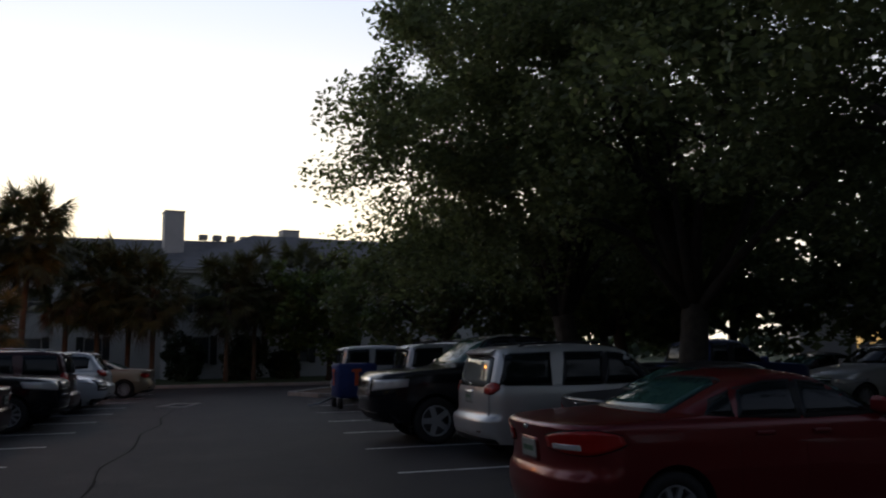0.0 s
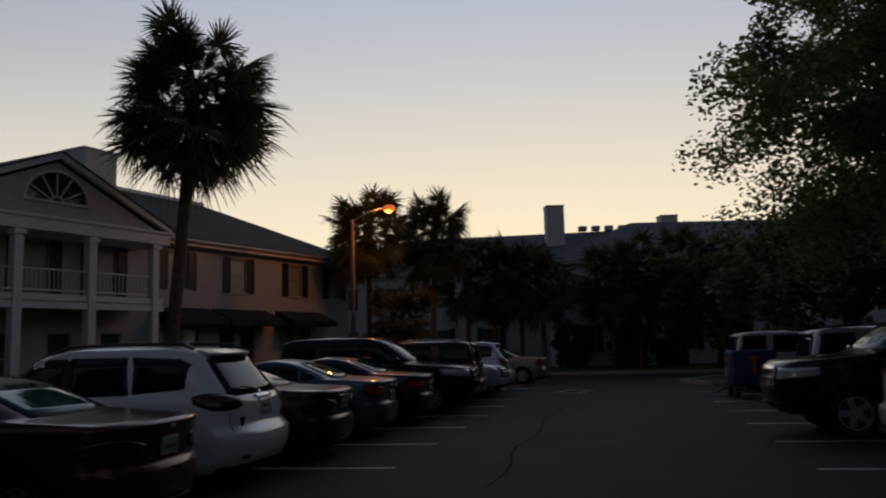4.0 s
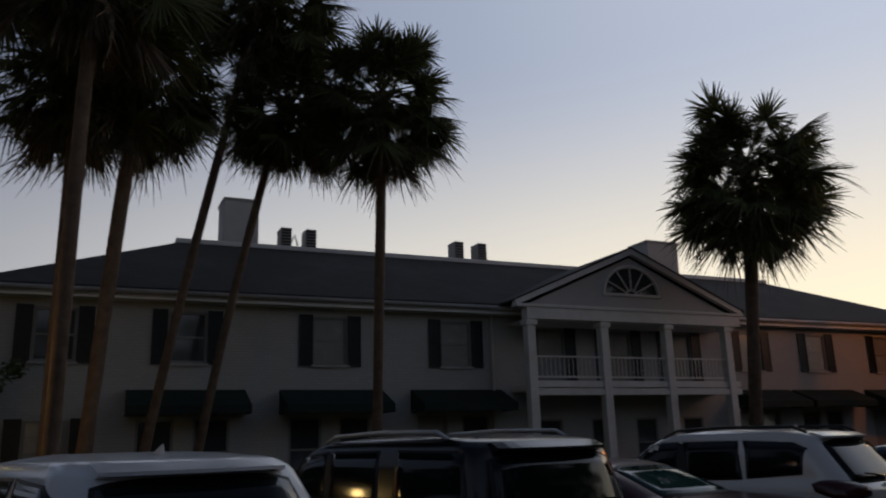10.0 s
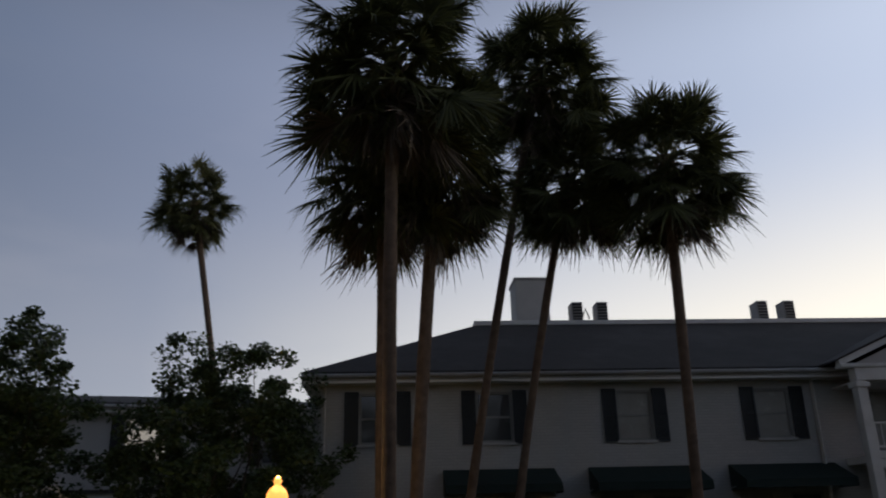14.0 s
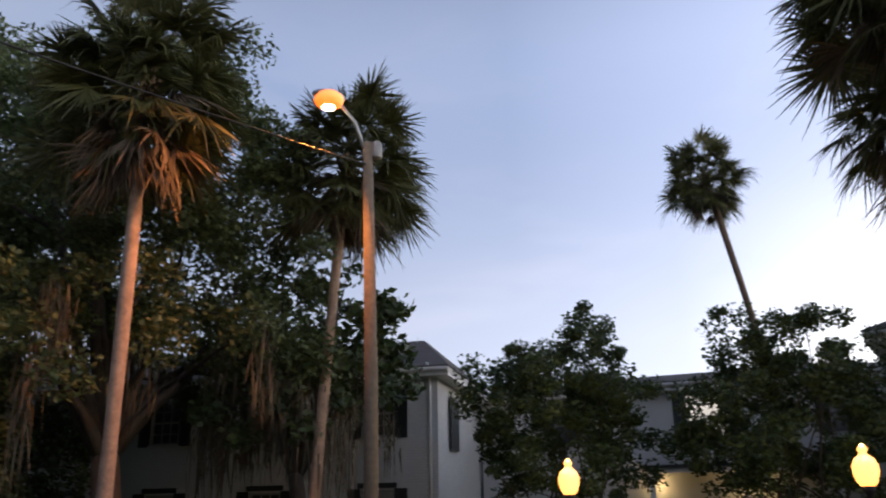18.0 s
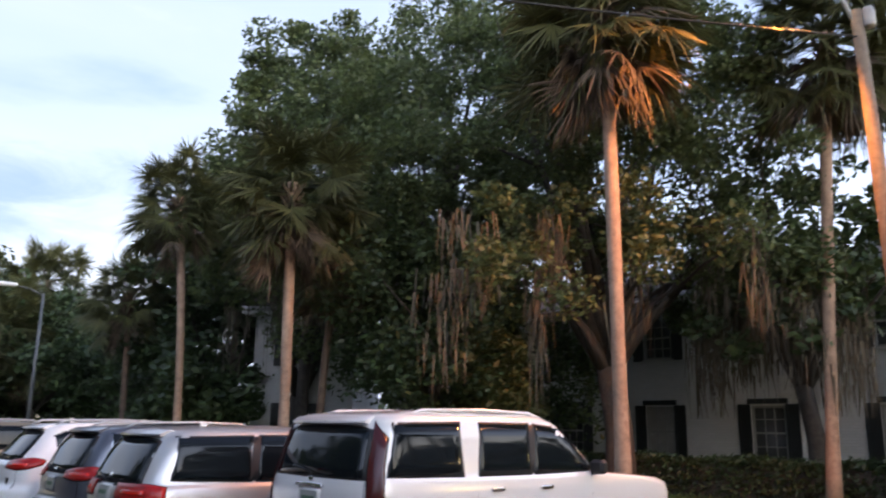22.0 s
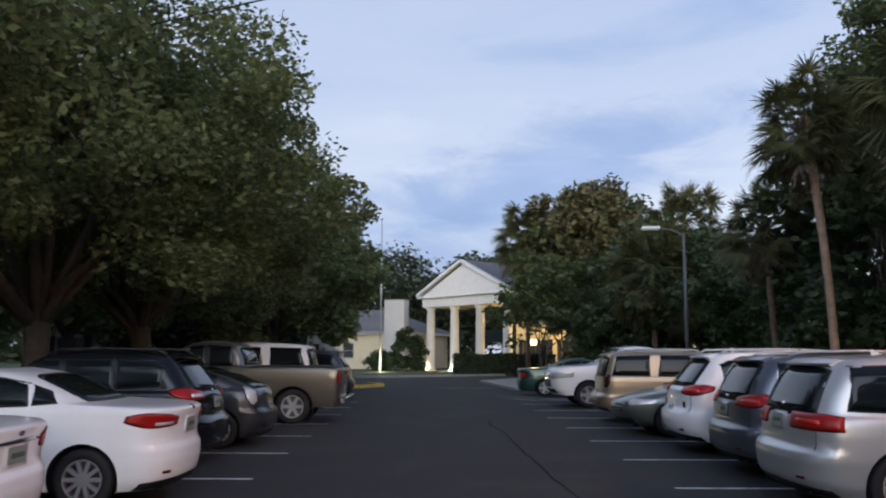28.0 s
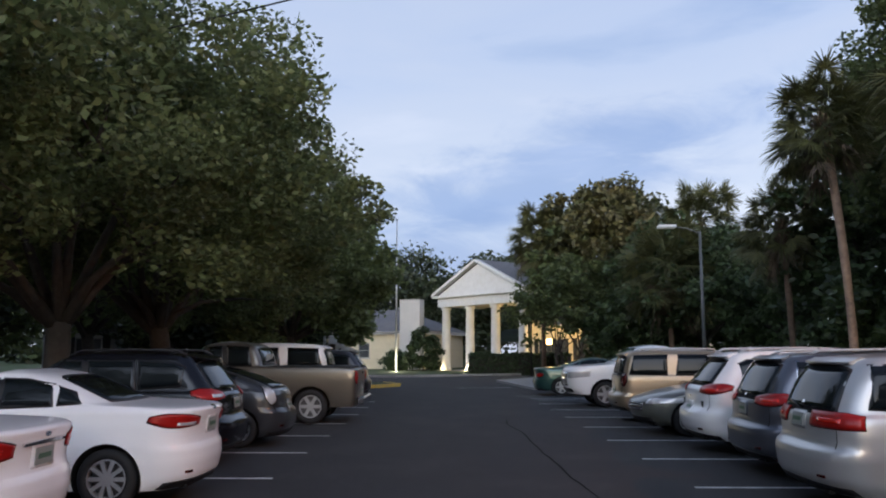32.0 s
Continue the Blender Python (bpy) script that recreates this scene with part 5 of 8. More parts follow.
# ---------------------------------------------------------------- buildings
def window(parent, xc, z0, z1, w, y, kind, shutters=True, sash=True, lit=None, depth=0.10):
    """A sash window in an opening of a wall whose outer face lies at y; local y runs inward."""
    x0, x1, t = xc - w / 2, xc + w / 2, 0.06
    bm = bmesh.new()
    loops = [[bm.verts.new((x, yy, z)) for x, z in ((x0 + i, z0 + i), (x1 - i, z0 + i), (x1 - i, z1 - i), (x0 + i, z1 - i))] for i, yy in ((0, y + 0.02), (t, y + 0.02), (t, y + depth), (0, y + depth))]
    for la, lb in zip(loops, loops[1:] + loops[:1]):
        for k in range(4):
            bm.faces.new((la[k], la[(k + 1) % 4], lb[(k + 1) % 4], lb[k]))
    bmesh.ops.recalc_face_normals(bm, faces=bm.faces)
    win = part("window", bm, M["sash"], parent)
    bm = bmesh.new()
    add_box(bm, x0 + t, x1 - t, y + 0.072, y + 0.08, z0 + t, z1 - t)
    part("pane", bm, M[kind], win)
    if sash:
        bm = bmesh.new()
        zm = (z0 + z1) / 2
        add_box(bm, x0 + t, x1 - t, y + 0.045, y + 0.07, zm - 0.025, zm + 0.025)
        part("sash_bar", bm, M["sash"], win)
        if sash == 2:
            for k in (1, 2):
                xx = x0 + t + (w - 2 * t) * k / 3
                box("glazing_bar", (xx - 0.011, xx + 0.011, y + 0.05, y + 0.0715, z0 + t, z1 - t), M["sash"], win)
            for zz in ((z0 + zm) / 2, (zm + z1) / 2):
                box("glazing_bar", (x0 + t, x1 - t, y + 0.05, y + 0.0705, zz - 0.011, zz + 0.011), M["sash"], win)
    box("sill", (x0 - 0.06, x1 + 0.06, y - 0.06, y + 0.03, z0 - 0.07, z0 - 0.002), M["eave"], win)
    if shutters:
        sw = 0.36
        for xa in (x0 - sw - 0.01, x1 + 0.01):
            bm = bmesh.new()
            za, zb_ = z0 - 0.04, z1 + 0.04
            for d in ((xa, xa + 0.05, za, zb_), (xa + sw - 0.05, xa + sw, za, zb_), (xa + 0.05, xa + sw - 0.05, za, za + 0.07), (xa + 0.05, xa + sw - 0.05, zb_ - 0.07, zb_), (xa + 0.05, xa + sw - 0.05, (za + zb_) / 2 - 0.035, (za + zb_) / 2 + 0.035)):
                add_box(bm, d[0], d[1], y - 0.045, y - 0.004, d[2], d[3])
            k = za + 0.09
            while k < zb_ - 0.1:
                add_box(bm, xa + 0.05, xa + sw - 0.05, y - 0.035, y - 0.012, k, k + 0.03, 0, None)
                k += 0.055
            add_box(bm, xa + 0.04, xa + sw - 0.04, y - 0.011, y - 0.005, za + 0.05, zb_ - 0.05)
            part("shutter", bm, M["shutter"], win)
    return win


def hip_roof(name, x0, x1, y0, y1, ze, run, zr, mat_, parent, label="", run_x=None):
    """A hip roof that ends in a flat deck; a ridge where the runs meet."""
    rx, ry = min(run_x or run, (x1 - x0) / 2), min(run, (y1 - y0) / 2)
    a = [(x0, y0), (x1, y0), (x1, y1), (x0, y1)]
    b = [(x0 + rx, y0 + ry), (x1 - rx, y0 + ry), (x1 - rx, y1 - ry), (x0 + rx, y1 - ry)]
    vs = [(*p, ze) for p in a] + [(*p, zr) for p in b] + [(*p, ze - 0.04) for p in a]
    fs = [(0, 1, 5, 4), (1, 2, 6, 5), (2, 3, 7, 6), (3, 0, 4, 7), (4, 5, 6, 7), (8, 11, 10, 9), (0, 8, 9, 1), (1, 9, 10, 2), (2, 10, 11, 3), (3, 11, 8, 0)]
    me = mesh_of(name, vs, fs)
    bm = bmesh.new()
    bm.from_mesh(me)
    bmesh.ops.remove_doubles(bm, verts=bm.verts, dist=0.001)
    bm.to_mesh(me)
    bm.free()
    return obj(name, me, mat_, parent, label)


def ring(name, x0, x1, y0, y1, z0, z1, t, mat_, parent):
    """A band round a rectangle: fascia, gutter, coping."""
    for d in ((x0, x1, y0, y0 + t), (x0, x1, y1 - t, y1), (x0, x0 + t, y0 + t, y1 - t), (x1 - t, x1, y0 + t, y1 - t)):
        box(name, (*d, z0, z1), mat_, parent, bevel=0.012)


def awning(parent, xc, w, y, z0, z1, out):
    """A canvas awning with hanging side cheeks and valance."""
    x0, x1 = xc - w / 2, xc + w / 2
    bm = bmesh.new()
    n = 8
    for i in range(n):
        a, b = x0 + w * i / n, x0 + w * (i + 1) / n
        sag = 0.0
        p = [(a, y, z1), (b, y, z1), (b, y - out, z0 + 0.2), (a, y - out, z0 + 0.2)]
        bm.faces.new([bm.verts.new(v) for v in p])
        q = [(a, y - out, z0 + 0.2), (b, y - out, z0 + 0.2), (b, y - out - 0.004, z0 + 0.02 * (i % 2)), (a, y - out - 0.004, z0 + 0.02 * ((i + 1) % 2))]
        bm.faces.new([bm.verts.new(v) for v in q])
    for x in (x0, x1):
        bm.faces.new([bm.verts.new(v) for v in ((x, y, z1), (x, y - out, z0 + 0.2), (x, y - out, z0), (x, y, z0))])
    bmesh.ops.remove_doubles(bm, verts=bm.verts, dist=0.001)
    bmesh.ops.solidify(bm, geom=bm.faces[:], thickness=0.006)
    aw = part("awning", bm, M["awning"], parent, "dark green canvas awning")
    tube("awning_frame", [(x0, y, z0 + 0.05), (x0 + 0.01, y - out + 0.02, z0 + 0.12), (x1 - 0.01, y - out + 0.02, z0 + 0.12), (x1, y, z0 + 0.05)], 0.015, M["metal"], aw, seg=6)
    return aw


def chimney(parent, x0, x1, y0, y1, z0, z1, mat_="stucco"):
    bm = bmesh.new()
    add_box(bm, x0, x1, y0, y1, z0, z1, 0.02)
    c = part("chimney", bm, M[mat_], parent)
    box("chimney_cap", (x0 - 0.03, x1 + 0.03, y0 - 0.03, y1 + 0.03, z1 - 0.06, z1 + 0.03), M["unit"], c)
    return c


def roof_unit(parent, x, y, z):
    bm = bmesh.new()
    add_box(bm, x - 0.18, x + 0.18, y - 0.3, y + 0.3, z, z + 0.72, 0.015)
    u = part("rooftop_unit", bm, M["unit"], parent)
    bm = bmesh.new()
    for k in range(6):
        add_box(bm, x - 0.15, x + 0.15, y - 0.315, y - 0.302, z + 0.1 + 0.1 * k, z + 0.16 + 0.1 * k)
    part("louvre", bm, M["black"], u)


def block(name, m, x0, x1, depth, ze, wins, roof_mat, label, run=4.5, rise=2.45, wall_mat="brick", overhang=0.4, run_x=None):
    """A two-storey block: local x along its front, y inward."""
    root = thing(name, m, label, "building", kind="")
    holes = [(xc - w / 2, xc + w / 2, a, b) for xc, a, b, w, *_ in wins]
    wall("wall", x0, x1, 0, ze, 0.0, 0.25, holes, M[wall_mat], root)
    box("wall", (x0, x0 + 0.25, 0.25, depth - 0.25, 0, ze), M[wall_mat], root)
    box("wall", (x1 - 0.25, x1, 0.25, depth - 0.25, 0, ze), M[wall_mat], root)
    box("wall", (x0, x1, depth - 0.25, depth, 0, ze), M[wall_mat], root)
    for xc, a, b, w, kind, sh, sash in wins:
        window(root, xc, a, b, w, 0.0, kind, sh, sash)
    box("floor_slab", (x0 + 0.25, x1 - 0.25, 0.25, depth - 0.25, ze / 2 - 0.1, ze / 2 + 0.1), M["stucco"], root)
    o = overhang
    box("soffit", (x0 - o, x1 + o, -o, depth + o, ze, ze + 0.06), M["trim"], root)
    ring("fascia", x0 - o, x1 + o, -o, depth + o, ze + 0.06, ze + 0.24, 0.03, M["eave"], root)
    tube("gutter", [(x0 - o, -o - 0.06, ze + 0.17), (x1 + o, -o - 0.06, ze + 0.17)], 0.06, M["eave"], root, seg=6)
    hip_roof("roof", x0 - o - 0.02, x1 + o + 0.02, -o - 0.02, depth + o + 0.02, ze + 0.28, run, ze + 0.28 + rise, M[roof_mat], root, run_x=run_x)
    return root

# ---------------------------------------------------------------- ground
def sheet_of(name, pts, z, mat_, label, category, kind="structure", depth=0.0):
    bm = bmesh.new()
    f = bm.faces.new([bm.verts.new((x, y, z)) for x, y in pts])
    if f.normal.z < 0:
        f.normal_flip()
    if depth:
        r = bmesh.ops.extrude_face_region(bm, geom=[f])
        bmesh.ops.translate(bm, vec=(0, 0, -depth), verts=[v for v in r["geom"] if isinstance(v, bmesh.types.BMVert)])
        bmesh.ops.recalc_face_normals(bm, faces=bm.faces)
    bm.normal_update()
    return tagged(part(name, bm, M[mat_], None), label, category, "", kind)


def kerb(pts, label="grey concrete kerb edging the car park", mat_="concrete", h=0.14, w=0.15):
    bm = bmesh.new()
    for a, b in zip(pts, pts[1:]):
        a, b = Vector((*a, 0)), Vector((*b, 0))
        ln = (b - a).length
        m = Matrix.Translation(a) @ Matrix.Rotation(math.atan2(b.y - a.y, b.x - a.x), 4, "Z")
        n = max(1, round(ln / 3.0))
        for i in range(n):
            add_box(bm, ln * i / n + 0.004, ln * (i + 1) / n - 0.004, -w / 2, w / 2, -0.05, h, 0.02, m)
    return tagged(part("kerb", bm, M[mat_], None), label, "kerb", "", "structure")


sheet_of("ground", [(-500, -500), (500, -500), (500, 500), (-500, 500)], -0.06, "grass_soil", "dark green lawn reaching to the horizon", "lawn")
sheet_of("pavement_asphalt", [(-8.0, 37.5), (-8.0, -4), (-3.9, -49), (-30, -52), (-30, -58), (46, -58), (46, 37.5)], 0.0, "asphalt", "dark grey asphalt car park with worn patches and seams", "car park", depth=0.05)


def bay_line(a, b, w=0.10, mat_="line"):
    a, b = Vector((*a, 0.004)), Vector((*b, 0.004))
    s = Vector((-(b - a).y, (b - a).x, 0)).normalized() * w / 2
    me = mesh_of("bay_line", [a - s, b - s, b + s, a + s], [(0, 1, 2, 3)])
    return tagged(obj("bay_line", me, M[mat_], None), "worn white painted parking bay line on asphalt", "road marking", "bay lines", "structure")


for k in range(13):
    y = 2.95 + 2.45 * k
    bay_line((-2.55 + 0.035 * k, y), (-7.4, y - 0.25))
for k in range(12):
    y = 2.55 + 2.61 * k
    if y < 24:
        bay_line((2.62 + 0.02 * k, y), (7.4, y + 0.15))
UL, UR = Vector((0.0965, -1)).normalized(), Vector((0.092, -1)).normalized()
for k in range(-3, 8):
    p = Vector((-2.0, -11.05)) + UL * 2.49 * k
    bay_line(p, p + Vector((-4.8, -0.36)))
for k in range(-3, 7):
    p = Vector((3.13, -11.24)) + UR * 2.53 * k
    bay_line(p, p + Vector((4.8, 0.36)))
bay_line((2.7, -35.9), (0.4, -36.6))
for k in range(3):
    bay_line((-0.6 + 0.4 * k, -27.6 - 1.1 * k), (-3.6, -28.4 - 1.1 * k), 0.08)
# tar seam wandering down the aisle and a drain cover
rng = random.Random(4)
for seam, (x, y0, y1) in enumerate(((-0.8, -20, -7.5), (-1.05, 9.0, 25.0))):
    bm = bmesh.new()
    prev, y, n = None, y0, 46
    for i in range(n):
        y = y0 + (y1 - y0) * i / (n - 1)
        xx = x + (0.115 * (-y - 10.1) if seam == 0 else 0.012 * (y - 9)) * 1.0 + 0.16 * noise.noise(Vector((y * 0.45, seam * 7.0, 0))) + 0.03 * noise.noise(Vector((y * 2.1, 3, 0)))
        w = 0.016 + 0.012 * noise.noise(Vector((y, 9, 1)))
        cur = [bm.verts.new((xx - w, y, 0.005)), bm.verts.new((xx + w, y, 0.005))]
        if prev:
            bm.faces.new((prev[0], prev[1], cur[1], cur[0]))
        prev = cur
    tagged(part("tar_seam", bm, M["tar"], None), "dark tar-filled crack in the asphalt", "road seam", "", "structure")
drain = thing("drain_inlet", pose(-0.8, 25.2, 0, 0, 0, 72), "pale concrete drain inlet with a dark grate in the asphalt", "drain")
bm = bmesh.new()
for d in ((-0.75, 0.75, -0.42, -0.3), (-0.75, 0.75, 0.3, 0.42), (-0.75, -0.6, -0.3, 0.3), (0.6, 0.75, -0.3, 0.3)):
    add_box(bm, *d, -0.02, 0.03, 0.01)
part("rim", bm, M["concrete"], drain)
bm = bmesh.new()
for k in range(9):
    add_box(bm, -0.57 + 0.13 * k, -0.51 + 0.13 * k, -0.3, 0.3, -0.02, 0.015)
part("grate", bm, M["black"], drain)
# Thin near-black slab in place of the shade below the grate.
box("pit", (-0.6, 0.6, -0.3, 0.3, -0.015, 0.003), M["under"], drain)

# lawns and islands, 12 cm above the asphalt
sheet_of("lawn_front", [(-8.15, 37), (-8.15, -4), (-4.05, -48.6), (-30, -52), (-60, -52), (-60, 37)], 0.11, "grass_soil", "mown lawn between the car park and the buildings", "lawn", depth=0.16)
kerb([(-8.08, 37.3), (-8.08, -4), (-3.98, -48.7), (-10, -49.6)])
sheet_of("lawn_west", [(-60, 37.6), (60, 37.6), (60, 120), (-60, 120)], 0.11, "grass_soil", "mown lawn in front of the far building", "lawn", depth=0.16)
kerb([(-8, 37.55), (46, 37.55)])
sheet_of("median", [(8.0, 26), (8.0, -1), (10.6, -31), (13.6, -31), (11.2, -1), (11.2, 26)], 0.11, "mulch", "mulched planting strip under the oaks", "planting strip", depth=0.16)
kerb([(8.0, 26), (8.0, -1), (10.6, -31), (13.6, -31), (11.2, -1), (11.2, 26), (8.0, 26)])
sheet_of("island_west", [(2.7, 29.3), (3.6, 27.6), (8, 26.6), (8, 33.6), (4.6, 32.6)], 0.11, "mulch", "dark mulched kerbed island", "island", depth=0.16)
kerb([(2.7, 29.3), (3.6, 27.6), (8, 26.6)])
kerb([(2.7, 29.3), (4.6, 32.6), (8, 33.6)])
sheet_of("island_east", [(5.4, -37.3), (6.2, -35.6), (10.5, -34.6), (10.6, -39.6), (6.4, -39.2)], 0.11, "grass_soil", "grass island with a yellow painted kerb", "island", depth=0.16)
kerb([(6.4, -39.2), (5.4, -37.3), (6.2, -35.6), (10.5, -34.6)], "yellow painted concrete kerb round the island", "yellow")
sheet_of("lawn_east", [(-0.8, -54.6), (6.7, -49.5), (30, -47.5), (60, -47.5), (60, -120), (-60, -120), (-60, -58)], 0.11, "grass_soil", "lawn in front of the columned entrance", "lawn", depth=0.16)
kerb([(-12, -57.2), (-0.8, -54.5), (6.7, -49.4), (30, -47.4)], "pale concrete kerb along the lawn")
sheet_of("walk_east", [(1.2, -42.9), (-0.5, -34.7), (-3.2, -34.9), (-3.4, -47.5), (-1.0, -47.5)], 0.10, "concrete", "pale concrete walk at the end of the bays", "pavement", depth=0.14)

# ---------------------------------------------------------------- the long white building with the porch
A = pose(-16.724, 15.141, 0, 0, 0, 74)
UP = (3.67, 4.93)
wa = []
for xc, kind, sash in ((-10.88, "glass", 1), (-7.95, "glass", 1), (-4.36, "blind", 1), (-0.74, "blind", 1), (13.1, "blind", 1), (16.45, "blind", 1), (19.2, "blind", 1), (10.1, "blind", 1)):
    wa.append((xc, *UP, 0.92, kind, True, sash))
for xc in (2.35, 4.75, 7.1):
    wa.append((xc, 3.3, 4.8, 0.95, "blind", True, 1))
for xc in (-10.9,):
    wa.append((xc, 0.9, 2.35, 0.95, "blind", True, 2))
for xc in (-8.6, -7.3, -5.0, -3.7, -1.5, -0.2, 9.6, 10.7, 12.5, 13.6, 15.9, 17.1):
    wa.append((xc, 0.75, 2.35, 0.85, "glass" if int(xc * 10) % 3 else "blind", False, 1))
for xc in (2.2, 4.0, 5.6, 7.4):
    wa.append((xc, 0.75, 2.2, 0.8, "glass", False, 1))
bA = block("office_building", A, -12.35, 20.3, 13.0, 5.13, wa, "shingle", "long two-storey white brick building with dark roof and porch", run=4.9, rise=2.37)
for xc, w in ((-7.9, 2.75), (-4.3, 2.75), (-0.75, 2.75), (10.4, 2.3), (13.15, 2.85), (16.6, 2.85)):
    awning(bA, xc, w, -0.02, 2.42, 3.03, 0.95)
o = 0.42
ring("roof_coping", -12.35 - o + 4.85, 20.3 + o - 4.85, -o + 4.85, 13.0 + o - 4.85, 7.77, 7.92, 0.2, M["flashing"], bA)
chimney(bA, -6.42, -5.3, 5.2, 6.4, 7.9, 9.56)
chimney(bA, 8.55, 9.95, 2.9, 4.0, 6.6, 8.70)
for x in (-4.45, -3.62, 1.8, 2.72):
    roof_unit(bA, x, 5.2, 7.93)
tube("conduit", [(-4.3, 5.0, 8.1), (-4.15, 5.0, 8.45), (-4.05, 5.0, 8.1)], 0.03, M["metal"], bA, seg=6)
tube("downpipe", [(-12.2, -0.35, 5.4), (-12.2, -0.07, 5.1), (-12.2, -0.07, 0.15)], 0.045, M["trim"], bA, seg=6)
tube("downpipe", [(0.35, -0.35, 5.4), (0.35, -0.07, 5.1), (0.35, -0.07, 0.15)], 0.045, M["trim"], bA, seg=6)
# porch
PO = -1.15
for x in (0.98, 3.40, 5.68, 7.98):
    bm = bmesh.new()
    add_box(bm, x - 0.13, x + 0.13, PO - 0.13, PO + 0.13, 0.12, 4.9, 0.012)
    c = part("porch_column", bm, M["trim"], bA)
    box("capital", (x - 0.18, x + 0.18, PO - 0.18, PO + 0.18, 4.72, 4.84), M["trim"], c, bevel=0.012)
    box("plinth", (x - 0.18, x + 0.18, PO - 0.18, PO + 0.18, 0.05, 0.3), M["trim"], c, bevel=0.012)
box("porch_floor", (0.9, 8.4, PO - 0.2, -0.01, 0.0, 0.13), M["concrete"], bA)
box("balcony_slab", (0.95, 8.35, PO + 0.02, -0.005, 2.95, 3.12), M["trim"], bA)
box("balcony_beam", (0.95, 8.35, PO - 0.09, PO + 0.09, 2.80, 2.98), M["trim"], bA, bevel=0.01)
box("balcony_beam", (0.95, 8.35, PO - 0.06, PO + 0.06, 3.02, 3.20), M["trim"], bA, bevel=0.01)
for a, b in ((1.11, 3.27), (3.53, 5.55), (5.81, 7.85)):
    bm = bmesh.new()
    add_box(bm, a, b, PO - 0.025, PO + 0.025, 3.85, 3.89)
    add_box(bm, a, b, PO - 0.02, PO + 0.02, 3.28, 3.33)
    rl = part("balcony_rail", bm, M["trim"], bA)
    n = 15
    for k in range(n):
        x = a + (b - a) * (k + 0.5) / n
        box("baluster", (x - 0.008, x + 0.008, PO - 0.008, PO + 0.008, 3.33, 3.84), M["trim"], rl)
box("entablature", (0.85, 8.5, PO - 0.16, PO + 0.16, 4.88, 5.2), M["trim"], bA, bevel=0.012)
box("porch_ceiling", (0.9, 8.45, PO, -0.01, 4.86, 4.9), M["trim"], bA)
box("porch_cornice", (0.5, 8.65, PO - 0.2, PO + 0.1, 5.2, 5.3), M["trim"], bA, bevel=0.02)
# gable with a fan light
GX, GZ, HW, ZP = 4.58, 5.3, 3.95, 7.0
bm = bmesh.new()
arc = [(GX + 1.0 * math.cos(math.pi * k / 14), 5.72 + 0.88 * math.sin(math.pi * k / 14)) for k in range(15)]
outer = [(GX + HW * 0.92, GZ), (GX, ZP - 0.12), (GX - HW * 0.92, GZ)]
loop = [(GX - HW * 0.92, GZ), (GX - 1.0, GZ), (GX + 1.0, GZ), (GX + HW * 0.92, GZ), (GX, ZP - 0.12)]
for y in (PO + 0.05,):
    L_ = [bm.verts.new((x, y, z)) for x, z in [(GX - HW * 0.92, GZ), (GX, ZP - 0.12)] + [(GX, 6.6)] + arc[8:][::1]]
    bm.faces.new([bm.verts.new((x, y, z)) for x, z in [(GX - HW * 0.92, GZ), (GX - 1.0, GZ), (GX - 1.0, 5.72)] + arc[7:14][::-1] + [(GX, ZP - 0.12)]])
    bm.faces.new([bm.verts.new((x, y, z)) for x, z in [(GX + HW * 0.92, GZ), (GX, ZP - 0.12)] + arc[1:8][::-1] + [(GX + 1.0, 5.72), (GX + 1.0, GZ)]])
    bm.faces.new([bm.verts.new((x, y, z)) for x, z in [(GX - 1.0, GZ), (GX + 1.0, GZ), (GX + 1.0, 5.72), (GX - 1.0, 5.72)]])
    for v in L_:
        bm.verts.remove(v)
bmesh.ops.remove_doubles(bm, verts=bm.verts, dist=0.001)
bmesh.ops.recalc_face_normals(bm, faces=bm.faces)
bmesh.ops.solidify(bm, geom=bm.faces[:], thickness=0.12)
part("gable_wall", bm, M["stucco"], bA)
fan = obj("fan_window", mesh_of("fan_window", [(x, PO + 0.11, z) for x, z in arc] + [(GX, PO + 0.11, 5.72)], [(k, k + 1, 15) for k in range(14)]), M["glass"], bA, "half-round fan window with radiating bars")
bm = bmesh.new()
add_tube(bm, [(x, PO + 0.02, z) for x, z in arc], [0.05] * 15, 6)
add_tube(bm, [(GX - 1.02, PO + 0.02, 5.72), (GX + 1.02, PO + 0.02, 5.72)], [0.05, 0.05], 6)
part("fan_frame", bm, M["trim"], fan)
for k in range(1, 6):
    a = math.pi * k / 6
    tube("fan_bar", [(GX + 0.16 * math.cos(a), PO + 0.05, 5.72 + 0.14 * math.sin(a)), (GX + 0.98 * math.cos(a), PO + 0.05, 5.72 + 0.86 * math.sin(a))], 0.026, M["trim"], fan, seg=5)
bm = bmesh.new()
add_tube(bm, [(GX + 0.2 * math.cos(math.pi * k / 8), PO + 0.05, 5.72 + 0.18 * math.sin(math.pi * k / 8)) for k in range(9)], [0.024] * 9, 5)
part("fan_hub", bm, M["trim"], fan)
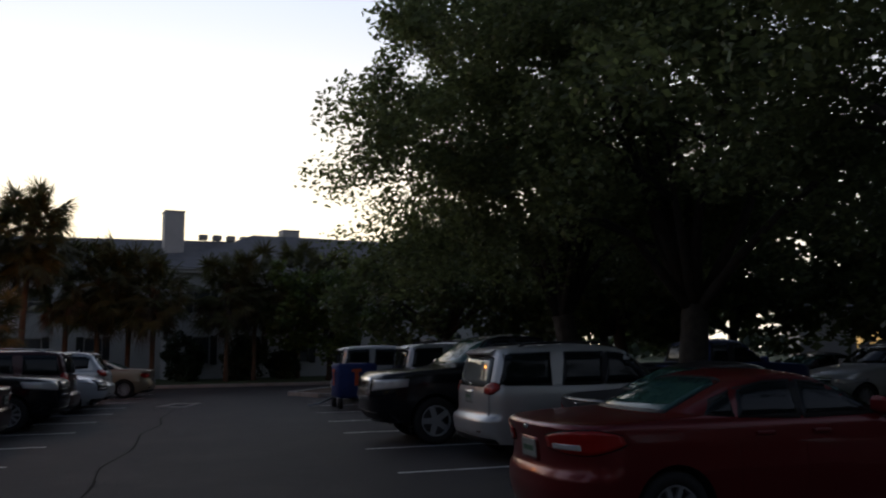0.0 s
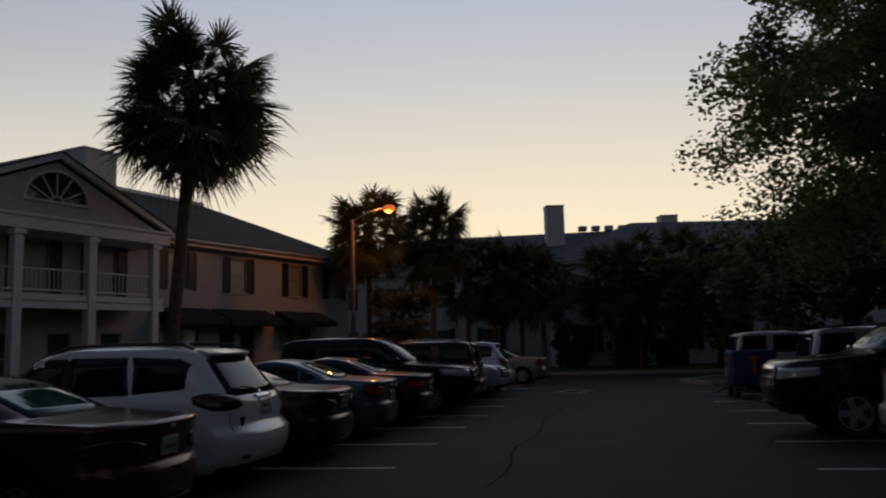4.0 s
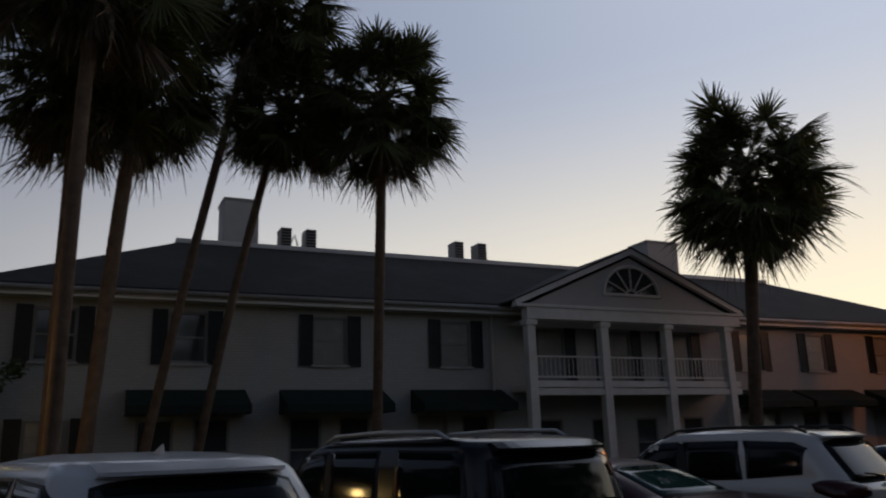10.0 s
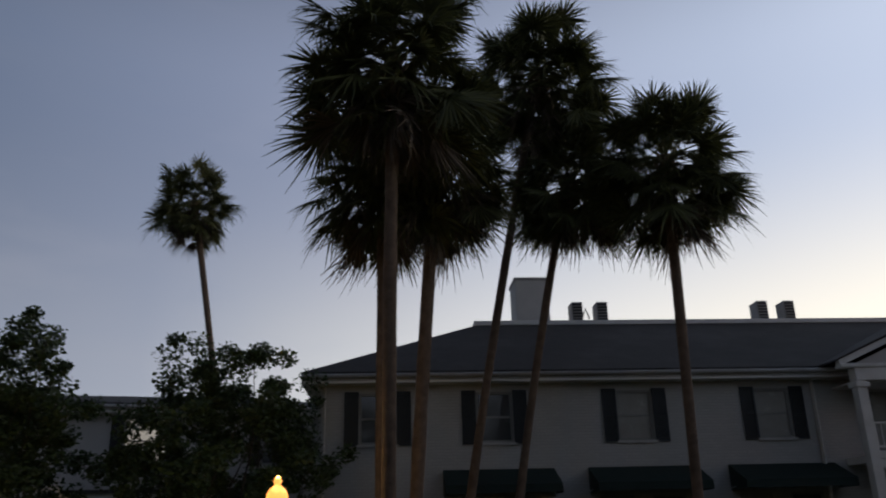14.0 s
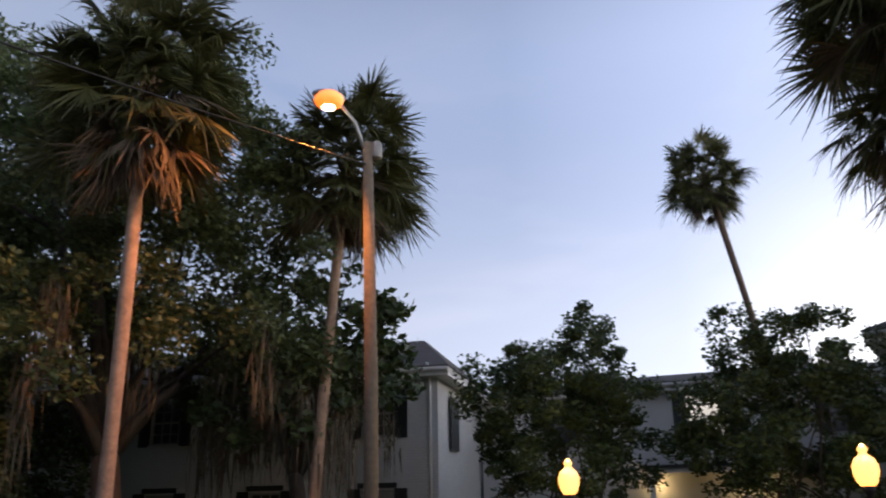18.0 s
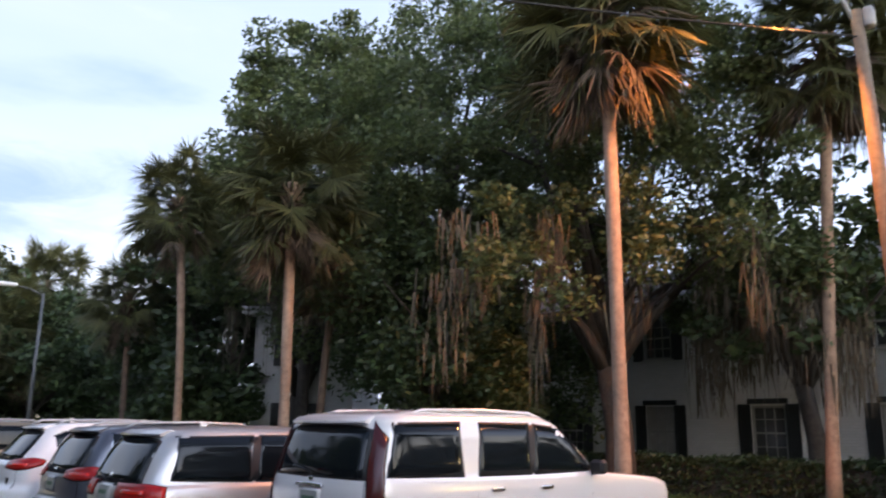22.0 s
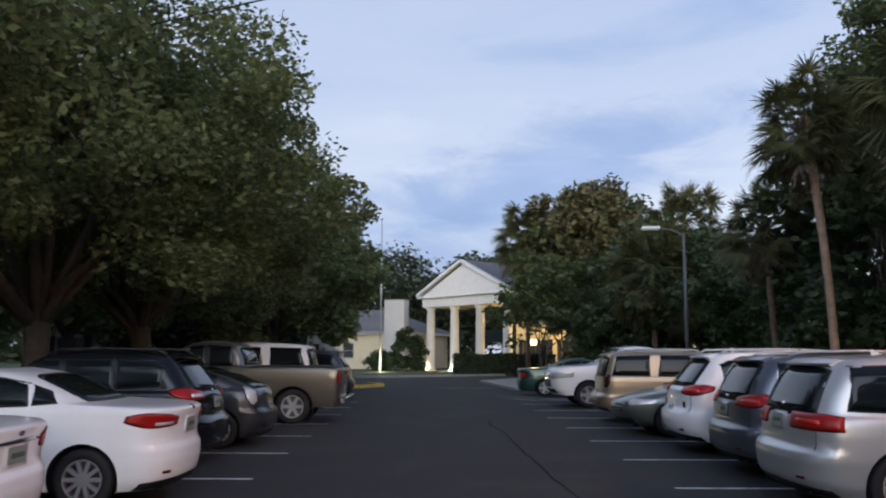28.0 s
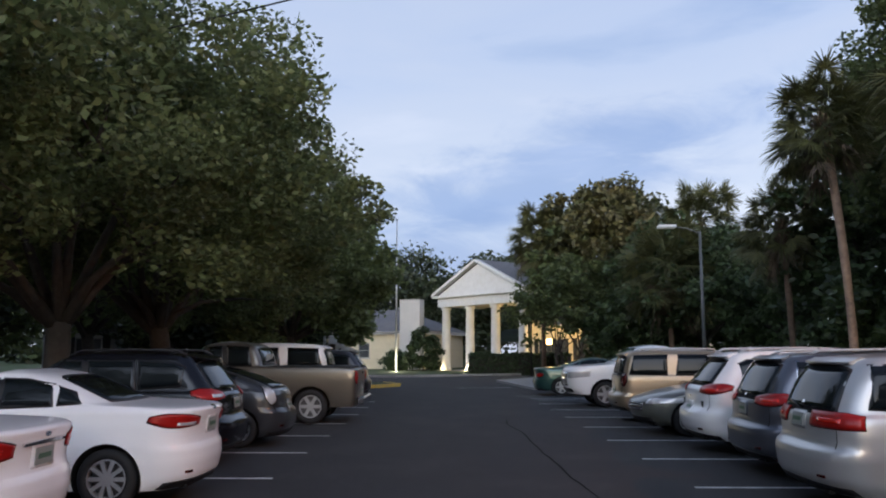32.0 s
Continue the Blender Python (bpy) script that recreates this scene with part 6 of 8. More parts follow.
for s in (-1, 1):
    bm = bmesh.new()
    p0, p1 = Vector((GX + s * (HW + 0.12), PO - 0.12, GZ - 0.06)), Vector((GX, PO - 0.12, ZP - 0.04))
    q = [p0, p1, p1 + Vector((0, 0, 0.18)), p0 + Vector((0, 0, 0.18))]
    vs = [bm.verts.new(p) for p in q] + [bm.verts.new(p + Vector((0, 0.165, 0))) for p in q]
    for f in ((0, 1, 2, 3), (7, 6, 5, 4), (0, 4, 5, 1), (1, 5, 6, 2), (2, 6, 7, 3), (3, 7, 4, 0)):
        bm.faces.new([vs[i] for i in f])
    bmesh.ops.recalc_face_normals(bm, faces=bm.faces)
    part("rake_board", bm, M["trim"], bA)
vs = [(GX - HW - 0.2, PO - 0.14, GZ + 0.11), (GX, PO - 0.14, ZP + 0.185), (GX + HW + 0.2, PO - 0.14, GZ + 0.11),
      (GX - HW - 0.2, 0.2, GZ + 0.13), (GX, 3.4, ZP + 0.19), (GX + HW + 0.2, 0.2, GZ + 0.13)]
vs += [(x, y, z - 0.05) for x, y, z in vs]
obj("gable_roof", mesh_of("gable_roof", vs, [(0, 1, 4, 3), (1, 2, 5, 4), (6, 9, 10, 7), (7, 10, 11, 8), (0, 6, 7, 1), (1, 7, 8, 2), (3, 4, 10, 9), (4, 5, 11, 10), (0, 3, 9, 6), (2, 8, 11, 5)]), M["shingle"], bA)

# ---------------------------------------------------------------- the far building at the west end
wb = [(xc, a, b, 0.95, "glass", True, 1) for xc in (1.8, 4.6, 7.4, 10.2, 13.0, 17, 21) for a, b in ((0.9, 2.4), (3.7, 5.0))]
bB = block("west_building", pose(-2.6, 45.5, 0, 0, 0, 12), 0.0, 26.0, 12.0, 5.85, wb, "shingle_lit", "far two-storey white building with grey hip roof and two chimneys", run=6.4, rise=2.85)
chimney(bB, 0.38, 1.5, 4.6, 5.8, 6.5, 10.0)
chimney(bB, 8.1, 9.2, 6.5, 7.6, 7.5, 9.5)
for k in range(6):
    box("roof_vent", (2.6 + 0.85 * k, 3.1 + 0.85 * k, 5.7, 6.2, 8.5, 8.82), M["unit"], bB, bevel=0.03)
bB2 = block("west_wing", pose(-17.5, 47.0, 0, 0, 0, 2), 0.0, 26.5, 11.0, 5.75, [(xc, a, b, 0.95, "glass", True, 1) for xc in (2, 5, 8, 11) for a, b in ((0.9, 2.4), (3.7, 5.0))], "shingle_lit", "white wing of the far building with grey roof", run=5.4, rise=2.5)

# ---------------------------------------------------------------- the recessed link and the white block behind the moss-hung trees
wc = [(7.3, 3.7, 5.1, 1.25, "lit_soft", True, 1), (3.0, 3.7, 5.0, 0.95, "glass", True, 1), (11.2, 3.7, 5.0, 0.95, "glass", True, 1)]
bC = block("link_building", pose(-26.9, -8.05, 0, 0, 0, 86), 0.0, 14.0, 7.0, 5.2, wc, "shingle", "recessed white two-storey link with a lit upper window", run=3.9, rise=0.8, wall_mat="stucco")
box("lit_porch_beam", (5.5, 10.8, -0.9, -0.7, 2.72, 2.86), M["trim"], bC)
for x in (5.6, 8.2, 10.7):
    box("porch_post", (x - 0.08, x + 0.08, -0.88, -0.72, 0, 2.72), M["trim"], bC)
box("porch_roof", (5.3, 11.0, -1.0, -0.01, 2.86, 2.95), M["shingle"], bC)
lamp("porch_lamp_light", (-26.0, 0.2, 2.4), 5, (1, 0.7, 0.3), 0.1)
lamp("porch_lamp_light", (-26.2, -2.4, 2.4), 4, (1, 0.7, 0.3), 0.1)

wd = [(xc, a, b, 0.95, "blind" if (i + j) % 2 else "glass", True, 2) for i, xc in enumerate((2.6, 5.9, 9.2, 12.5, 15.8, 19.1)) for j, (a, b) in enumerate(((0.85, 2.3), (3.7, 5.0)))]
bD = block("south_building", pose(-19.6, -28.45, 0, 0, 0, 94.5), 0.0, 20.8, 9.0, 5.25, wd, "shingle_brown", "two-storey white painted brick building half hidden by mossy trees", run=4.6, rise=1.7, wall_mat="brick_lifted", run_x=1.9)
for xc, a, b, w, *_ in wd:
    box("window_header", (xc - 0.56, xc + 0.56, -0.07, -0.004, b + 0.05, b + 0.19), M["shutter"], bD, bevel=0.01)
box("arched_recess", (20.86, 20.9, 1.2, 2.2, 3.4, 4.9), M["shutter"], bD)
tube("downpipe", [(20.6, -0.35, 5.6), (20.6, -0.07, 5.3), (20.6, -0.07, 0.15)], 0.045, M["trim"], bD, seg=6)

we = [(1.5, 3.6, 4.9, 0.9, "glass", True, 1), (1.5, 0.9, 2.3, 0.9, "glass", True, 1)]
bE = block("gabled_wing", pose(-12.4, -26.4, 0, 0, 0, 140), 0.0, 3.4, 9.0, 5.3, we, "shingle", "white wing with a dark shuttered window behind the palms", run=1.9, rise=1.5, wall_mat="brick_lifted")

# ---------------------------------------------------------------- the lit entrance with tall columns
F_ = pose(6.3, -62.8, 0, 0, 0, 133.8)
wf = [(xc, a, b, 0.9, "glass", True, 1) for xc in (7.2, 8.9, 11.0) for a, b in ((0.9, 2.4), (3.4, 4.7))]
bF = block("entrance_building", F_ @ pose(0, 4.2, 0), 5.9, 13.6, 12.0, 5.2, wf, "shingle_lit", "cream building with a tall white columned portico lit from below", run=5.0, rise=2.6, wall_mat="yellow_wall")
for x in (0.75, 3.55, 6.35, 9.15):
    c = lathe("portico_column", [(0.42, 0.0), (0.42, 0.18), (0.33, 0.22), (0.33, 1.5), (0.30, 4.55), (0.38, 4.62), (0.42, 4.78)], M["trim"], bF, seg=16)
    c.matrix_basis = pose(x, -3.85, 0.1)
box("portico_floor", (0, 9.9, -4.4, 0.0, 0.0, 0.12), M["concrete"], bF)
box("portico_entablature", (0.25, 9.65, -4.3, -3.4, 4.88, 5.55), M["trim"], bF, bevel=0.02)
box("portico_entablature", (0.25, 0.9, -3.4, 0.0, 4.88, 5.55), M["trim"], bF, bevel=0.02)
box("portico_entablature", (9.0, 9.65, -3.4, 0.0, 4.88, 5.55), M["trim"], bF, bevel=0.02)
box("portico_ceiling", (0.9, 9.0, -3.4, 0.0, 4.95, 5.0), M["yellow_wall"], bF)
box("portico_cornice", (-0.1, 10.0, -4.6, 0.1, 5.55, 5.7), M["trim"], bF, bevel=0.02)
vs = [(0.2, -4.3, 5.7), (9.7, -4.3, 5.7), (4.95, -4.3, 7.85), (0.2, -4.15, 5.7), (9.7, -4.15, 5.7), (4.95, -4.15, 7.85)]
obj("pediment", mesh_of("pediment", vs, [(0, 1, 2), (5, 4, 3), (0, 2, 5, 3), (1, 4, 5, 2), (0, 3, 4, 1)]), M["trim"], bF)
for s in (-1, 1):
    bm = bmesh.new()
    p0, p1 = Vector((4.95 + s * 5.1, -4.62, 5.68)), Vector((4.95, -4.62, 8.0))
    q = [p0, p1, p1 + Vector((0, 0, 0.2)), p0 + Vector((0, 0, 0.2))]
    vv = [bm.verts.new(p) for p in q] + [bm.verts.new(p + Vector((0, 0.4, 0))) for p in q]
    for f in ((0, 1, 2, 3), (7, 6, 5, 4), (0, 4, 5, 1), (1, 5, 6, 2), (2, 6, 7, 3), (3, 7, 4, 0)):
        bm.faces.new([vv[i] for i in f])
    bmesh.ops.recalc_face_normals(bm, faces=bm.faces)
    part("pediment_rake", bm, M["trim"], bF)
vs = [(-0.15, -4.5, 5.84), (4.95, -4.5, 8.18), (10.05, -4.5, 5.84), (-0.15, 5.0, 5.84), (4.95, 6.0, 8.18), (10.05, 5.0, 5.84)]
vs += [(x, y, z - 0.06) for x, y, z in vs]
obj("portico_roof", mesh_of("portico_roof", vs, [(0, 1, 4, 3), (1, 2, 5, 4), (6, 9, 10, 7), (7, 10, 11, 8), (0, 6, 7, 1), (1, 7, 8, 2), (3, 4, 10, 9), (4, 5, 11, 10), (0, 3, 9, 6), (2, 8, 11, 5)]), M["shingle_lit"], bF)
for x in (0.75, 3.55):
    p = F_ @ Vector((x, -0.35, 0.35))
    lamp("portico_uplight", p, 12, (1, 0.78, 0.42), 0.08)
for x, y in ((6.6, 2.4), (9.4, 2.6)):
    lamp("portico_lamp_light", F_ @ Vector((x, y, 3.6)), 15, (1, 0.68, 0.26), 0.15)
# green canopy over the walk behind the columns
canopy = thing("walk_canopy", F_ @ pose(0, 5.6, 0), "dark green barrel canopy on posts behind the columns", "canopy")
vs, fs, n = [], [], 10
for k in range(n + 1):
    a = math.pi * k / n
    for x in (0.6, 5.4):
        vs += [(x, 1.3 * math.cos(a) + 1.3, 2.3 + 1.0 * math.sin(a)), (x, 1.24 * math.cos(a) + 1.3, 2.3 + 0.95 * math.sin(a))]
for k in range(n):
    a, b = 4 * k, 4 * k + 4
    fs += [(a, a + 2, b + 2, b), (a + 1, b + 1, b + 3, a + 3), (a, b, b + 1, a + 1), (a + 2, a + 3, b + 3, b + 2)]
obj("canvas", mesh_of("canvas", vs, fs), M["awning"], canopy)
for x in (0.7, 3.0, 5.3):
    for y in (0.04, 2.56):
        tube("canopy_post", [(x, y, 0), (x, y, 2.35)], 0.04, M["black"], canopy, seg=6)
# the pale yellow house with a white chimney
bY = block("yellow_house", pose(18.0, -68.0, 0, 0, 0, 165), 0.0, 11.0, 9.0, 2.9, [(1.5, 1.0, 2.2, 1.0, "glass", False, 1), (5.5, 1.0, 2.2, 1.0, "glass", False, 1)], "shingle_lit", "low pale yellow house with grey roof and white chimney", run=4.5, rise=1.9, wall_mat="yellow_wall")
chimney(bY, 9.2, 10.9, -1.2, -0.2, 0.0, 5.6)
# a pale house beyond the oaks
bH = block("white_house", pose(22.5, -37.5, 0, 0, 0, 205), 0.0, 6.0, 6.0, 2.7, [(2, 0.9, 2.2, 1.2, "glass", True, 1), (4.4, 0.9, 2.2, 1.2, "glass", True, 1)], "shingle_lit", "low white house glimpsed beneath the trees", run=2.9, rise=1.2, wall_mat="stucco")
bR = block("north_house", pose(27.0, 33.0, 0, 0, 0, -35), 0.0, 14.0, 9.0, 2.9, [(3, 0.9, 2.2, 1.2, "lit", False, 1), (8, 0.9, 2.2, 1.2, "glass", False, 1)], "shingle_lit", "low house with a grey roof beyond the car park", run=4.5, rise=2.0, wall_mat="stucco")

# ---------------------------------------------------------------- parked cars
P = paint
WHITE, SILVER = P("white car paint", (0.86, 0.86, 0.86), 0.0, 0.2), P("silver car paint", (0.54, 0.54, 0.53), 0.55, 0.32)
BLACKP, RED = P("black car paint", (0.006, 0.006, 0.009), 0.0, 0.16, 0.0), P("dark red car paint", (0.15, 0.009, 0.011), 0.35)
BURG, WINE = P("burgundy car paint", (0.075, 0.010, 0.012), 0.4), P("wine car paint", (0.045, 0.008, 0.010), 0.4)
TEAL, GREY = P("blue grey car paint", (0.10, 0.14, 0.17), 0.6, 0.3), P("dark grey car paint", (0.05, 0.052, 0.058), 0.5)
TAN, SLATE = P("tan car paint", (0.33, 0.27, 0.19), 0.6, 0.32), P("slate blue car paint", (0.12, 0.13, 0.155), 0.6)
SAGE, BRONZE = P("sage grey car paint", (0.17, 0.18, 0.16), 0.6), P("bronze grey car paint", (0.15, 0.135, 0.115), 0.6)
GREEN, BLUE = P("dark teal car paint", (0.025, 0.075, 0.068), 0.4), P("blue car paint", (0.02, 0.04, 0.16), 0.3)
PALE_BLUE = P("light blue truck paint", (0.20, 0.30, 0.55), 0.15)
PEARL = P("pearl white car paint", (0.80, 0.78, 0.75), 0.1, 0.2)


def in_left(y, x):
    """Nose to the lawn, tail to the aisle, on the building's side."""
    if y > -5.9:
        return pose(x, y, 0, 0, 0, 180 + 1.5)
    return pose(x + (0.2 if y < -9 else 0.0) + (0.08 if y < -16 else 0.0), y, 0, 0, 0, 181.8)


def out_left(y, x, L):
    """Nose to the aisle on the building's side."""
    a = radians(1.5 if y > -5.9 else 5.0)
    L = L / SITE
    x += 0.25 if y < -9 else 0.0
    return pose(x - L * math.cos(a), y - L * math.sin(a), 0, 0, 0, math.degrees(a))


def in_right(y, x):
    return pose(x, y, 0, 0, 0, 1.5 if y > -5 else 5.0)


def out_right(y, x, L):
    a = radians(1.5 if y > -5 else 5.0)
    L = L / SITE
    return pose(x + L * math.cos(a), y + L * math.sin(a), 0, 0, 0, 180 + math.degrees(a))


CH = dict(chrome=True)
# building side, towards the sunset
car("white_suv", in_left(1.6, -3.75), 4.75, 1.88, 1.70, "suv", WHITE, "white sport utility car parked nose to the lawn", dict(tail=(0.85, 1.22, 0.72, 0.18)), plate_z=0.9)
car("black_suv", in_left(4.3, -3.9), 4.82, 1.93, 1.78, "boxy", BLACKP, "black sport utility car with silver roof rails", dict(square=True, tail=(1.06, 1.18, 0.74, 0.10, M["smoke_lens"])), wheel="six", wheel_r=0.38, plate_z=0.92, rails=M["rim"], body_low=M["black"])
car("burgundy_sedan", in_left(6.7, -3.5), 5.05, 1.85, 1.48, "sedan", BURG, "burgundy sedan with dim red tail lamps", dict(tail=(0.72, 0.92, 0.45, 0.22, M["dark_lens"])), plate_z=0.8)
car("white_crossover", in_left(9.15, -3.6), 5.17, 1.99, 1.77, "suv", PEARL, "pearl white crossover with wide tail lamps", dict(tail=(0.98, 1.16, 0.62, 0.42, M["dark_lens"]), chrome_strip=True), wheel_r=0.37, plate_z=0.98, rails=M["black"], rear_glass=M["car_glass"])
car("wine_sedan", in_left(11.4, -3.45), 4.9, 1.85, 1.46, "sedan", WINE, "dark wine red sedan with chrome boot strip", dict(tail=(0.70, 0.92, 0.40, 0.2, M["dark_lens"]), chrome_strip=True), plate_z=0.82)
car("blue_grey_sedan", in_left(14.05, -3.45), 4.8, 1.82, 1.47, "sedan", TEAL, "blue-grey sedan with wrap-round tail lamps", dict(tail=(0.78, 0.95, 0.5, 0.2)), plate_z=0.75, fine=False)
car("dark_red_sedan", in_left(16.3, -3.25), 4.86, 1.83, 1.46, "sedan", WINE, "dark red sedan catching orange lamplight", dict(tail=(0.74, 0.93, 0.45, 0.22)), plate_z=0.8, fine=False)
car("black_suv", out_left(18.9, -2.7, 5.25), 5.25, 2.0, 1.92, "boxy", BLACKP, "black full-size utility car parked nose out", dict(head=(0.88, 1.08, 0.52, 0.16), tail=(1.0, 1.3, 0.75, 0.1), grille=(0.72, 1.08)), wheel_r=0.39, fine=False)
car("dark_red_suv", in_left(21.3, -2.9), 4.65, 1.85, 1.78, "boxy", WINE, "dark red utility car with roof rails", dict(tail=(0.9, 1.2, 0.78, 0.15)), rails=M["rim"], plate_z=0.95, wheel_r=0.36, fine=False)
car("white_suv", out_left(23.8, -2.6, 4.7), 4.7, 1.88, 1.70, "suv", P("pale blue car paint", (0.5, 0.53, 0.58), 0.2), "pale utility car parked nose out", dict(head=(0.82, 0.98, 0.55, 0.25), tail=(0.9, 1.1, 0.7, 0.2), grille=(0.62, 0.92)), rails=M["black"], fine=False)
car("silver_suv", in_left(26.2, -2.7), 4.7, 1.88, 1.74, "suv", SILVER, "silver utility car at the far end of the row", dict(tail=(0.95, 1.15, 0.7, 0.2)), plate_z=0.92, fine=False)
car("tan_sedan", pose(-1.95, 30.9, 0, 0, 0, 176), 4.8, 1.8, 1.43, "sedan", TAN, "tan sedan at the far end of the row", dict(tail=(0.74, 0.9, 0.6, 0.2)), plate_z=0.6, fine=False)
# building side, towards the entrance
car("blue_pickup", in_left(-2.3, -3.6), 5.3, 1.82, 1.70, "pickup", PALE_BLUE, "light blue compact pickup truck with a red high brake light", dict(tail=(0.8, 1.05, 0.86, 0.1), high_lamp=True, bed_cover=PALE_BLUE, bumper=M["chrome"]), wheel="five", wheel_r=0.34, plate_z=0.7)
car("white_suv", in_left(-7.9, -3.95), 5.18, 2.04, 1.89, "boxy", PEARL, "large pearl white utility car with tall tail lamps and chrome trim", dict(tail=(0.84, 1.74, 0.84, 0.13, M["dark_lens"]), rail_up=0.0, chrome=True, chrome_strip=True, moulding=True, step=True, mirror=M["black"]), wheel="six", wheel_r=0.40, plate_z=1.0, rails=PEARL)
car("silver_minivan", in_left(-10.1, -3.0), 5.1, 1.96, 1.69, "van", SILVER, "silver minivan with large red tail lamps", dict(square=True, tail=(0.90, 1.06, 0.36, 0.24, M["red_lens"])), wheel="multi", wheel_r=0.34, plate_z=0.95, body_low=SILVER)
car("slate_minivan", in_left(-12.4, -3.05), 5.17, 2.02, 1.70, "van", SLATE, "slate grey minivan with chrome window line", dict(surround=M["chrome"], tail=(0.96, 1.12, 0.45, 0.34)), wheel_r=0.35, plate_z=0.9, rails=M["rim"], body_low=SLATE)
car("white_crossover", in_left(-14.85, -2.85), 5.1, 1.98, 1.73, "suv", WHITE, "white crossover with red tail lamps and roof rails", dict(tail=(0.98, 1.14, 0.5, 0.35)), wheel_r=0.37, plate_z=0.75, rails=M["rim"])
car("sage_sedan", out_left(-17.5, -2.4, 4.8), 4.8, 1.82, 1.44, "sedan", SAGE, "sage grey sedan parked nose out", dict(head=(0.62, 0.76, 0.5, 0.25), tail=(0.72, 0.9, 0.6, 0.2), grille=(0.5, 0.66)), wheel="five", fine=False)
car("tan_suv", in_left(-20.4, -2.35), 4.9, 1.9, 1.74, "boxy", TAN, "tan utility car with dark tail lamps and roof rails", dict(tail=(0.85, 1.15, 0.8, 0.12, M["dark_lens"])), wheel_r=0.36, plate_z=0.75, rails=M["rim"], fine=False)
car("white_pickup", out_left(-25.4, -1.5, 5.8), 5.8, 2.03, 1.88, "pickup", WHITE, "white pickup truck parked nose out", dict(head=(0.85, 1.08, 0.5, 0.18), tail=(0.85, 1.2, 0.9, 0.1), grille=(0.62, 1.05), grille_mat=M["chrome"]), wheel="five", wheel_r=0.39, fine=False)
car("teal_sedan", in_left(-31.0, -0.75), 5.1, 1.9, 1.44, "sedan", GREEN, "dark teal older sedan beyond the pickup", dict(tail=(0.7, 0.85, 0.55, 0.15)), wheel="five", fine=False)
# oak side, towards the sunset
car("red_sedan", in_right(6.5, 2.95), 4.84, 1.83, 1.455, "sedan", RED, "dark red sedan with bright red wrap-round tail lamps", dict(tail=(0.80, 0.99, 0.42, 0.36, M["red_lens"], 0.35), lid=0.66), wheel="multi", wheel_r=0.33, plate_z=0.80, body_low=RED)
car("grey_hatchback", in_right(8.95, 4.5), 4.5, 1.78, 1.47, "sedan", GREY, "dark grey small sedan with green glass toned for sky reflection", dict(tail=(0.80, 0.95, 0.6, 0.2)), plate_z=0.78)
car("silver_suv", in_right(11.4, 3.85), 4.45, 1.81, 1.74, "boxy", SILVER, "silver compact utility car with bright rear window", dict(tail=(1.0, 1.16, 0.70, 0.12)), plate_z=0.95, wheel="five", rails=M["black"], rear_glass=P("bright rear glass", (0.25, 0.26, 0.24), 0.2, 0.06))
car("black_pickup", out_right(14.1, 2.8, 5.9), 5.9, 2.02, 1.95, "pickup", BLACKP, "black pickup truck nose out with chrome grille and bumper", dict(head=(0.95, 1.16, 0.5, 0.14), tail=(0.9, 1.2, 0.9, 0.1), grille=(0.78, 1.18), grille_mat=M["chrome"], bumper=M["chrome"]), wheel="five", wheel_r=0.41, fine=False)
car("white_suv", in_right(19.4, 4.4), 4.5, 1.85, 1.85, "boxy", P("pale grey car paint", (0.4, 0.41, 0.42), 0.3), "pale boxy utility car with roof rack", dict(tail=(0.8, 1.1, 0.85, 0.08)), rails=M["black"], bars=True, wheel_r=0.37, fine=False)
car("blue_pickup", in_right(16.8, 8.8), 5.4, 1.95, 1.85, "pickup", BLUE, "blue pickup truck beyond the black one", dict(tail=(0.9, 1.15, 0.9, 0.1)), wheel_r=0.38, fine=False)
car("dark_offroader", in_right(25.2, 3.7), 4.2, 1.85, 1.83, "boxy", P("off white car paint", (0.45, 0.46, 0.47), 0.1), "pale off-roader with black top at the row's end", dict(tail=(0.85, 1.05, 0.85, 0.06)), wheel_r=0.4, fine=False)
# oak side, towards the entrance
car("white_sedan", in_right(-7.55, 3.88), 4.86, 1.83, 1.47, "sedan", WHITE, "white sedan with chrome boot strip and red lamps", dict(tail=(0.80, 0.98, 0.52, 0.30), chrome_strip=1.5), wheel="multi", plate_z=0.80, rear_glass=M["car_glass"], body_low=WHITE)
car("white_sedan", in_right(-9.95, 3.4), 4.63, 1.76, 1.49, "sedan", WHITE, "white sedan with slanted red tail lamps and alloy hubcaps", dict(tail=(0.86, 1.0, 0.50, 0.34, M["red_lens"], 0.3)), wheel="multi", wheel_r=0.325, plate_z=0.86, rear_glass=M["car_glass"], body_low=WHITE)
car("black_suv", in_right(-12.6, 4.0), 4.68, 1.89, 1.70, "suv", BLACKP, "glossy black utility car with red and clear tail lamps", dict(tail=(0.98, 1.14, 0.55, 0.30, M["red_lens"], 0.4)), plate_z=0.92, rails=M["black"], body_low=BLACKP)
car("grey_hatchback", in_right(-15.05, 3.95), 4.48, 1.75, 1.49, "hatch", GREY, "dark grey hatchback with clear tail lamps", dict(tail=(0.75, 1.05, 0.78, 0.10, M["clear_lens"])), plate_z=0.72)
car("bronze_pickup", in_right(-19.7, 3.65), 5.9, 2.03, 1.93, "pickup", BRONZE, "bronze grey pickup truck with tall red tail lamps", dict(tail=(0.92, 1.22, 0.84, 0.10), bumper=M["chrome"]), wheel="six", wheel_r=0.40, plate_z=0.75, fine=False)
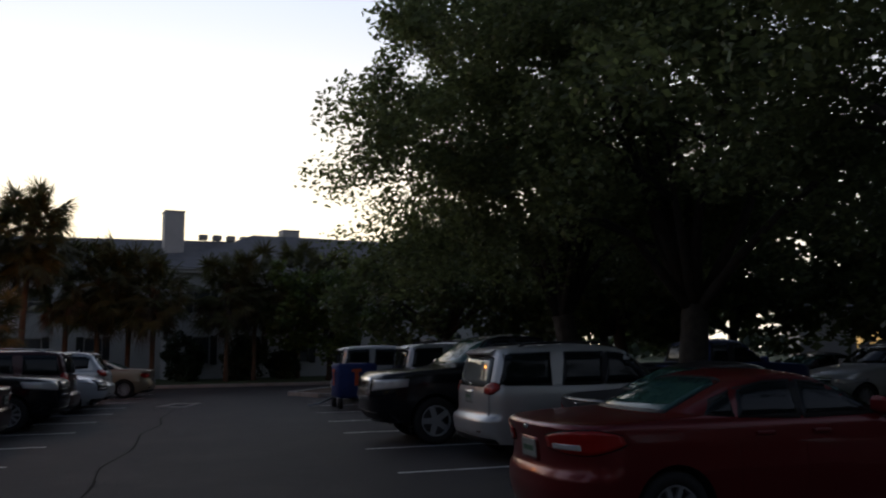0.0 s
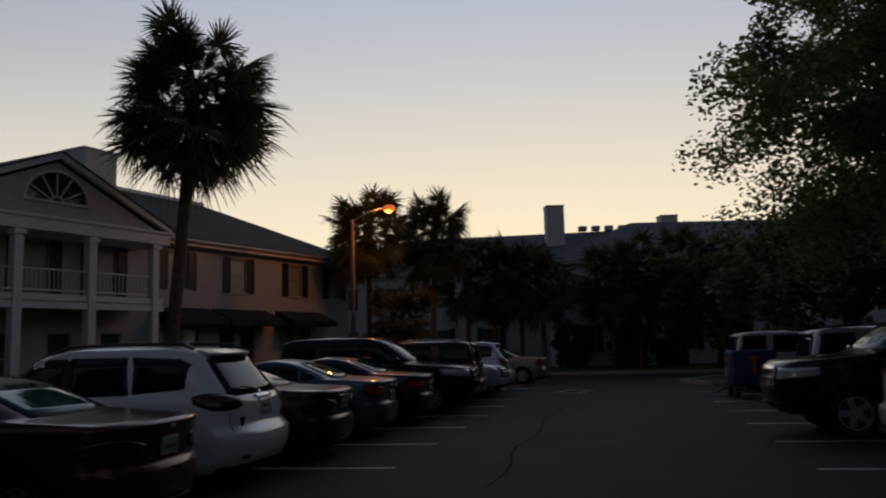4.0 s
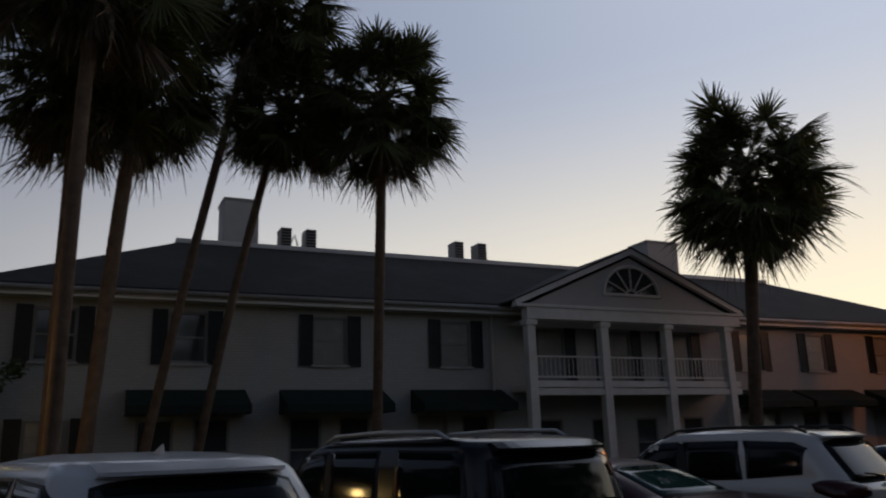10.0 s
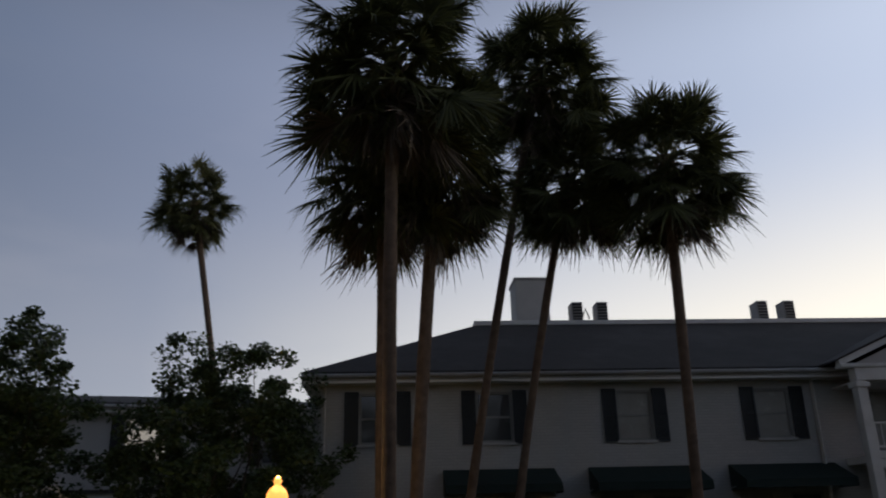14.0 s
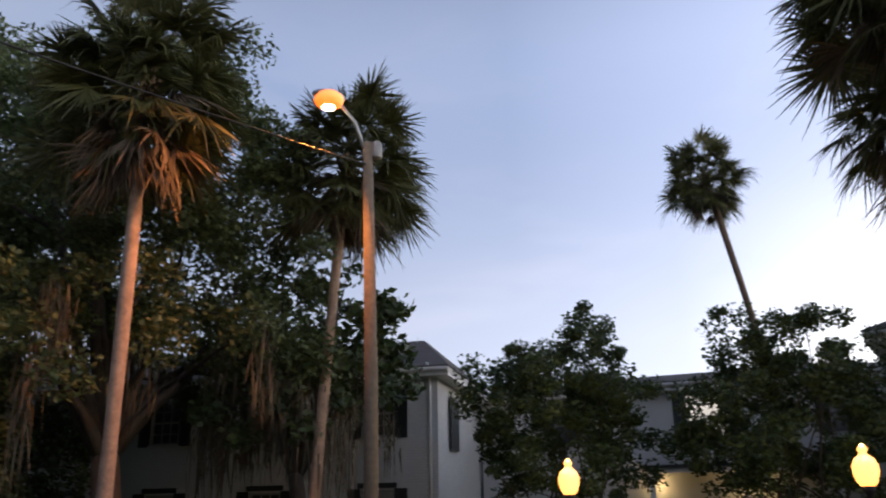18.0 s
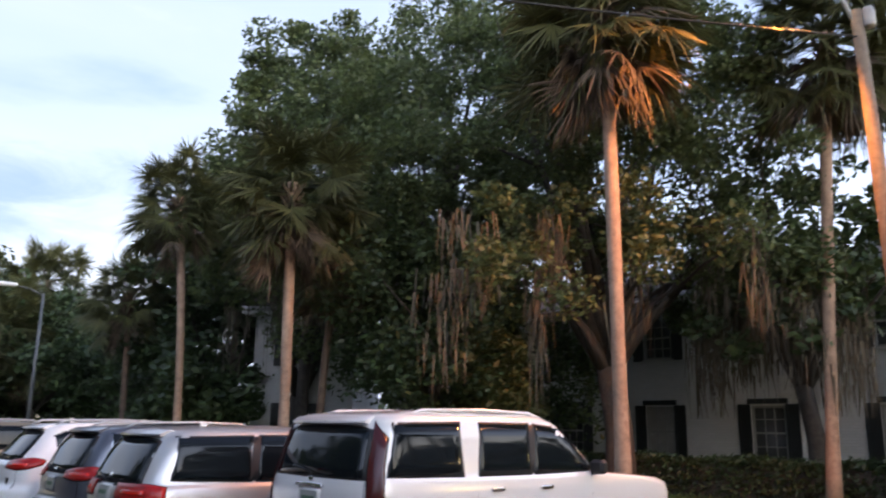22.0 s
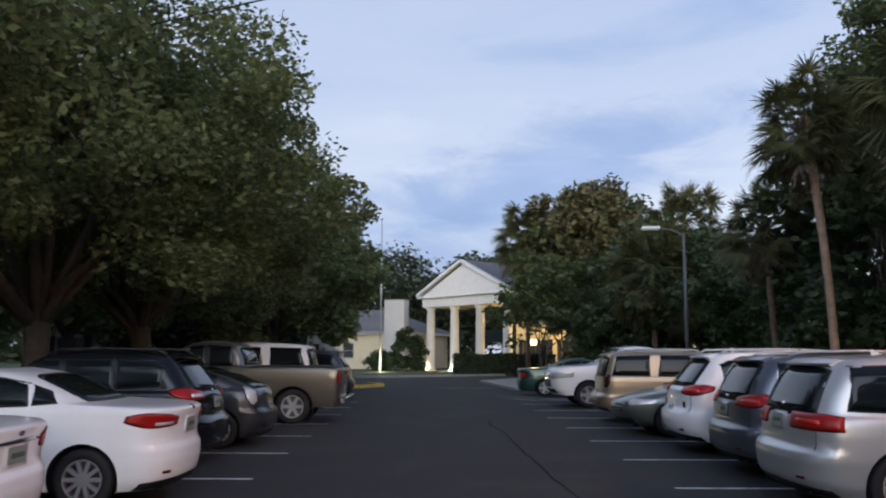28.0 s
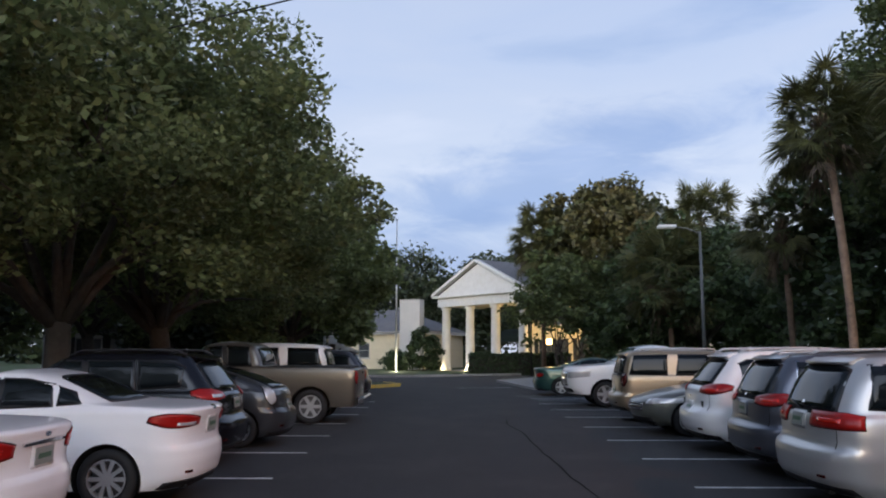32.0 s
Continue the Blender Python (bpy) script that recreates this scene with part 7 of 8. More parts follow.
car("white_suv", in_right(-22.8, 4.9), 5.2, 2.0, 1.93, "boxy", WHITE, "large white utility car beyond the pickup", dict(tail=(0.9, 1.25, 0.85, 0.1)), wheel_r=0.39, fine=False)
car("dark_suv", in_right(-27.6, 4.9), 4.7, 1.85, 1.75, "suv", GREY, "dark utility car near the island", dict(tail=(0.9, 1.12, 0.75, 0.15)), fine=False)
car("white_hatchback", in_right(-25.2, 4.9), 4.1, 1.75, 1.5, "hatch", WHITE, "white hatchback between two utility cars", dict(tail=(0.8, 1.0, 0.75, 0.1)), fine=False)
# the row beyond the oaks
for i, (y, x, shp, pm, nm, lb, LL, hh) in enumerate((
        (17.0, 14.2, "suv", SILVER, "silver_suv", "silver utility car beyond the oaks", 4.7, 1.72), (14.2, 14.4, "sedan", WHITE, "white_sedan", "white sedan beyond the oaks", 4.7, 1.45),
        (11.2, 14.0, "suv", GREY, "grey_suv", "dark grey utility car beyond the oaks", 4.7, 1.74), (8.4, 14.2, "boxy", BLACKP, "black_suv", "black utility car beyond the oaks", 4.9, 1.85),
        (20.0, 14.6, "sedan", GREY, "grey_sedan", "grey sedan beyond the oaks", 4.7, 1.45), (-14.5, 15.8, "sedan", GREY, "dark_sedan", "dark sedan beyond the oaks", 4.7, 1.45),
        (-11.5, 15.6, "suv", BLACKP, "black_suv", "black utility car beyond the oaks", 4.7, 1.72))):
    car(nm, pose(x + LL, y, 0, 0, 0, 178), LL, 1.85, hh, shp, pm, lb, dict(head=(0.66, 0.8, 0.5, 0.2), tail=(0.8, 1.0, 0.7, 0.1)), rails=M["rim"] if shp != "sedan" else None, fine=False)

# ---------------------------------------------------------------- lamps, pole, wire, flagpole
up = thing("utility_pole", pose(-12.3, -5.8, 0), "round wooden utility pole carrying an orange street lamp", "utility pole")
tube("shaft", [(0, 0, 0), (0.02, -0.04, 3.8), (0.07, -0.15, 8.0)], [0.13, 0.112, 0.088], M["pole"], up, seg=12)
# Added grey sleeve that gives the pole's top its tone beyond the lamplight.
lathe("cap_band", [(0.093, 7.7), (0.096, 7.72), (0.096, 7.95), (0.07, 8.02)], M["unit"], up, seg=12)
tube("arm", [(0.07, -0.15, 7.7), (0.25, -0.32, 8.35), (0.50, -0.58, 8.72)], 0.035, M["steel"], up, seg=6)
bm = bmesh.new()
bmesh.ops.create_uvsphere(bm, u_segments=14, v_segments=8, radius=1, matrix=Matrix.Translation((0.58, -0.69, 8.78)) @ Matrix.Rotation(-0.8, 4, "Z") @ Matrix.Diagonal((0.32, 0.17, 0.10, 1)))
head = part("lamp_head", bm, M["steel"], up, smooth=True)
bm = bmesh.new()
bmesh.ops.create_uvsphere(bm, u_segments=14, v_segments=8, radius=1, matrix=Matrix.Translation((0.58, -0.69, 8.70)) @ Matrix.Diagonal((0.27, 0.27, 0.16, 1)))
part("lens", bm, M["sodium"], head, "glowing orange lens", True)
bm = bmesh.new()
bmesh.ops.create_uvsphere(bm, u_segments=12, v_segments=8, radius=1, matrix=Matrix.Translation((0.58, -0.69, 8.58)) @ Matrix.Diagonal((0.13, 0.13, 0.07, 1)))
part("bulb", bm, M["bulb"], head, "white hot lamp bulb", True)
wire = thing("overhead_cable", pose(0, 0, 0), "thin sagging cable strung from the utility pole", "cable")
a, b = Vector((-12.25, -5.9, 7.55)), Vector((10.0, -17.0, 8.0))
tube("strand", [a.lerp(b, k / 16) - Vector((0, 0, 1.6 * (k / 16) * (1 - k / 16))) for k in range(17)], 0.016, M["cable"], wire, seg=5)


def post_lamp(x, y, seed):
    root = thing("post_lamp", pose(x, y, -0.06), "black post lamp with a glowing amber acorn globe", "lamp", "post lamps")
    lathe("post", [(0.16, 0), (0.16, 0.12), (0.09, 0.3), (0.05, 0.5), (0.045, 1.85), (0.07, 1.9), (0.10, 1.98)], M["black"], root, seg=12)
    g = lathe("globe", [(0.09, 1.98), (0.14, 2.05), (0.175, 2.18), (0.17, 2.27), (0.13, 2.36), (0.055, 2.42), (0.05, 2.45), (0.07, 2.49), (0.04, 2.54), (0.01, 2.57)], M["globe"], root, "glowing amber globe", seg=18)
    return root


post_lamp(-14.3, -3.05, 1)
post_lamp(-13.36, 1.37, 2)
sl = thing("street_lamp", pose(-7.8, -36.3, 0), "tall grey street lamp with a single arm, unlit", "street lamp")
tube("pole", [(0, 0, 0), (0, 0, 6.7)], [0.09, 0.055], M["dark_steel"], sl, seg=10)
tube("arm", [(0, 0, 6.6), (0.5, -0.1, 6.85), (1.1, -0.2, 6.95)], [0.04, 0.035, 0.03], M["dark_steel"], sl, seg=6)
bm = bmesh.new()
add_box(bm, 0.95, 1.75, -0.42, -0.05, 6.88, 7.03, 0.05)
h = part("lamp_head", bm, M["lamp_off"], sl)
wl_ = thing("street_lamp", pose(-8.9, 28.5, 0), "street lamp with a glowing orange head beside the palms", "street lamp")
tube("pole", [(0, 0, 0), (0, 0, 6.3)], [0.10, 0.07], M["pole"], wl_, seg=10)
tube("arm", [(0, 0, 6.2), (0.6, 0.2, 6.6), (1.2, 0.36, 6.75)], 0.03, M["steel"], wl_, seg=6)
bm = bmesh.new()
bmesh.ops.create_uvsphere(bm, u_segments=12, v_segments=8, radius=1, matrix=Matrix.Translation((1.33, 0.4, 6.7)) @ Matrix.Diagonal((0.24, 0.2, 0.15, 1)))
part("lens", bm, M["sodium"], wl_, "glowing orange lens", True)
fp = thing("flagpole", pose(8.8, -58.6, 0.1), "tall bare pale flagpole lit at its foot", "flagpole")
tube("pole", [(0, 0, 0), (0, 0, 11.0)], [0.08, 0.035], M["steel"], fp, seg=8)
bm = bmesh.new()
bmesh.ops.create_uvsphere(bm, u_segments=10, v_segments=6, radius=0.1, matrix=Matrix.Translation((0, 0, 11.05)))
part("finial", bm, M["chrome"], fp)
lamp("flagpole_uplight", (8.75, -58.1, 0.35), 40, (1, 0.85, 0.6), 0.06)
gate_lamp = thing("lamp_cluster", pose(-0.75, -52.5, 0), "dark post with small white and green glowing lamps", "lamp")
tube("post", [(0, 0, 0), (0, 0, 4.6)], 0.05, M["black"], gate_lamp, seg=8)
box("white_lamp", (-0.5, -0.1, -0.1, 0.1, 4.45, 4.75), M["white_glow"], gate_lamp, bevel=0.05)
box("green_lamp", (0.15, 0.6, -0.1, 0.1, 4.5, 4.72), M["green_glow"], gate_lamp, bevel=0.05)
wall_lamp = thing("wall_lamp", pose(-2.0, -57.0, 0), "warm glowing lamps by the entrance doors", "lamp")
box("warm_lamp", (-0.25, 0.15, -0.1, 0.1, 2.0, 2.4), M["warm_glow"], wall_lamp, bevel=0.06)
lamp("entrance_lamp_light", (-2.0, -56.4, 2.3), 32, (1, 0.62, 0.2), 0.1)

# ---------------------------------------------------------------- palms
PALM = "cabbage palm with shaggy fan crown and brown skirt"
palm(-12.1, 21.1, 9.35, 2.4, "tall cabbage palm with slightly bowed trunk before the porch", 11, (0.62, 0.35), 0.15, 0.27, 56, 14)
palm(-13.85, 9.5, 9.45, 1.75, "upright cabbage palm before the white building", 12, (0.12, 0.2), 0.0, 0.16)
palm(-16.6, 6.65, 9.7, 1.6, "leaning slender cabbage palm before the white building", 13, (0.85, 1.7), 0.1, 0.14)
palm(-16.55, 5.5, 12.3, 1.8, "tall leaning slender cabbage palm", 14, (1.0, 2.15), 0.0, 0.14)
palm(-14.85, 4.0, 9.2, 1.8, "upright cabbage palm in the cluster", 15, (0.06, 0.65), 0.0, 0.19, 42, 22)
palm(-12.65, 2.98, 10.1, 1.95, "tall cabbage palm lit warm on its trunk", 16, (0.04, 0.1), 0.05, 0.17, 44, 24)
palm(-15.1, 3.5, 8.9, 1.75, "shorter cabbage palm behind the cluster", 17, (0.0, 0.05), 0.0, 0.15, 38, 18)
palm(-33.0, 2.6, 15.1, 1.75, "distant lone palm with bent trunk", 18, (0.0, -2.4), 0.0, 0.19, 40, 14)
palm(-15.8, -8.7, 9.8, 1.95, "cabbage palm lit orange behind the street lamp", 19, (-0.25, 0.55), 0.0, 0.17, 56, 22, trunk="pale_lit_trunk")
palm(-11.32, -10.05, 9.8, 2.05, "tall straight cabbage palm with orange-lit trunk", 20, (0.03, -0.05), 0.0, 0.18, 44, 26, trunk="pale_lit_trunk")
palm(-8.2, -16.15, 6.75, 1.65, "cabbage palm with a long brown skirt", 21, (0.1, -0.05), 0.0, 0.16, 40, 26, trunk="pale_lit_trunk")
palm(-7.75, -20.75, 7.3, 1.35, "slender cabbage palm with bowed trunk", 22, (0.38, -0.15), -0.1, 0.14, 38, 18, trunk="pale_lit_trunk")
palm(-10.0, -18.0, 5.6, 1.3, "leaning cabbage palm half hidden behind others", 23, (-0.3, 0.1), 0.0, 0.14, 34, 18)
palm(-9.35, -29.7, 6.2, 1.6, PALM, 24, (0.2, -0.1), 0.0, 0.16, 40, 14)
palm(-7.5, -42.0, 5.9, 2.5, PALM, 25, (0, 0), 0.0, 0.2, 40, 20)
palm(-1.55, -53.1, 9.1, 2.4, PALM, 26, (0, 0), 0.0, 0.2, 40, 16)
palm(-10.0, -46.0, 8.8, 2.4, PALM, 27, (0, 0), 0.0, 0.2, 40, 16)
palm(-9.5, 32.5, 6.5, 1.9, "palm silhouetted beside the street lamp", 28, (0, 0), 0.0, 0.16, 60, 24)
palm(-7.8, 37.0, 6.9, 2.0, "palm silhouetted at the building's end", 29, (0.2, 0.05), 0.0, 0.18, 60, 24)
palm(-8.0, 31.9, 2.6, 1.6, "short bushy palm between taller ones", 30, (0, 0), 0.0, 0.2, 44, 8)
for i, (x, y, z, r) in enumerate(((-6.5, 39.4, 5.5, 1.6), (-5.2, 39.6, 5.3, 1.6), (-3.95, 40.3, 5.4, 1.6), (-2.75, 38.9, 4.9, 1.5), (0.5, 41.0, 5.2, 1.6), (1.85, 42.0, 5.4, 1.6), (4.2, 43.9, 6.0, 1.7), (6.0, 44.2, 5.6, 1.6))):
    palm(x, y, z * 0.94, r * 1.3, "cabbage palm in the dark row before the far building", 40 + i, (0.03, 0), 0.0, 0.16, 26, 14, "palms before the far building")

# ---------------------------------------------------------------- broad-leaved trees and shrubs
OAK = "spreading live oak with dense small leaves over the parked cars"
tree("oak_tree", 9.0, 19.2, 5.8, 5.9, 1.9, 12.2, OAK, "tree", 101, "oak_leaf", 330, 88000, 0.085, 0.85, 0.30, group="oaks in the median", stems=12, fork=2.4, bumpy=0.12)
tree("oak_tree", 9.5, 14.4, 5.6, 5.4, 2.0, 11.5, OAK, "tree", 2, "oak_leaf", 240, 54000, 0.085, 0.75, 0.30, group="oaks in the median", stems=12, fork=2.4, bumpy=0.18)
tree("oak_tree", 10.0, 7.0, 5.4, 5.0, 2.6, 11.0, OAK, "tree", 3, "oak_leaf", 240, 64000, 0.072, 0.75, 0.34, group="oaks in the median")
tree("oak_tree", 9.7, -17.4, 6.1, 5.9, 1.9, 9.9, OAK, "tree", 104, "oak_leaf", 430, 95000, 0.085, 0.75, 0.28, group="oaks in the median", stems=10, bumpy=0.12)
tree("oak_tree", 9.9, -22.9, 5.7, 5.4, 1.6, 9.6, OAK, "tree", 5, "oak_leaf", 260, 70000, 0.09, 0.75, 0.30, group="oaks in the median", bumpy=0.08)
tree("oak_tree", 10.2, -9.5, 5.2, 5.6, 2.8, 11.0, OAK, "tree", 6, "oak_leaf", 220, 44000, 0.09, 0.75, 0.32, group="oaks in the median")
tree("magnolia_tree", 10.2, -36.5, 4.7, 4.6, 0.5, 9.2, "dark broad-leaved tree beyond the oaks", "tree", 7, "oak_leaf", 260, 36000, 0.16, 0.7, 0.25, bumpy=0.08)
tree("magnolia_tree", 16.5, -31.0, 5.0, 5.0, 0.9, 9.0, "dark broad-leaved tree behind the oaks", "tree", 8, "oak_leaf", 200, 20000, 0.17, 0.8, 0.25)
MOSSY = "tall dark tree hung with grey-brown moss"
tree("mossy_tree", -15.2, -13.2, 4.6, 4.6, 2.6, 13.2, MOSSY, "tree", 9, "leaf", 260, 84000, 0.082, 0.72, 0.34, moss=22, fork=3.0, stems=16, bumpy=0.35)
tree("mossy_tree", -14.2, -19.0, 4.6, 4.6, 2.4, 14.6, MOSSY, "tree", 10, "leaf", 280, 84000, 0.082, 0.76, 0.32, moss=14, fork=3.0, stems=16, bumpy=0.2)
tree("mossy_tree", -17.6, -9.8, 2.6, 2.8, 2.8, 7.6, "smaller mossy tree before the white wall", "tree", 11, "dark_leaf", 90, 5500, 0.14, 0.55, 0.2, moss=18, fork=2.6)
tree("mossy_tree", -12.8, -23.6, 3.4, 3.4, 7.0, 15.4, "tall open-crowned tree behind the palms", "tree", 112, "leaf", 110, 26000, 0.11, 0.7, 0.2, fork=5.0, bumpy=0.2)
tree("mossy_tree", -13.6, -25.0, 4.6, 4.6, 4.4, 11.0, MOSSY, "tree", 12, "leaf", 200, 24000, 0.16, 0.75, 0.3, moss=18, fork=2.6)
tree("crape_myrtle", -18.9, -3.9, 2.3, 2.2, 1.0, 6.2, "multi-stemmed dark green crape myrtle", "tree", 13, "dark_leaf", 230, 34000, 0.062, 0.34, 0.12, trunks=4, fork=1.2, group="crape myrtles", stems=14, bumpy=0.34)
tree("crape_myrtle", -18.6, 0.95, 2.2, 2.2, 0.9, 6.0, "multi-stemmed dark green crape myrtle", "tree", 14, "dark_leaf", 230, 34000, 0.062, 0.34, 0.12, trunks=4, fork=1.2, group="crape myrtles", stems=14, bumpy=0.34)
tree("light_green_tree", 5.4, 40.0, 3.0, 2.6, 1.0, 5.6, "light green small tree beside the lawn", "tree", 15, "light_leaf", 120, 10000, 0.15, 0.55, 0.15)
tree("magnolia_tree", -5.5, -51.5, 4.0, 4.0, 2.0, 12.6, "tall bronze-leaved magnolia near the entrance", "tree", 16, "magnolia", 230, 28000, 0.20, 0.8, 0.3, low=-0.6, bumpy=0.14)
tree("dark_tree", -9.5, -44.5, 4.6, 4.4, 1.5, 8.4, "dark tree beside the street lamp", "tree", 17, "dark_leaf", 180, 18000, 0.18, 0.8, 0.25)
tree("dark_tree", -2.6, -47.5, 2.8, 2.6, 1.6, 7.2, "dark small tree in front of the entrance", "tree", 18, "leaf", 130, 11000, 0.15, 0.6, 0.14, trunks=3, fork=1.5)
tree("dark_tree", -12.5, -39.0, 4.0, 4.0, 1.0, 6.8, "dark tree behind the parked cars", "tree", 19, "dark_leaf", 150, 13000, 0.16, 0.7, 0.2)
tree("dark_tree", -12.5, -30.0, 4.2, 4.2, 1.6, 8.6, "dark tree behind the palms", "tree", 20, "dark_leaf", 160, 14000, 0.17, 0.7, 0.22)
tree("dark_tree", -6.6, -45.2, 3.2, 2.8, 0.2, 5.6, "dark dense tree between the lot and the entrance building", "tree", 24, "dark_leaf", 150, 16000, 0.16, 0.65, 0.16, trunks=3, fork=1.2)
tree("dark_tree", -12.0, -48.5, 3.6, 3.4, 0.2, 6.4, "dark dense tree beside the entrance building", "tree", 25, "dark_leaf", 150, 14000, 0.18, 0.7, 0.18)
tree("dark_tree", 9.5, 33.0, 4.5, 4.5, 1.0, 7.8, "dark tree at the west end of the row", "tree", 21, "leaf", 160, 14000, 0.17, 0.75, 0.22)
tree("dark_tree", 14.5, 27.0, 5.0, 5.0, 1.4, 8.6, "dark tree beyond the oaks", "tree", 22, "leaf", 170, 15000, 0.18, 0.8, 0.24)
tree("dark_tree", -12.2, -16.4, 2.6, 2.4, 0.4, 6.6, "dark understorey tree behind the palms", "tree", 61, "dark_leaf", 140, 20000, 0.095, 0.6, 0.14)
tree("dark_tree", -10.0, -25.5, 1.6, 1.6, 0.3, 3.4, "dark understorey tree behind the palms", "tree", 62, "dark_leaf", 120, 9000, 0.15, 0.6, 0.14)
tree("dark_tree", -15.4, -17.5, 2.4, 2.6, 0.5, 5.8, "dark understorey tree before the white wall", "tree", 63, "dark_leaf", 130, 17000, 0.10, 0.6, 0.14)
for i, (x, y, r, h) in enumerate(((21, 2, 4.6, 8.5), (22, 9, 4.8, 9.0), (20.5, 14.5, 4.4, 8.6), (19.5, 27.5, 4.6, 8.4), (26, 4.5, 5.0, 9.5), (17.0, 33.5, 4.4, 7.6), (22, -6, 4.6, 8.6), (23, -16, 4.6, 8.6), (26, 13, 4.6, 8.0), (27, 22, 4.8, 8.4), (31, 9, 5.0, 8.6))):
    tree("dark_tree", x, y, r, r, 0.5, h, "dark tree at the far side of the car park", "tree", 70 + i, "leaf", 130, 10000, 0.22, 0.9, 0.2, group="trees beyond the car park")
for i, (x, y, r, h) in enumerate(((20, -24, 3.4, 6.0), (26, -30, 4.0, 7.5), (18, -41, 3.6, 7.5), (14, -47, 3.0, 6.5), (12, -84, 7.0, 12.0), (22, -84, 7.0, 11.5), (30, -70, 6.0, 10.0), (2, -78, 5.5, 10.5))):
    tree("dark_tree", x, y, r, r, 0.3, h, "dark tree beyond the oaks and the entrance", "tree", 170 + i, "far_leaf", 170, 16000, 0.26, 0.28 * r, 0.2, bumpy=0.08, group="trees beyond the entrance")
tree("dark_tree", 22.0, 20.0, 5.2, 5.2, 1.6, 8.6, "dark tree at the far side of the car park", "tree", 23, "leaf", 170, 14000, 0.20, 0.85, 0.24)
shrub("clipped_bush", -1.6, 42.8, 1.1, 1.1, 2.5, "dark clipped bush before the far building", "bush", 31, leaves=4000, size=0.10)
shrub("clipped_bush", 1.4, 43.0, 1.2, 1.2, 2.3, "dark clipped bush before the far building", "bush", 32, leaves=4000, size=0.10)
shrub("clipped_bush", 3.4, 43.6, 1.0, 1.0, 1.6, "dark clipped bush before the far building", "bush", 33, leaves=3000, size=0.10)
shrub("leafy_shrub", 7.0, -60.6, 1.4, 1.2, 3.2, "dark shrub with upright leaves by the portico", "bush", 34, leaves=4000, size=0.14)
shrub("leafy_shrub", 8.8, -61.5, 1.8, 1.4, 1.5, "low dark shrub beside the flagpole", "bush", 35, leaves=3000, size=0.12)
hedge("hedge", (3.2, -55.6), (-3.2, -53.6), 1.3, 1.3, "clipped dark hedge before the columned portico", 36, leaves=7000, size=0.09)
hedge("hedge", (-17.1, -7.6), (-15.7, -25.0), 0.9, 0.95, "clipped dark hedge along the white building", 37, leaves=34000, size=0.05)
hedge("hedge", (-18.6, 4.4), (-10.2, 33.4), 0.8, 0.9, "clipped dark hedge along the long white building", 38, leaves=16000)

# ---------------------------------------------------------------- boat on its trailer, blue cart
boat = thing("boat", pose(9.6, -43.5, 0, 0, 0, 100), "white centre-console boat with black outboard on a trailer", "boat")
secs = [(0.0, 1.05, 0.75, 1.55), (1.5, 1.15, 0.7, 1.55), (3.2, 1.1, 0.72, 1.62), (4.6, 0.75, 0.85, 1.75), (5.6, 0.12, 1.2, 1.9)]
vs, fs = [], []
for x, w, zk, zg in secs:
    vs += [(x, -w, zg), (x, -w * 0.9, zk + 0.35), (x, 0, zk), (x, w * 0.9, zk + 0.35), (x, w, zg)]
for i in range(4):
    for j in range(4):
        a = i * 5 + j
        fs.append((a, a + 1, a + 6, a + 5))
    fs.append((i * 5 + 4, i * 5, i * 5 + 5, i * 5 + 9))
fs.append((4, 3, 2, 1, 0))
obj("hull", mesh_of("hull", vs, fs), M["gel"], boat)
box("console", (2.0, 2.7, -0.4, 0.4, 1.55, 2.35), M["gel"], boat, bevel=0.08)
for s in (-0.6, 0.6):
    tube("top_leg", [(1.8, s, 1.6), (1.95, s * 0.95, 3.3)], 0.03, M["gel"], boat, seg=6)
    tube("top_leg", [(2.9, s, 1.6), (2.75, s * 0.95, 3.3)], 0.03, M["gel"], boat, seg=6)
box("t_top", (1.6, 3.1, -0.85, 0.85, 3.3, 3.36), M["gel"], boat, bevel=0.03)
for k in range(6):
    tube("rod_holder", [(1.6, -0.6 + 0.24 * k, 3.35), (1.5, -0.6 + 0.24 * k, 3.65)], 0.025, M["gel"], boat, seg=6)
bm = bmesh.new()
add_box(bm, -0.65, -0.08, -0.26, 0.26, 1.35, 2.1, 0.1)
add_box(bm, -0.5, -0.15, -0.1, 0.1, 0.45, 1.4, 0.04)
add_box(bm, -0.55, -0.02, -0.16, 0.16, 0.5, 0.56)
part("outboard", bm, M["black"], boat, "black outboard engine")
bm = bmesh.new()
for s in (-0.6, 0.6):
    add_box(bm, -0.2, 5.4, s - 0.05, s + 0.05, 0.5, 0.62)
add_box(bm, 1.2, 1.35, -1.1, 1.1, 0.42, 0.54)
add_box(bm, 5.2, 7.0, -0.05, 0.05, 0.5, 0.6)
tr = part("trailer", bm, M["metal"], boat)
for s in (-1.1, 1.1):
    obj("trailer_wheel", WHEELS[("multi", 0.33)][0], M["tyre"], boat, "", True, pose(1.3, s, 0.33))
cart = thing("blue_cart", pose(3.9, 22.4, 0, 0, 0, 5), "blue fabric covered cart with an orange red mark", "cart")
bm = bmesh.new()
add_box(bm, -0.5, 0.6, -0.45, 0.45, 0.28, 1.2, 0.06)
bmesh.ops.subdivide_edges(bm, edges=bm.edges[:], cuts=2, use_grid_fill=True)
for v in bm.verts:
    v.co += Vector((noise.noise(v.co * 3), noise.noise(v.co * 3 + Vector((5, 0, 0))), 0)) * 0.04
part("cover", bm, M["blue_cover"], cart, smooth=True)
bm = bmesh.new()
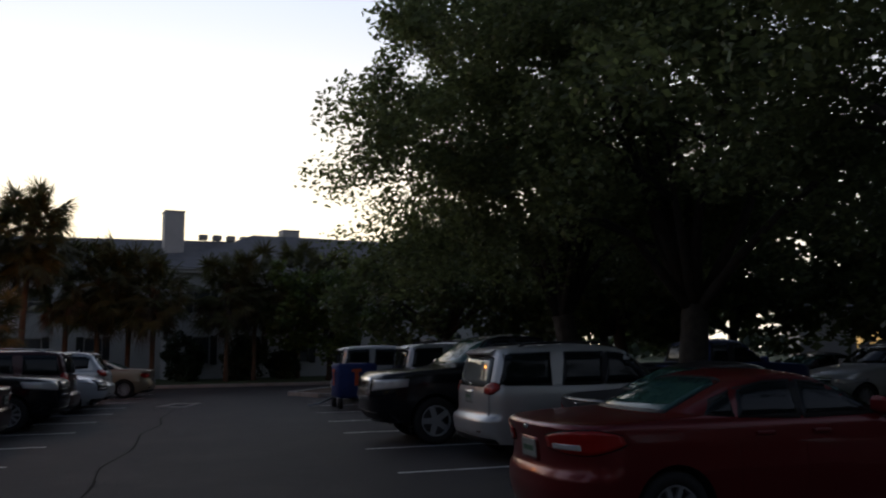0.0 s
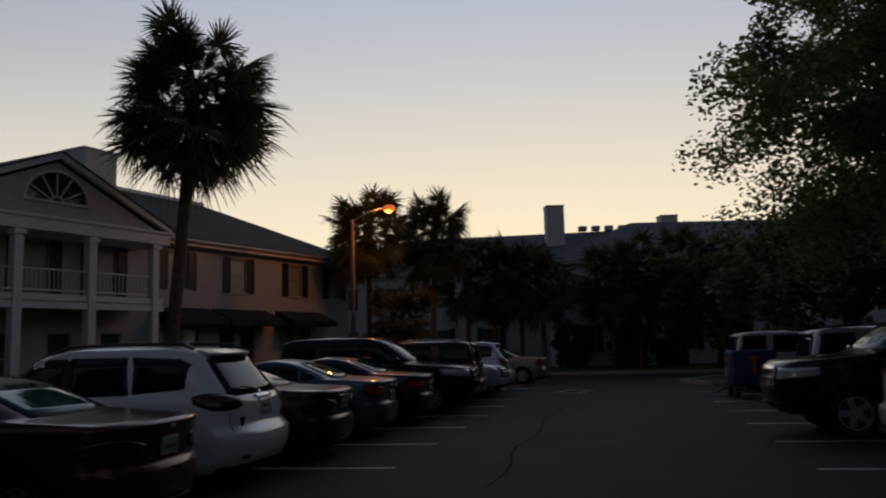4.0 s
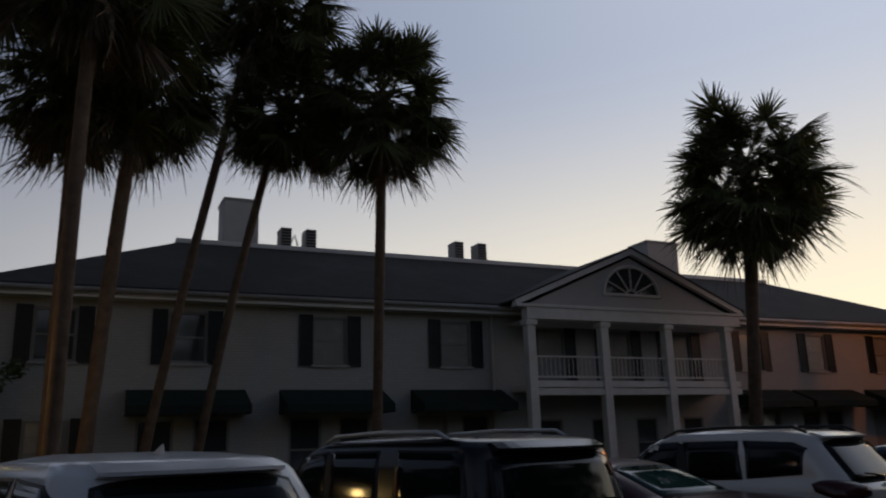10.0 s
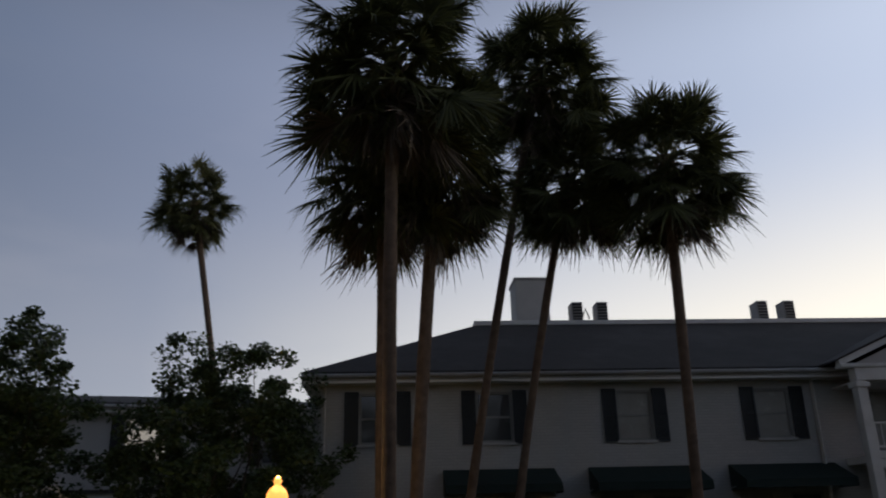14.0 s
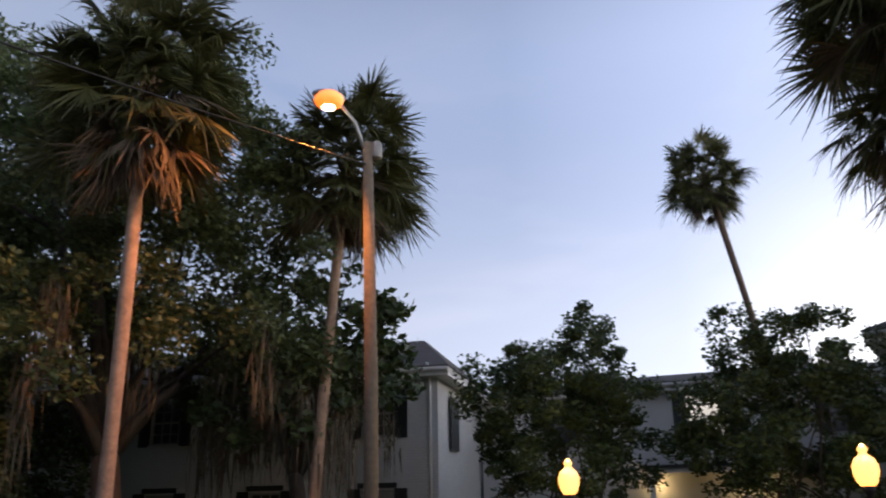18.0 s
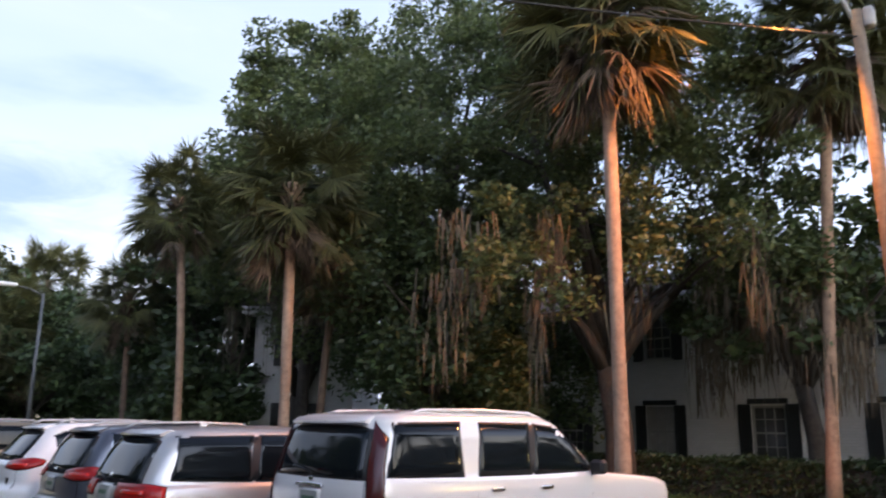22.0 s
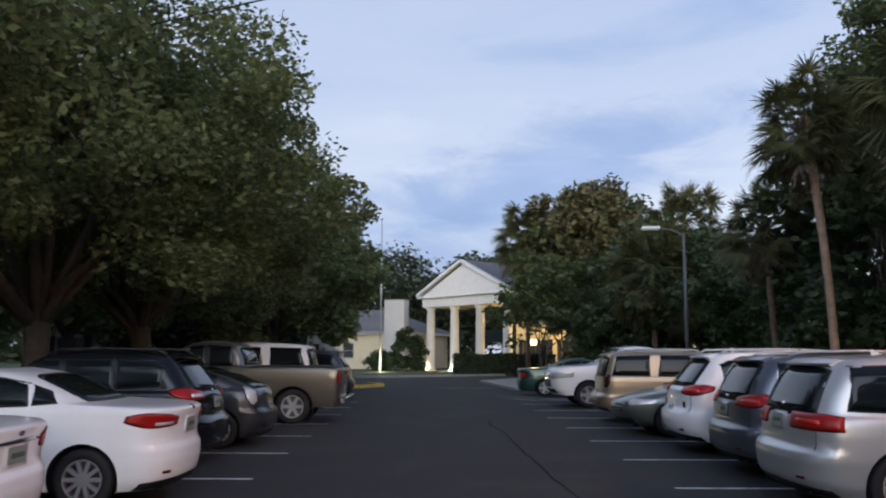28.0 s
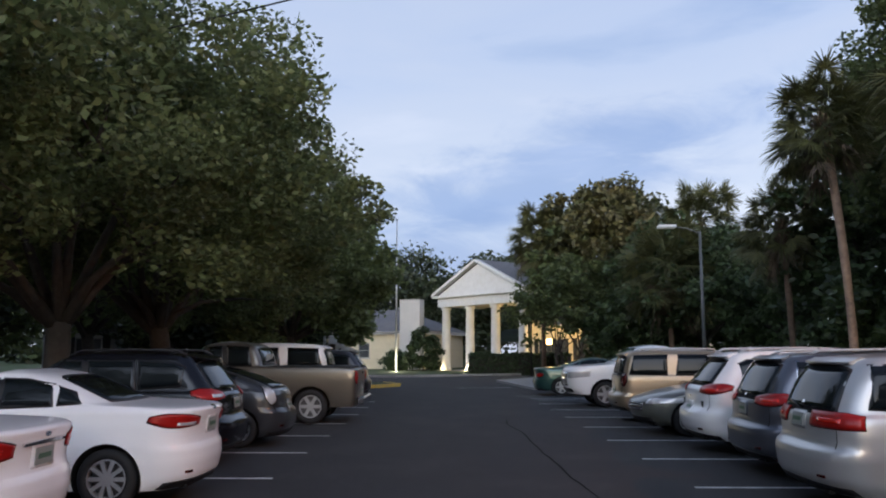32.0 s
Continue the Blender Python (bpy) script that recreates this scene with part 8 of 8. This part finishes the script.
add_box(bm, -0.13, 0.13, -0.5, -0.485, 0.98, 1.06)
add_box(bm, -0.05, 0.05, -0.5, -0.485, 0.62, 0.98)
mk = part("mark", bm, M["orange_mark"], cart, "orange red mark")
mk.matrix_basis = pose(0.0, 0, 0)
bm = bmesh.new()
add_box(bm, -0.12, 0.12, -0.515, -0.50, 0.98, 1.06, 0, Matrix.Rotation(math.radians(-90), 4, "Z") @ Matrix.Translation((0, -0.02, 0)))
add_box(bm, -0.045, 0.045, -0.515, -0.50, 0.62, 0.98, 0, Matrix.Rotation(math.radians(-90), 4, "Z") @ Matrix.Translation((0, -0.02, 0)))
part("mark", bm, M["orange_mark"], cart, "orange red mark")
for x, y in ((-0.42, -0.38), (-0.42, 0.38), (0.5, -0.38), (0.5, 0.38)):
    lathe("caster", [(0.02, 0.0), (0.07, 0.02), (0.07, 0.26), (0.03, 0.3)], M["black"], cart, seg=10).matrix_basis = pose(x, y, 0)
tube("tow_bar", [(-0.5, 0, 0.3), (-0.95, 0.1, 0.12), (-1.2, 0.12, 0.1)], 0.03, M["metal"], cart, seg=6)

# ---------------------------------------------------------------- far woods and grass
rng = np.random.default_rng(99)
cs = []
for k in range(420):
    a = 2 * math.pi * rng.random()
    d = rng.uniform(95, 150)
    hgt = rng.uniform(3, 9.5) * (1.0 if math.cos(a) < 0.9 else 0.6)
    cs.append((-d * math.sin(a), d * math.cos(a), hgt * rng.uniform(0.2, 1.0)))
cs = np.array(cs)
tagged(obj("far_woods", quads_of("far_woods", leaf_cloud(rng, cs, rng.uniform(2.5, 5.0, len(cs)), 60000, 0.8)), M["far_leaf"], None), "dark distant belt of trees round the grounds", "trees", "", "stuff")


def lawn_blades(name, n, pick, seed):
    r = np.random.default_rng(seed)
    p = pick(r, n)
    a = r.uniform(0, 2 * math.pi, n)
    h = r.uniform(0.05, 0.13, n)
    w = 0.008
    s = np.stack([np.cos(a) * w, np.sin(a) * w, np.zeros(n)], 1)
    t = np.stack([r.normal(0, 0.03, n), r.normal(0, 0.03, n), h], 1)
    tagged(obj(name, quads_of(name, np.stack([p - s, p + s, p + t + s * 0.2, p + t - s * 0.2], 1)), M["grass"], None), "short mown grass blades", "grass", "", "stuff")


lawn_blades("grass", 60000, lambda r, n: np.stack([r.uniform(-16.5, -8.3, n), r.uniform(-16, 2, n), np.full(n, 0.11)], 1), 5)
